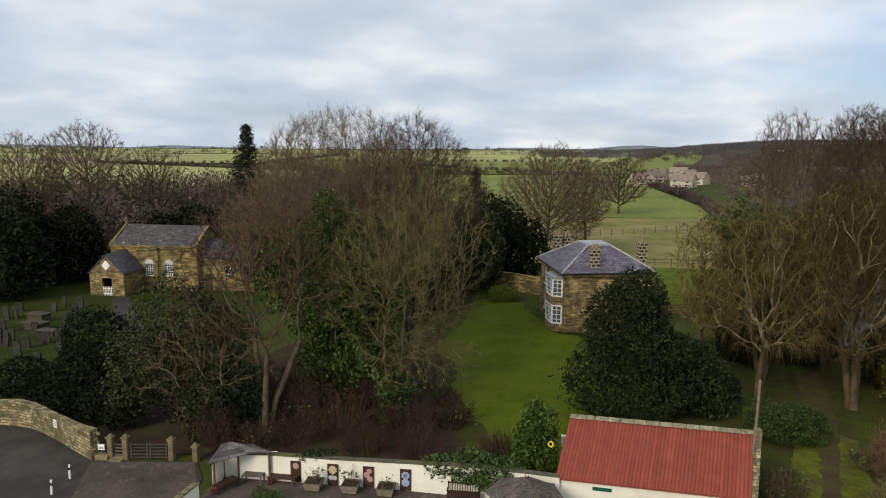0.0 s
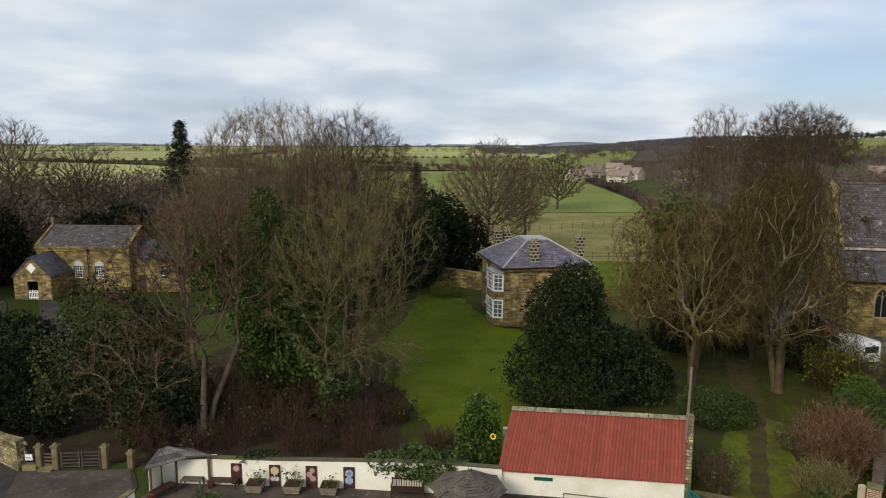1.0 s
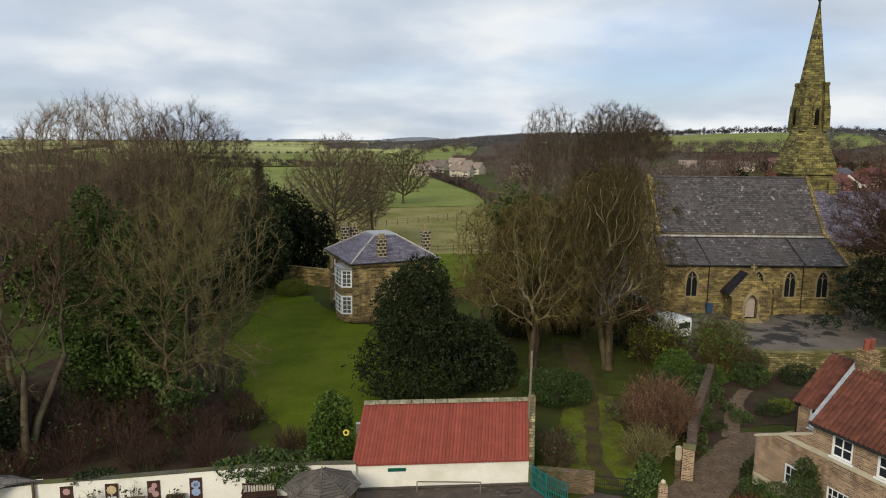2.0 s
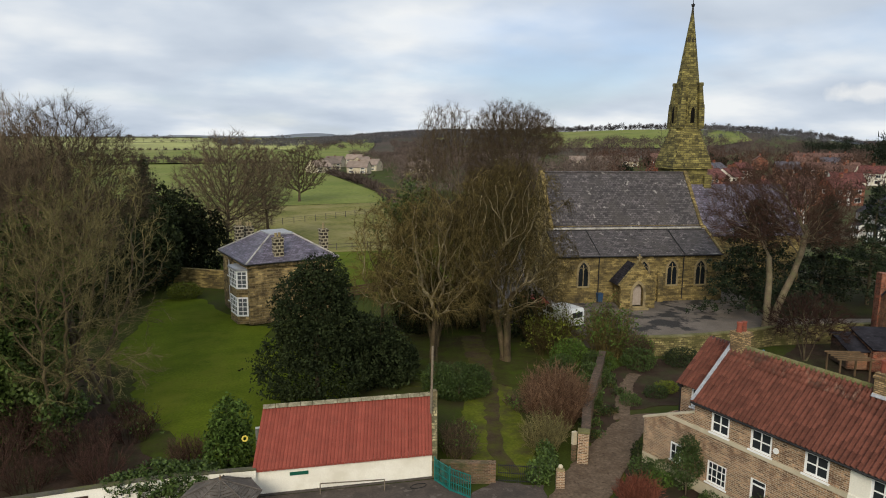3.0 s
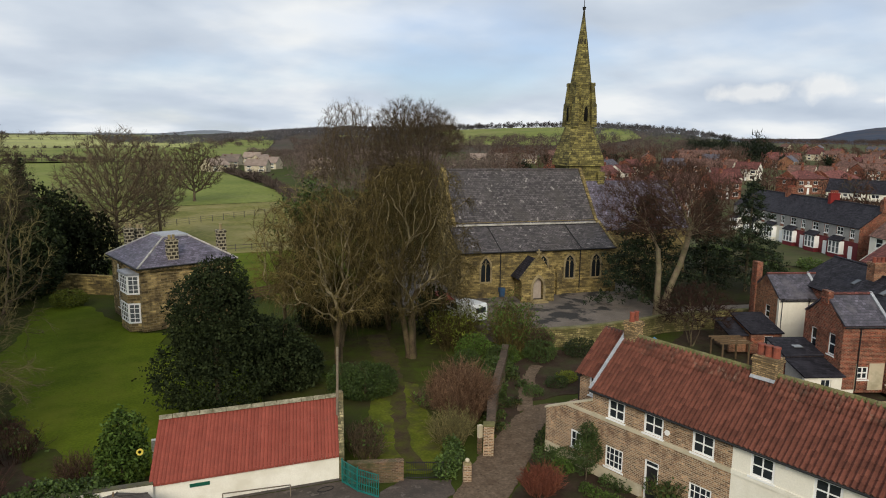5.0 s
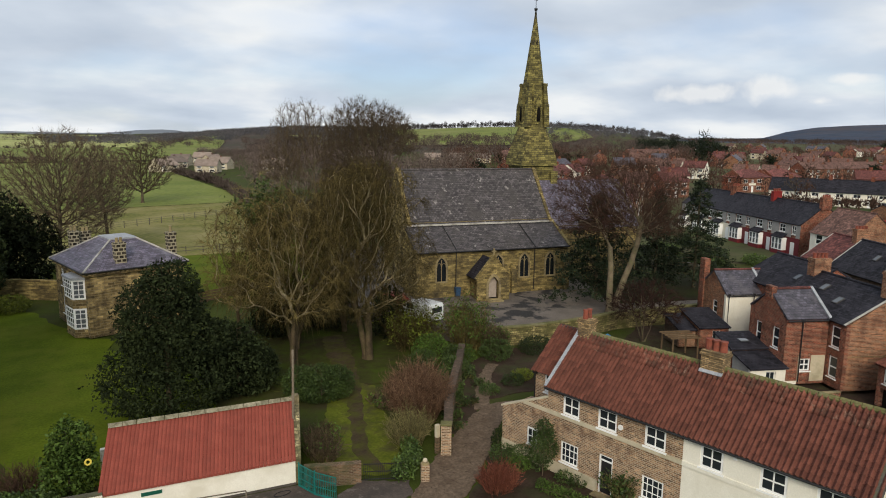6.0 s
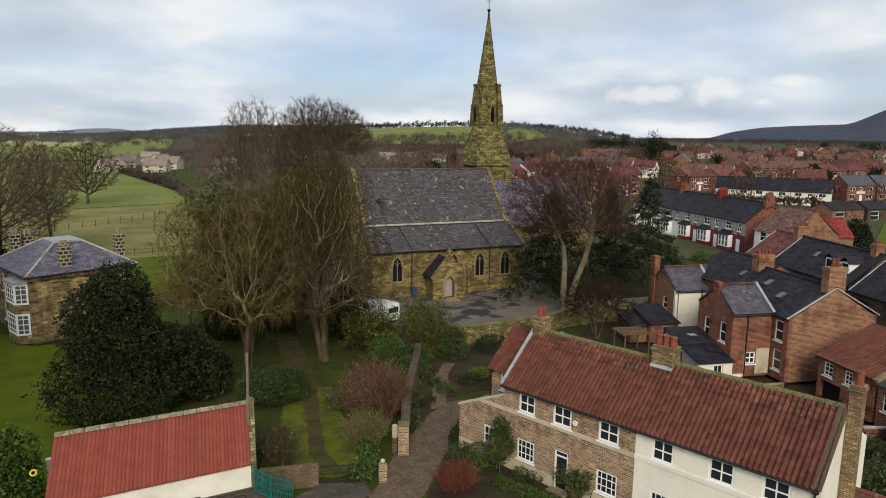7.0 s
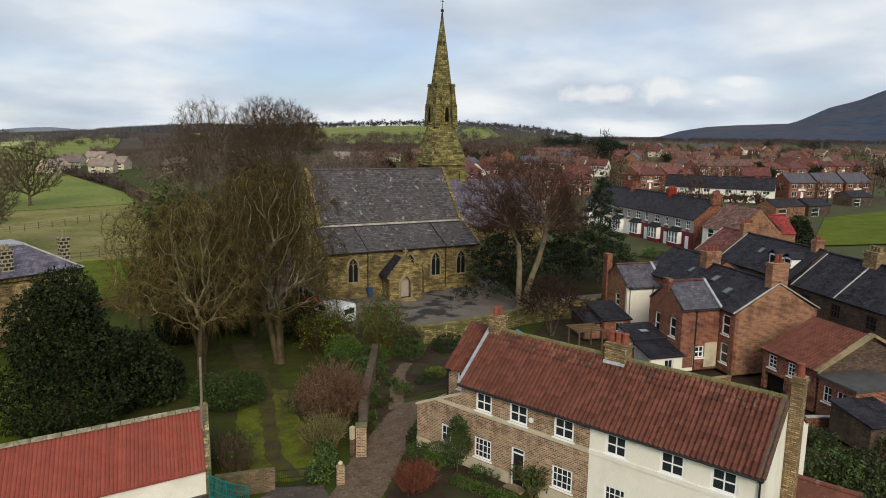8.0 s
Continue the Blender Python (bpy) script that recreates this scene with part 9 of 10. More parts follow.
far_woods("hedgerow", "leafless field hedges with a few trees",
    line(9, [(-60, 425), (80, 424)], 4) + line(10, [(58, 132), (70, 176), (77, 200), (84, 232), (88, 270), (92, 306)], 1.8, (1.1, 2.0), (1.2, 1.9)) + line(11, [(-150, 705), (165, 705)], 6) + line(12, [(-66, 200), (-66, 425), (-300, 600)], 5) + line(13, [(-420, 200), (-66, 196)], 4)
    + line(14, [(-500, 615), (-160, 612), (-160, 1150)], 8) + line(15, [(-900, 1140), (350, 1165)], 12, (4, 7), (4, 7)) + line(17, [(500, 760), (640, 640)], 8, (4, 7), (3, 5))
    + line(18, [(-20, 560), (60, 430)], 6) + line(24, [(-1500, 1700), (400, 1700)], 30, (4, 6), (8, 12)), 205, per=60, size=0.9)
far_woods("plain_wood", "scattered woods on the distant plain", scatter(19, 110, -45, 14, 900, 2600, (6, 10), (8, 16)), 206, per=40, size=2.5)
far_woods("churchyard_thicket", "brown leafless thicket behind the chapel", scatter(21, 90, -36, -4, 108, 150, (8, 12), (3, 5)) + scatter(36, 80, -36, -6, 150, 200, (9, 13), (3.5, 5.5)), 207, "far_wood", per=260, size=0.6)
far_woods("moor_wood", "dark woods at the foot of the moor", scatter(22, 300, 58, 84, 1850, 2500, (7, 12), (14, 26)), 208, per=40, size=2.6)
far_woods("meadow_thicket", "brown leafless scrub along the meadow", scatter(23, 26, 24, 29, 112, 160, (3, 6), (2, 3.5)), 209, per=160, size=0.35)


# ---- churchyard wall, gate and graves ----
WALL_PTS = [(-34.0, 44.6), (-31.5, 44.0), (-29.06, 43.5), (-27.6, 43.3), (-26.3, 42.8), (-25.0, 42.0), (-23.6, 40.94), (-21.9, 39.6), (-20.25, 38.35)]
garden_wall("churchyard_wall", "curved yellow sandstone churchyard wall", WALL_PTS, [1.45, 1.5, 1.6, 1.72, 1.62, 1.5, 1.55, 1.65, 1.85], 0.4, "rubble", "rubble")


def stone_blocks(parent, pts, hs, t, seed, lh=0.2):
    """Single stones standing a little proud of a wall's face towards the road."""
    rng = random.Random(seed)
    shapes = []
    for k in range(6):
        bm = boxes((-0.5, 0.5, -0.5, 0.5, -0.5, 0.5))
        for v in bm.verts:
            v.co += Vector((rng.uniform(-0.06, 0.06), 0, rng.uniform(-0.06, 0.06)))
        me = mesh_of("stone", bm)
        me.materials.append(M["block"])
        shapes.append(me)
    count = 0
    for i, ((x0, y0), (x1, y1)) in enumerate(zip(pts[:-1], pts[1:])):
        ln = math.hypot(x1 - x0, y1 - y0)
        ux, uy = (x1 - x0) / ln, (y1 - y0) / ln
        row = 0
        z = 0.08
        while z < min(hs[i], hs[i + 1]) - 0.14:
            h = lh * rng.uniform(0.8, 1.2)
            s = rng.uniform(-0.2, 0.0)
            while s < ln:
                w = rng.uniform(0.28, 0.6)
                c = s + w / 2
                if 0.05 < c < ln and count < 300:
                    ob = new("stone", shapes[rng.randrange(6)])
                    ob.parent = parent
                    off = -(t / 2 + 0.004)
                    ob.matrix_basis = Matrix.Translation((x0 + ux * c + uy * -off * -1, y0 + uy * c - ux * -off * -1, z + h / 2)) @ Matrix.Rotation(math.atan2(uy, ux), 4, "Z") @ Matrix.Diagonal((w - 0.03, rng.uniform(0.05, 0.09), h - 0.03, 1))
                    count += 1
                s += w
            z += h


M["block"] = material("block", (0.24, 0.175, 0.085), (0.36, 0.28, 0.14), 1.2, 0.95, 0.6, 9, stain=(0.13, 0.12, 0.055), stain_scale=1.2, rand=0.22)
stone_blocks(bpy.data.objects["churchyard_wall"], WALL_PTS[2:], [1.6, 1.72, 1.62, 1.5, 1.55, 1.65, 1.85], 0.4, 3)


def sign(name, label, m, w, h, mat="white_paint", bars=3):
    ob = thing(name, label, "sign", m)
    part("board", boxes((-w / 2, w / 2, -0.02, 0, 0, h)), mat, ob)
    for i in range(bars):
        part("bar", boxes((-w * 0.36, w * (0.36 - 0.1 * (i % 2)), -0.026, -0.021, h * (0.22 + 0.22 * i), h * (0.30 + 0.22 * i))), "black_iron", ob)
    return ob


sign("notice", "small white notice on the churchyard wall", pose(-23.95, 40.96, 0.85, 0, 0, -40), 0.5, 0.5)


def stone_post(x, y, h, w=0.32, label="weathered square stone gate pillar"):
    ob = thing("gate_pillar", label, "pillar", pose(x, y, 0, 0, 0, -6), "stone gate pillars")
    part("shaft", boxes((-w / 2, w / 2, -w / 2, w / 2, -0.05, h - 0.2), bevel=0.03), "pillar_stone", ob)
    bm = bmesh.new()
    box(bm, -w / 2 - 0.04, w / 2 + 0.04, -w / 2 - 0.04, w / 2 + 0.04, h - 0.195, h - 0.1)
    tube(bm, (0, 0, h - 0.1), (0, 0, h + 0.02), w * 0.5, w * 0.3, 8)
    part("cap", bm, "pillar_stone", ob)


for x, y, h in ((-19.35, 38.5, 1.5), (-18.4, 38.35, 1.55), (-15.75, 38.35, 1.45), (-14.3, 38.2, 1.1)):
    stone_post(x, y, h)


def field_gate(x0, y0, x1, y1, h=0.95):
    ob = thing("field_gate", "dark timber five-barred double gate", "gate", pose(x0, y0, 0, 0, 0, math.degrees(math.atan2(y1 - y0, x1 - x0))))
    ln = math.hypot(x1 - x0, y1 - y0)
    for a, b in ((0.0, ln / 2 - 0.03), (ln / 2 + 0.03, ln)):
        leaf = part("leaf", boxes((a, a + 0.1, -0.05, 0.05, 0.08, h + 0.1), (b - 0.1, b, -0.05, 0.05, 0.08, h + 0.1), bevel=0.01), "rail_wood", ob)
        for i in range(5):
            z = 0.14 + i * (h - 0.16) / 4
            part("bar", boxes((a + 0.102, b - 0.102, -0.025, 0.025, z, z + 0.06)), "rail_wood", leaf)


field_gate(-18.15, 38.35, -16.0, 38.36)
ob = thing("wicket_gate", "small timber wicket gate between stone pillars", "gate", pose(-19.13, 38.5, 0, 0, 0, -9))
for i in range(4):
    part("bar", boxes((0.0, 0.5, -0.02, 0.02, 0.25 + i * 0.2, 0.33 + i * 0.2)), "weathered_wood", ob)
part("step", boxes((-0.1, 0.65, -0.5, 0.25, 0, 0.14)), "ashlar", ob)
ob = thing("wicket_gate", "small timber gate beside the wall end", "gate", pose(-20.1, 38.45, 0, 0, 0, -4))
for i in range(3):
    part("bar", boxes((0.0, 0.5, -0.02, 0.02, 0.35 + i * 0.25, 0.45 + i * 0.25)), "weathered_wood", ob)
sign("notice", "white church notice on the small gate", pose(-19.85, 38.37, 0.6, 0, 0, -4), 0.4, 0.35, bars=2)
part("kerb", boxes((-0.1, 0.65, -0.2, 0.2, 0, 0.3)), "ashlar", ob)
for x, y in ((-20.47, 34.25), (-20.45, 35.98)):
    ob = thing("bollard", "white-painted wooden bollard on the lane", "bollard", pose(x, y, 0), "white bollards")
    bm = bmesh.new(); tube(bm, (0, 0, -0.05), (0.02, 0, 0.85), 0.06, 0.055, 8); part("post", bm, "white_paint", ob)
    bm = bmesh.new(); tube(bm, (0.0133, 0, 0.55), (0.0165, 0, 0.7), 0.064, 0.064, 8); part("band", bm, "black_iron", ob)
sheet("church_path", [(-17.9, 38.6), (-16.1, 38.6), (-17.5, 46), (-27, 62), (-37.6, 81), (-39.4, 80.6), (-30, 62), (-20, 48)], "asphalt", "dark path up to the chapel porch", "path", 0.06)


def gravestone(x, y, h, w, a, tilt, shape):
    ob = thing("gravestone", "lichened dark upright gravestone in the grass", "gravestone", pose(x, y, 0, tilt, 0, a), "churchyard gravestones")
    if shape == 0:
        pts = [(-w / 2, 0, -0.1), (w / 2, 0, -0.1), (w / 2, 0, h * 0.75)] + [(w / 2 * math.cos(q), 0, h * 0.75 + h * 0.25 * math.sin(q)) for q in (0.5, 1.0, 1.57, 2.14, 2.64)] + [(-w / 2, 0, h * 0.75)]
    elif shape == 1:
        pts = [(-w / 2, 0, -0.1), (w / 2, 0, -0.1), (w / 2, 0, h * 0.8), (w * 0.2, 0, h), (-w * 0.2, 0, h), (-w / 2, 0, h * 0.8)]
    else:
        pts = [(-w / 2, 0, -0.1), (w / 2, 0, -0.1), (w / 2, 0, h), (-w / 2, 0, h)]
    part("slab", prism(bmesh.new(), pts, (0, 0.14, 0)), "grave", ob)
    part("plinth", boxes((-w / 2 - 0.1, w / 2 + 0.1, -0.1, 0.24, -0.1, 0.08)), "grave", ob)


M["grave"] = material("grave", (0.018, 0.018, 0.014), (0.042, 0.040, 0.030), 1.5, 0.95, 0.5, 12, stain=(0.050, 0.055, 0.028), stain_scale=1.5, rand=0.3)
rg = random.Random(8)
for x, y in ((-35.8, 62.6), (-37.2, 62.1), (-37.0, 58.2), (-31.1, 52.3), (-37.3, 60.1), (-32.8, 54.1), (-35.8, 56.7), (-39.6, 60.8), (-36.2, 61.4), (-40.6, 61.5), (-41.8, 63.5), (-43.5, 66), (-39.6, 65.2), (-44.5, 62), (-42.5, 58.5), (-40.2, 57), (-37.8, 67.5), (-36.2, 69.0), (-38.8, 71.2), (-34.8, 66.2), (-44.6, 70.5), (-46.2, 67.5), (-34.0, 59.6), (-47, 64), (-46.1, 73.7), (-42.5, 73.8), (-39.9, 62.1), (-33.6, 55.5), (-45.5, 70.3), (-42.7, 76.2), (-40.5, 75.4), (-42.6, 65.1), (-35.2, 64.4)):
    gravestone(x, y, rg.uniform(1.0, 1.5), rg.uniform(0.65, 0.95), rg.uniform(-14, 14) - 20, rg.uniform(-7, 7), rg.randrange(3))
for x, y, w, d, h in ((-41.5, 69.4, 2.0, 1.1, 0.95), (-40.3, 66.7, 2.3, 1.2, 0.75), (-37.8, 64.6, 1.9, 0.9, 0.55)):
    ob = thing("chest_tomb", "weathered stone chest tomb with a slab lid", "tomb", pose(x, y, 0, 0, 0, -18), "chest tombs")
    part("chest", boxes((-w / 2, w / 2, -d / 2, d / 2, -0.05, h - 0.1)), "tomb_stone", ob)
    part("lid", boxes((-w / 2 - 0.1, w / 2 + 0.1, -d / 2 - 0.1, d / 2 + 0.1, h - 0.096, h), bevel=0.02), "tomb_stone", ob)
# ---- the yard ----
WL = math.degrees(math.atan2(34.98 - 36.05, -1.94 + 9.46))


def painted_panel(x, y, kind):
    ob = thing("painted_panel", {"rose": "dark wooden panel with a painted pink flower", "sun": "dark panel with a painted yellow flower and grey leaves", "vine": "dark panel with painted pink blossoms", "blue": "dark panel with a painted blue pattern"}[kind], "panel", pose(x, y - 0.20, 0.08, 0, 0, WL), "painted panels")
    part("board", boxes((-0.30, 0.30, -0.04, 0, 0, 1.2), bevel=0.008), "dark_wood", ob)

    def disc(cx, cz, r, mat, n=14, sx=1.0):
        bm = bmesh.new()
        prism(bm, [(cx + r * sx * math.cos(2 * math.pi * i / n) * (1 + 0.18 * (i % 2)), -0.048, cz + r * math.sin(2 * math.pi * i / n) * (1 + 0.18 * (i % 2))) for i in range(n)], (0, 0.006, 0))
        part("petal", bm, mat, ob)
    if kind == "rose":
        disc(0, 0.92, 0.16, "pink_paint")
    elif kind == "sun":
        disc(0, 0.88, 0.21, "yellow_paint", 18); disc(-0.13, 0.42, 0.12, "grey_paint", 12, 0.8); disc(0.13, 0.42, 0.12, "grey_paint", 12, 0.8)
        part("stem", boxes((-0.025, 0.025, -0.046, -0.041, 0.3, 0.7)), "grey_paint", ob)
    elif kind == "vine":
        disc(0.05, 0.95, 0.13, "pink_paint"); disc(-0.1, 0.72, 0.15, "pink_paint"); disc(0.08, 0.5, 0.15, "pink_paint")
    else:
        disc(0, 0.85, 0.2, "blue_paint", 16); disc(0, 0.45, 0.2, "blue_paint", 16); disc(0, 0.85, 0.11, "grey_paint", 12)


for nm, a, b in (("pink_paint", (0.36, 0.21, 0.19), (0.44, 0.28, 0.25)), ("yellow_paint", (0.46, 0.36, 0.19), (0.54, 0.44, 0.26)), ("ring_yellow", (0.52, 0.40, 0.05), (0.62, 0.50, 0.09)), ("blue_paint", (0.22, 0.30, 0.45), (0.32, 0.40, 0.55)), ("grey_paint", (0.4, 0.42, 0.42), (0.5, 0.52, 0.52)), ("plastic_blue", (0.02, 0.05, 0.10), (0.03, 0.07, 0.14)), ("sky_blue", (0.03, 0.16, 0.35), (0.05, 0.22, 0.42))):
    M[nm] = material(nm, a, b, 4.0, 0.6, 0.1, 30)
for x, y, kd in ((-7.95, 35.90, "rose"), (-5.89, 35.56, "sun"), (-3.94, 35.29, "vine"), (-1.94, 35.0, "blue")):
    painted_panel(x, y, kd)


def planter(x, y, seed, stick):
    ob = thing("planter", "square slatted wooden planter with winter plants", "planter", pose(x, y, 0.03, 0, 0, WL), "slatted planters")
    for i in range(5):
        w = 0.36 + 0.022 * i
        bm = bmesh.new()
        z = i * 0.105
        box(bm, -w, w, -w, -w + 0.03, z, z + 0.09); box(bm, -w, w, w - 0.03, w, z, z + 0.09); box(bm, -w, -w + 0.03, -w + 0.031, w - 0.031, z, z + 0.09); box(bm, w - 0.03, w, -w + 0.031, w - 0.031, z, z + 0.09)
        part("slat", bm, "planter_wood", ob)
    part("soil", boxes((-0.38, 0.38, -0.38, 0.38, 0.02, 0.46)), "earth", ob)
    brush("planter_plant", "small winter plant growing in a planter", "plant", x, y, 0.45, 0.4, 0.4, 1.0 if stick else 0.4, seed, 14 if stick else 26, "olive_twig", "planter plants", r=0.006, forks=3, leaves=7, leaf="hedge_leaf")


M["planter_wood"] = material("planter_wood", (0.135, 0.108, 0.076), (0.215, 0.178, 0.130), 2.0, 0.85, 0.4, 14, rand=0.15)
for i, (x, y) in enumerate(((-6.85, 34.95), (-4.85, 34.7), (-2.95, 34.42))):
    planter(x, y, 230 + i, i < 2)


def bench(x, y, a, w=1.7, back=True, label="dark stained slatted garden bench", mat="dark_wood", h=0.42):
    ob = thing("bench", label, "bench", pose(x, y, 0.03, 0, 0, a), "yard benches")
    for sx in (-w / 2, w / 2 - 0.07):
        for sy in (-0.28, 0.2):
            part("leg", boxes((sx, sx + 0.07, sy, sy + 0.07, 0, h)), mat, ob)
    for i in range(4):
        part("slat", boxes((-w / 2, w / 2, -0.3 + i * 0.145, -0.3 + i * 0.145 + 0.12, h + 0.003, h + 0.035)), mat, ob)
    if back:
        part("rail", boxes((-w / 2, w / 2, 0.24, 0.28, h + 0.42, h + 0.5)), mat, ob)
        for sx in (-w / 2, w / 2 - 0.06):
            part("post", boxes((sx, sx + 0.06, 0.285, 0.33, h + 0.04, h + 0.5)), mat, ob)
            part("arm", boxes((sx, sx + 0.06, -0.3, 0.24, h + 0.22, h + 0.26)), mat, ob)
        for i in range(12):
            q = -w / 2 + 0.12 + i * (w - 0.24) / 11
            part("spindle", boxes((q - 0.02, q + 0.02, 0.25, 0.27, h + 0.04, h + 0.42)), mat, ob)


bench(1.1, 33.75, WL)
bench(-8.6, 35.5, WL, 1.5, False, "low dark plank bench against the wall")
bench(-10.3, 35.75, WL, 1.1, False, "small weathered wooden bench in the shelter", "weathered_wood")
bench(-11.55, 34.9, 55, 1.3, False, "low dark plank bench inside the shelter")


def shelter():
    ob = thing("shelter", "open corner shelter with a felted hipped roof", "shelter", pose(-11.0, 35.4, 0))
    for x, y in ((-1.05, -0.75), (-0.2, 0.75), (1.6, 0.35)):
        bm = bmesh.new(); tube(bm, (x, y, 0), (x, y, 1.75), 0.07, n=6); part("post", bm, "brown_wood", ob)
    ap, c = Vector((-0.55, 0.55, 2.25)), [Vector((-1.3, -1.05, 1.72)), Vector((0.55, 0.15, 1.75)), Vector((2.0, 0.2, 1.78)), Vector((0.5, 1.1, 1.85)), Vector((-1.2, 1.1, 1.85))]
    for a, b in zip(c, c[1:] + c[:1]):
        bm = bmesh.new(); slab(bm, [a, b, ap], 0.05); part("roof", bm, "shelter_felt", ob)
    part("wall", boxes((-1.2, -1.08, -0.6, 0.9, 0, 1.45)), "white_render", ob)
    part("fascia", boxes((-1.0, 1.9, 0.9, 1.0, 0, 1.5)), "white_render", ob)


shelter()
garden_wall("side_wall", "low white-painted wall along the yard's side", [(-12.6, 33.6), (-13.3, 31.0), (-14, 28.0)], 1.1, 0.25, "white_render", "rubble")
for i, (x, y) in enumerate(((-9.4, 33.9), (-8.6, 33.7), (-9.0, 33.2))):
    leafy("yard_shrub", "small shrub in the yard bed", "bush", x, y, 0, [(0, 0, 0.35, 0.4, 0.35, 0.42)], 240 + i, "bright_leaf" if i else "ivy_leaf", 150, 0.05, group="yard shrubs")
for x, y in ((-9.3, 35.55), (-12.0, 34.4)):
    ob = thing("flower_pot", "terracotta flower pot against the wall", "pot", pose(x, y, 0.03), "flower pots")
    bm = bmesh.new(); tube(bm, (0, 0, 0), (0, 0, 0.32), 0.13, 0.19, 12); part("pot", bm, "terracotta", ob)
    bm = bmesh.new(); tube(bm, (0, 0, 0.322), (0, 0, 0.37), 0.21, 0.21, 12); part("rim", bm, "terracotta", ob)

# ---- the barn's corner: fence, pole, rail, lifebuoy-like ring ----
FEN = [(14.95, 31.2), (15.2, 29.9), (15.8, 28.75)]
ob = thing("mesh_fence", "teal-painted steel panel fence", "fence", None)
for (x0, y0), (x1, y1) in zip(FEN[:-1], FEN[1:]):
    n = max(1, round(math.hypot(x1 - x0, y1 - y0) / 1.3))
    for i in range(n):
        a, b = Vector((x0 + (x1 - x0) * i / n, y0 + (y1 - y0) * i / n, 0)), Vector((x0 + (x1 - x0) * (i + 1) / n, y0 + (y1 - y0) * (i + 1) / n, 0))
        bm = bmesh.new(); tube(bm, a, a + Vector((0, 0, 1.4)), 0.04, n=6); part("post", bm, "teal_paint", ob)
        ln = (b - a).length
        hol = [(0.02 + k * (ln - 0.04) / 12 + 0.012, 0.02 + (k + 1) * (ln - 0.04) / 12 - 0.012, z0, z1) for k in range(12) for z0, z1 in ((0.14, 0.5), (0.54, 0.92), (0.96, 1.26))]
        bm = wall(ln, 1.3, hol, 0.03)
        bmesh.ops.transform(bm, matrix=Matrix.Translation(a) @ Matrix.Rotation(math.atan2(b.y - a.y, b.x - a.x), 4, "Z"), verts=bm.verts)
        part("panel", bm, "teal_paint", ob)
ob = thing("telegraph_pole", "slim weathered wooden pole with step irons", "pole", pose(15.6, 33.2, 0, 0, 1.0))
bm = bmesh.new(); tube(bm, (0, 0, -0.1), (0, 0, 6.85), 0.085, 0.065, 8); part("shaft", bm, "planter_wood", ob)
for i in range(6):
    bm = bmesh.new(); s = 1 if i % 2 else -1; tube(bm, (0, 0, 4.2 + i * 0.42), (s * 0.22, 0, 4.2 + i * 0.42), 0.012, n=4); part("step_iron", bm, "black_iron", ob)
ob = thing("handrail", "low grey steel handrail before the barn", "rail", None)
for a, b in (((8.99, 32.4, 0), (8.99, 32.4, 0.62)), ((12.1, 31.3, 0), (12.1, 31.3, 0.68)), ((8.99, 32.4, 0.62), (12.1, 31.3, 0.68))):
    bm = bmesh.new(); tube(bm, a, b, 0.03, n=6); part("tube", bm, "planter_wood", ob)
ob = thing("hose", "black hose coiled on the paving", "hose", None)
bm = bmesh.new()
pr = None
for i in range(13):
    p = Vector((13.9 + 0.45 * math.cos(i * 0.5), 31.0 + 0.22 * math.sin(i * 0.5), 0.06))
    if pr is not None:
        tube(bm, pr, p, 0.022, n=5)
    pr = p
part("coil", bm, "rubber", ob)
ob = thing("yellow_ring", "small yellow ring hung at the barn's end", "ring", pose(5.75, 35.0, 2.62, 60))
bm = bmesh.new()
for i in range(12):
    a, b = i * math.pi / 6, (i + 1) * math.pi / 6
    tube(bm, (0.13 * math.cos(a), 0.13 * math.sin(a), 0), (0.13 * math.cos(b), 0.13 * math.sin(b), 0), 0.05, n=5)
part("ring", bm, "ring_yellow", ob)

# ---- gate, walls and drive ----
garden_wall("gate_wall", "low red brick wall beside the iron gate", [(15.2, 31.1), (17.85, 29.7)], 1.15, 0.35, "old_brick", "old_brick", cap_h=0.07)
ob = thing("iron_gate", "black iron double gate with upright bars", "gate", pose(17.95, 29.65, 0, 0, 0, -32))
for z in (0.12, 0.55, 0.98):
    part("rail", boxes((0, 2.05, -0.015, 0.015, z, z + 0.04)), "black_iron", ob)
for i in range(21):
    bm = bmesh.new(); tube(bm, (0.02 + i * 0.1, 0, 0.05), (0.02 + i * 0.1, 0, 1.08), 0.011, n=5); part("bar", bm, "black_iron", ob)
ob = thing("brick_pillar", "short brick gate pillar with a stone ball cap", "pillar", pose(20.65, 27.75, 0, 0, 0, -30))
part("shaft", boxes((-0.22, 0.22, -0.22, 0.22, -0.05, 1.0)), "brick", ob)
bm = bmesh.new(); tube(bm, (0, 0, 1.0), (0, 0, 1.1), 0.24, 0.2, 8); part("cap", bm, "ashlar", ob)
bm = bmesh.new(); bmesh.ops.create_icosphere(bm, subdivisions=2, radius=0.13, matrix=Matrix.Translation((0, 0, 1.2))); part("ball", bm, "cream_render", ob)
garden_wall("drive_wall", "tall old brick wall running beside the drive", [(23.55, 29.45), (26.0, 32.5), (28.7, 35.4), (31.9, 38.7), (34.4, 41.4)], [1.85, 1.85, 1.8, 1.75, 1.7], 0.45, "old_brick", "dark_brick", cap_h=0.1)
ob = thing("wall_pier", "thick brick end pier of the drive wall", "pillar", pose(23.5, 29.55, 0, 0, 0, 50))
part("shaft", boxes((-0.28, 0.28, -0.3, 0.3, -0.05, 1.85)), "brick", ob)
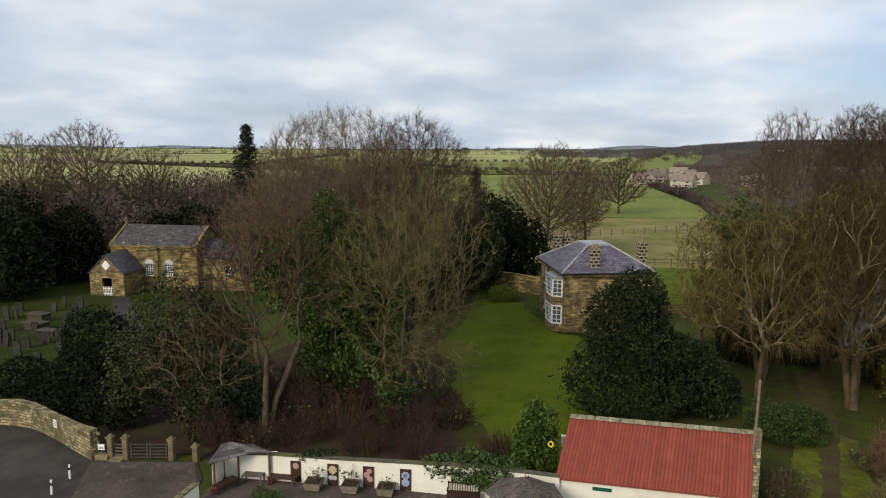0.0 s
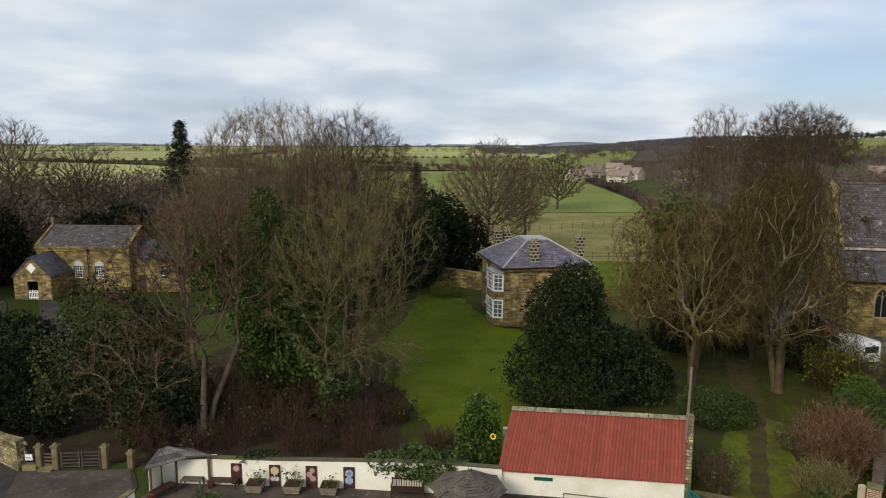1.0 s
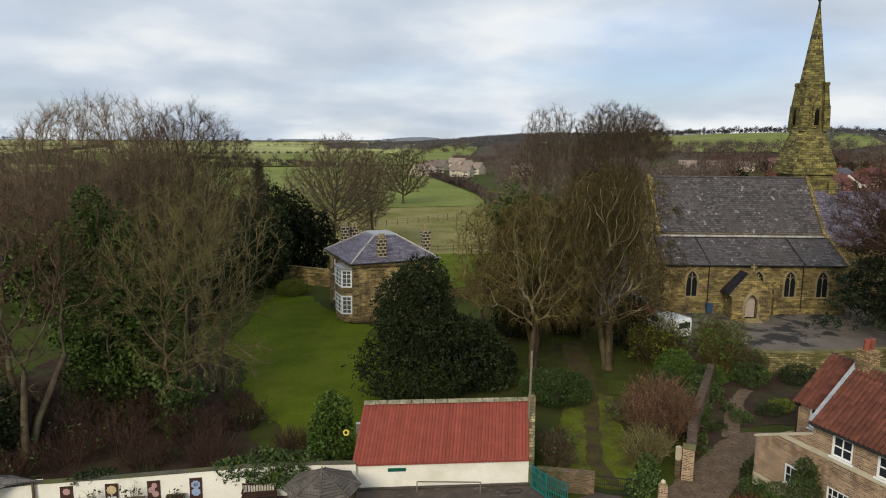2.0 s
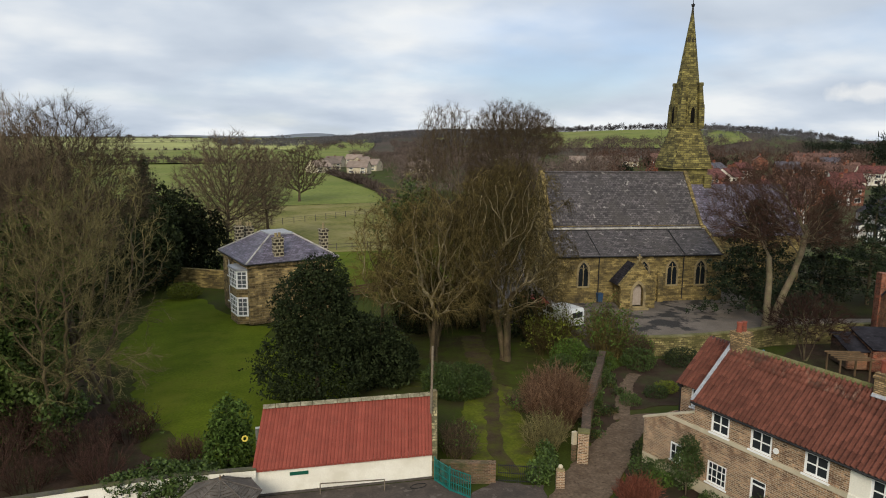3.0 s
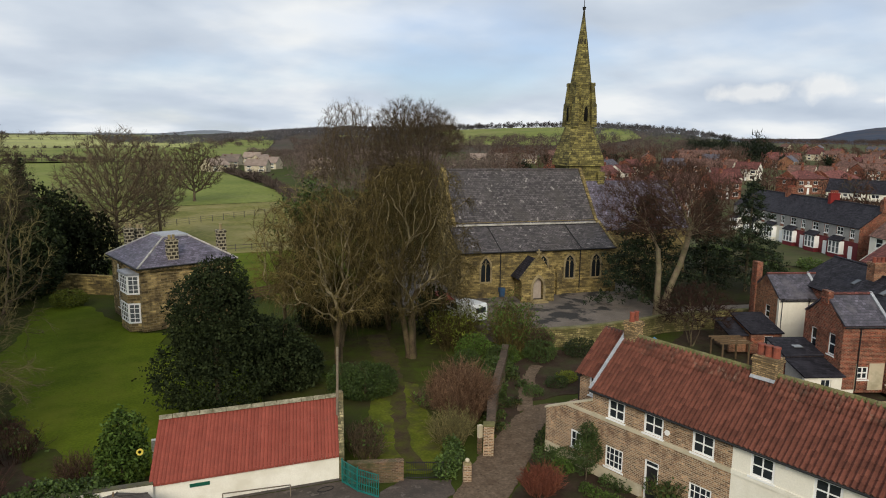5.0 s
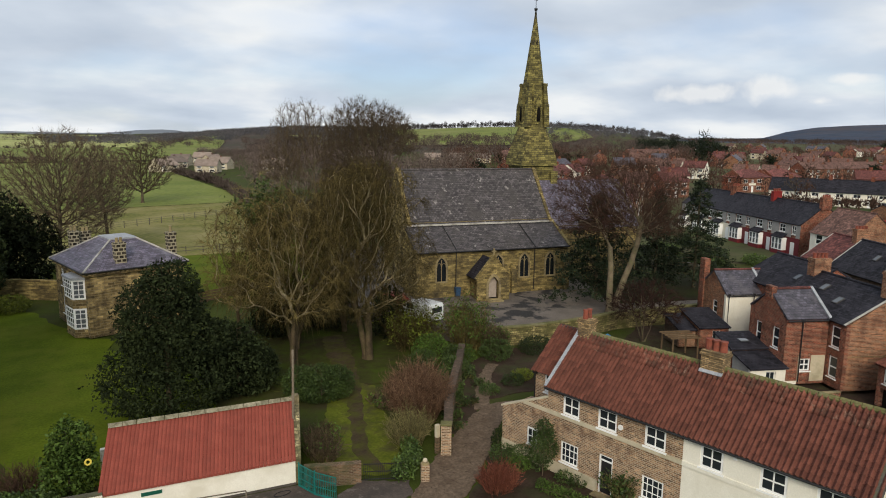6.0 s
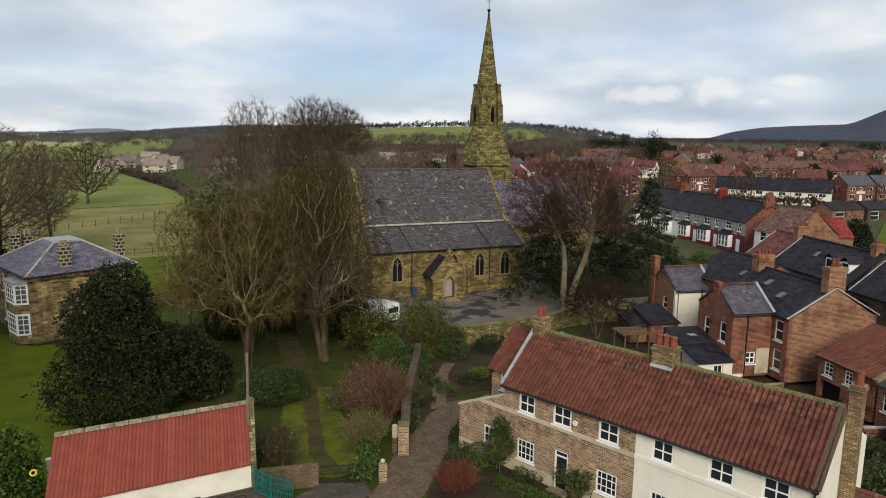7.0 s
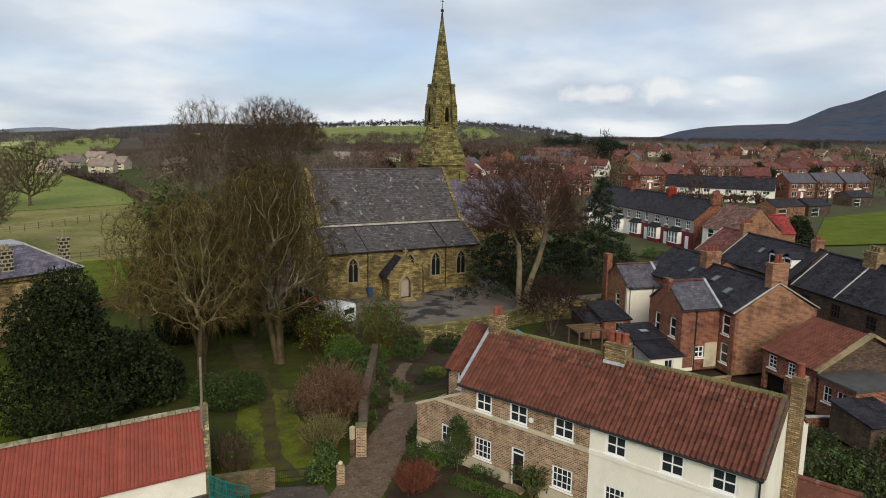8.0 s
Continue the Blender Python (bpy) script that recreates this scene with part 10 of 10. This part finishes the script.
part("cap", boxes((-0.32, 0.32, -0.34, 0.34, 1.854, 1.95), bevel=0.02), "mossy", ob)
ob = thing("white_post", "brick post with a flaking white-painted head", "post", pose(23.2, 30.0, 0))
part("shaft", boxes((-0.12, 0.12, -0.1, 0.1, -0.05, 0.98)), "old_brick", ob)
part("cap", boxes((-0.13, 0.13, -0.11, 0.11, 0.984, 1.75), bevel=0.01), "cream_render", ob, "flaking white-painted head")
garden_wall("retaining_wall", "mossy stone wall holding up the car park", [(37.9, 44.6), (39.4, 43.4), (42.6, 42.2), (45.3, 41.5), (49.2, 40.9), (53.2, 40.6), (60, 38.4), (66.2, 36.3)], 1.75, 0.4, "moss_rubble", "mossy", cap_h=0.14)


# ---- the van, bins and fences ----
def van():
    ob = thing("van", "white van with a dark windscreen parked by the church", "van", pose(37.1, 51.0, CHURCH_Z, 0, 0, 277))
    # nose towards -x
    prof = [(-2.3, 0.45), (-2.35, 0.95), (-1.55, 1.15), (-0.85, 1.85), (-0.5, 1.98), (2.25, 2.0), (2.35, 1.8), (2.38, 0.45)]
    w = 0.9
    bm = bmesh.new()
    prism(bm, [(x, -w, z) for x, z in prof], (0, 2 * w, 0))
    bmesh.ops.bevel(bm, geom=list(bm.edges), offset=0.07, segments=2, affect="EDGES")
    body = part("body", bm, "car_white", ob)
    bm = bmesh.new(); prism(bm, [(-1.56, -0.74, 1.19), (-0.92, -0.68, 1.82), (-0.92, 0.68, 1.82), (-1.56, 0.74, 1.19)], Vector((-0.03, 0, 0.028))); part("windscreen", bm, "glass", body)
    for s in (-1, 1):
        part("side_window", boxes((-0.75, 0.15, s * 0.905 - 0.01, s * 0.905 + 0.01, 1.25, 1.78)), "glass", body)
        part("headlight", boxes((-2.37, -2.3, s * 0.68 - 0.16, s * 0.68 + 0.16, 0.75, 0.92)), "lead", body)
        for x in (-1.5, 1.45):
            bm = bmesh.new(); tube(bm, (x, s * 0.7, 0.32), (x, s * 0.93, 0.32), 0.32, n=18); wh = part("wheel", bm, "rubber", ob)
            bm = bmesh.new(); tube(bm, (x, s * 0.932, 0.32), (x, s * 0.945, 0.32), 0.19, n=14); part("rim", bm, "lead", wh)
    part("rear_window", boxes((2.37, 2.395, -0.6, 0.6, 1.2, 1.7)), "glass", body)
    part("bumper", boxes((-2.42, -2.36, -0.85, 0.85, 0.42, 0.62)), "rubber", body)


van()
rc = thing("red_car", "small red car parked behind the van", "car", pose(37.9, 56.0, CHURCH_Z, 0, 0, 100))
bm = bmesh.new()
prism(bm, [(x, -0.8, z) for x, z in ((-1.9, 0.35), (-1.95, 0.75), (-1.0, 0.9), (-0.4, 1.42), (1.1, 1.45), (1.85, 0.95), (1.9, 0.35))], (0, 1.6, 0))
bmesh.ops.bevel(bm, geom=list(bm.edges), offset=0.06, segments=2, affect="EDGES")
part("body", bm, "red_paint", rc)
for s in (-1, 1):
    part("side_window", boxes((-0.35, 1.0, s * 0.805 - 0.008, s * 0.805 + 0.008, 0.95, 1.35)), "glass", rc)
    for x in (-1.2, 1.2):
        bm = bmesh.new(); tube(bm, (x, s * 0.62, 0.3), (x, s * 0.83, 0.3), 0.3, n=16); part("wheel", bm, "rubber", rc)
for x, y, a in ((46.0, 56.3, -16),):
    ob = thing("wheelie_bin", "dark blue wheeled bin against the church wall", "bin", pose(x, y, CHURCH_Z, 0, 0, a), "wheeled bins")
    bm = bmesh.new(); prism(bm, [(-0.24, -0.26, 0.1), (0.24, -0.26, 0.1), (0.29, -0.33, 0.98), (-0.29, -0.33, 0.98)], (0, 0.6, 0)); part("body", bm, "plastic_blue", ob)
    part("lid", boxes((-0.31, 0.31, -0.36, 0.32, 0.985, 1.06), bevel=0.02), "plastic_blue", ob)
    bm = bmesh.new(); tube(bm, (-0.28, 0.25, 0.1), (0.28, 0.25, 0.1), 0.1, n=10); part("wheel", bm, "rubber", ob)


def post_fence(name, label, pts, gap, h, rails, mat="weathered_wood", pr=0.05):
    ob = thing(name, label, "fence")
    for (x0, y0), (x1, y1) in zip(pts[:-1], pts[1:]):
        n = max(1, round(math.hypot(x1 - x0, y1 - y0) / gap))
        for i in range(n + 1):
            x, y = x0 + (x1 - x0) * i / n, y0 + (y1 - y0) * i / n
            z = float(terrain(x, y))
            bm = bmesh.new(); tube(bm, (x, y, z - 0.1), (x, y, z + h), pr, n=5); part("post", bm, mat, ob)
        for q in rails:
            bm = bmesh.new()
            tube(bm, (x0, y0, float(terrain(x0, y0)) + q[0]), (x1, y1, float(terrain(x1, y1)) + q[0]), q[1], n=4)
            part("rail", bm, mat, ob)


post_fence("meadow_fence", "grey post-and-wire fence across the meadow", [(2, 135), (24, 135), (50, 147), (80, 158)], 3.0, 1.4, [(0.5, 0.02), (0.9, 0.02), (1.3, 0.02)], pr=0.07)
post_fence("meadow_fence", "grey post-and-rail fence behind the house garden", [(20, 106), (40, 104), (58, 92)], 2.5, 1.2, [(0.5, 0.035), (1.0, 0.035)], pr=0.06)
ob = thing("board_fence", "brown horizontal-boarded garden fence beside the house", "fence", None)
for i in range(8):
    x0, y0, x1, y1 = 21.2 + i * 1.8, 72.4 + i * 0.5, 21.2 + (i + 1) * 1.8, 72.4 + (i + 1) * 0.5
    bm = bmesh.new(); tube(bm, (x0, y0, -0.1), (x0, y0, 1.35), 0.06, n=4); part("post", bm, "brown_wood", ob)
    for k in range(4):
        a = math.atan2(y1 - y0, x1 - x0)
        part("board", boxes((0, math.hypot(x1 - x0, y1 - y0) - 0.02, -0.05, -0.02, 0.15 + k * 0.3, 0.37 + k * 0.3)), "brown_wood", ob, m=pose(x0, y0, 0, 0, 0, math.degrees(a)))
garden_wall("kitchen_garden_wall", "low stone wall joining the house and trees", [(13.0, 82.6), (8.2, 86.9), (2, 90)], 2.2, 0.4, "church_stone", "church_stone")
ob = thing("garden_shed", "small shed with a bright blue roof by the chapel", "shed", pose(-26.5, 92.5, 0, 0, 0, -9))
part("wall", boxes((0, 2.4, 0, 2, 0, 6.3)), "brown_wood", ob)
part("roof", boxes((-0.1, 2.5, -0.1, 2.1, 6.305, 6.6)), "sky_blue", ob)
ob = thing("pergola", "timber pergola in the back yard", "pergola", pose(48.6, 31.4, 0.1, 0, 0, -29.7))
for x in (0, 2.2):
    for y in (0, 2.0):
        part("post", boxes((x, x + 0.12, y, y + 0.12, 0, 1.9)), "brown_wood", ob)
for i in range(5):
    part("beam", boxes((-0.2, 2.5, 0.0 + i * 0.5, 0.08 + i * 0.5, 1.904, 2.02)), "brown_wood", ob)
ob = thing("blue_tarpaulin", "small blue tarpaulin over a garden frame", "tarpaulin", pose(44.6, 35.2, 0.1, 0, 0, -29.7))
bm = bmesh.new(); prism(bm, [(0, 0, 1.2), (1.6, 0, 1.2), (0.8, 0, 1.75)], (0, 1.4, 0)); part("cover", bm, "sky_blue", ob)
for x_ in (0.02, 1.5):
    part("frame_leg", boxes((x_, x_ + 0.08, 0.02, 0.1, 0, 1.198)), "brown_wood", ob)
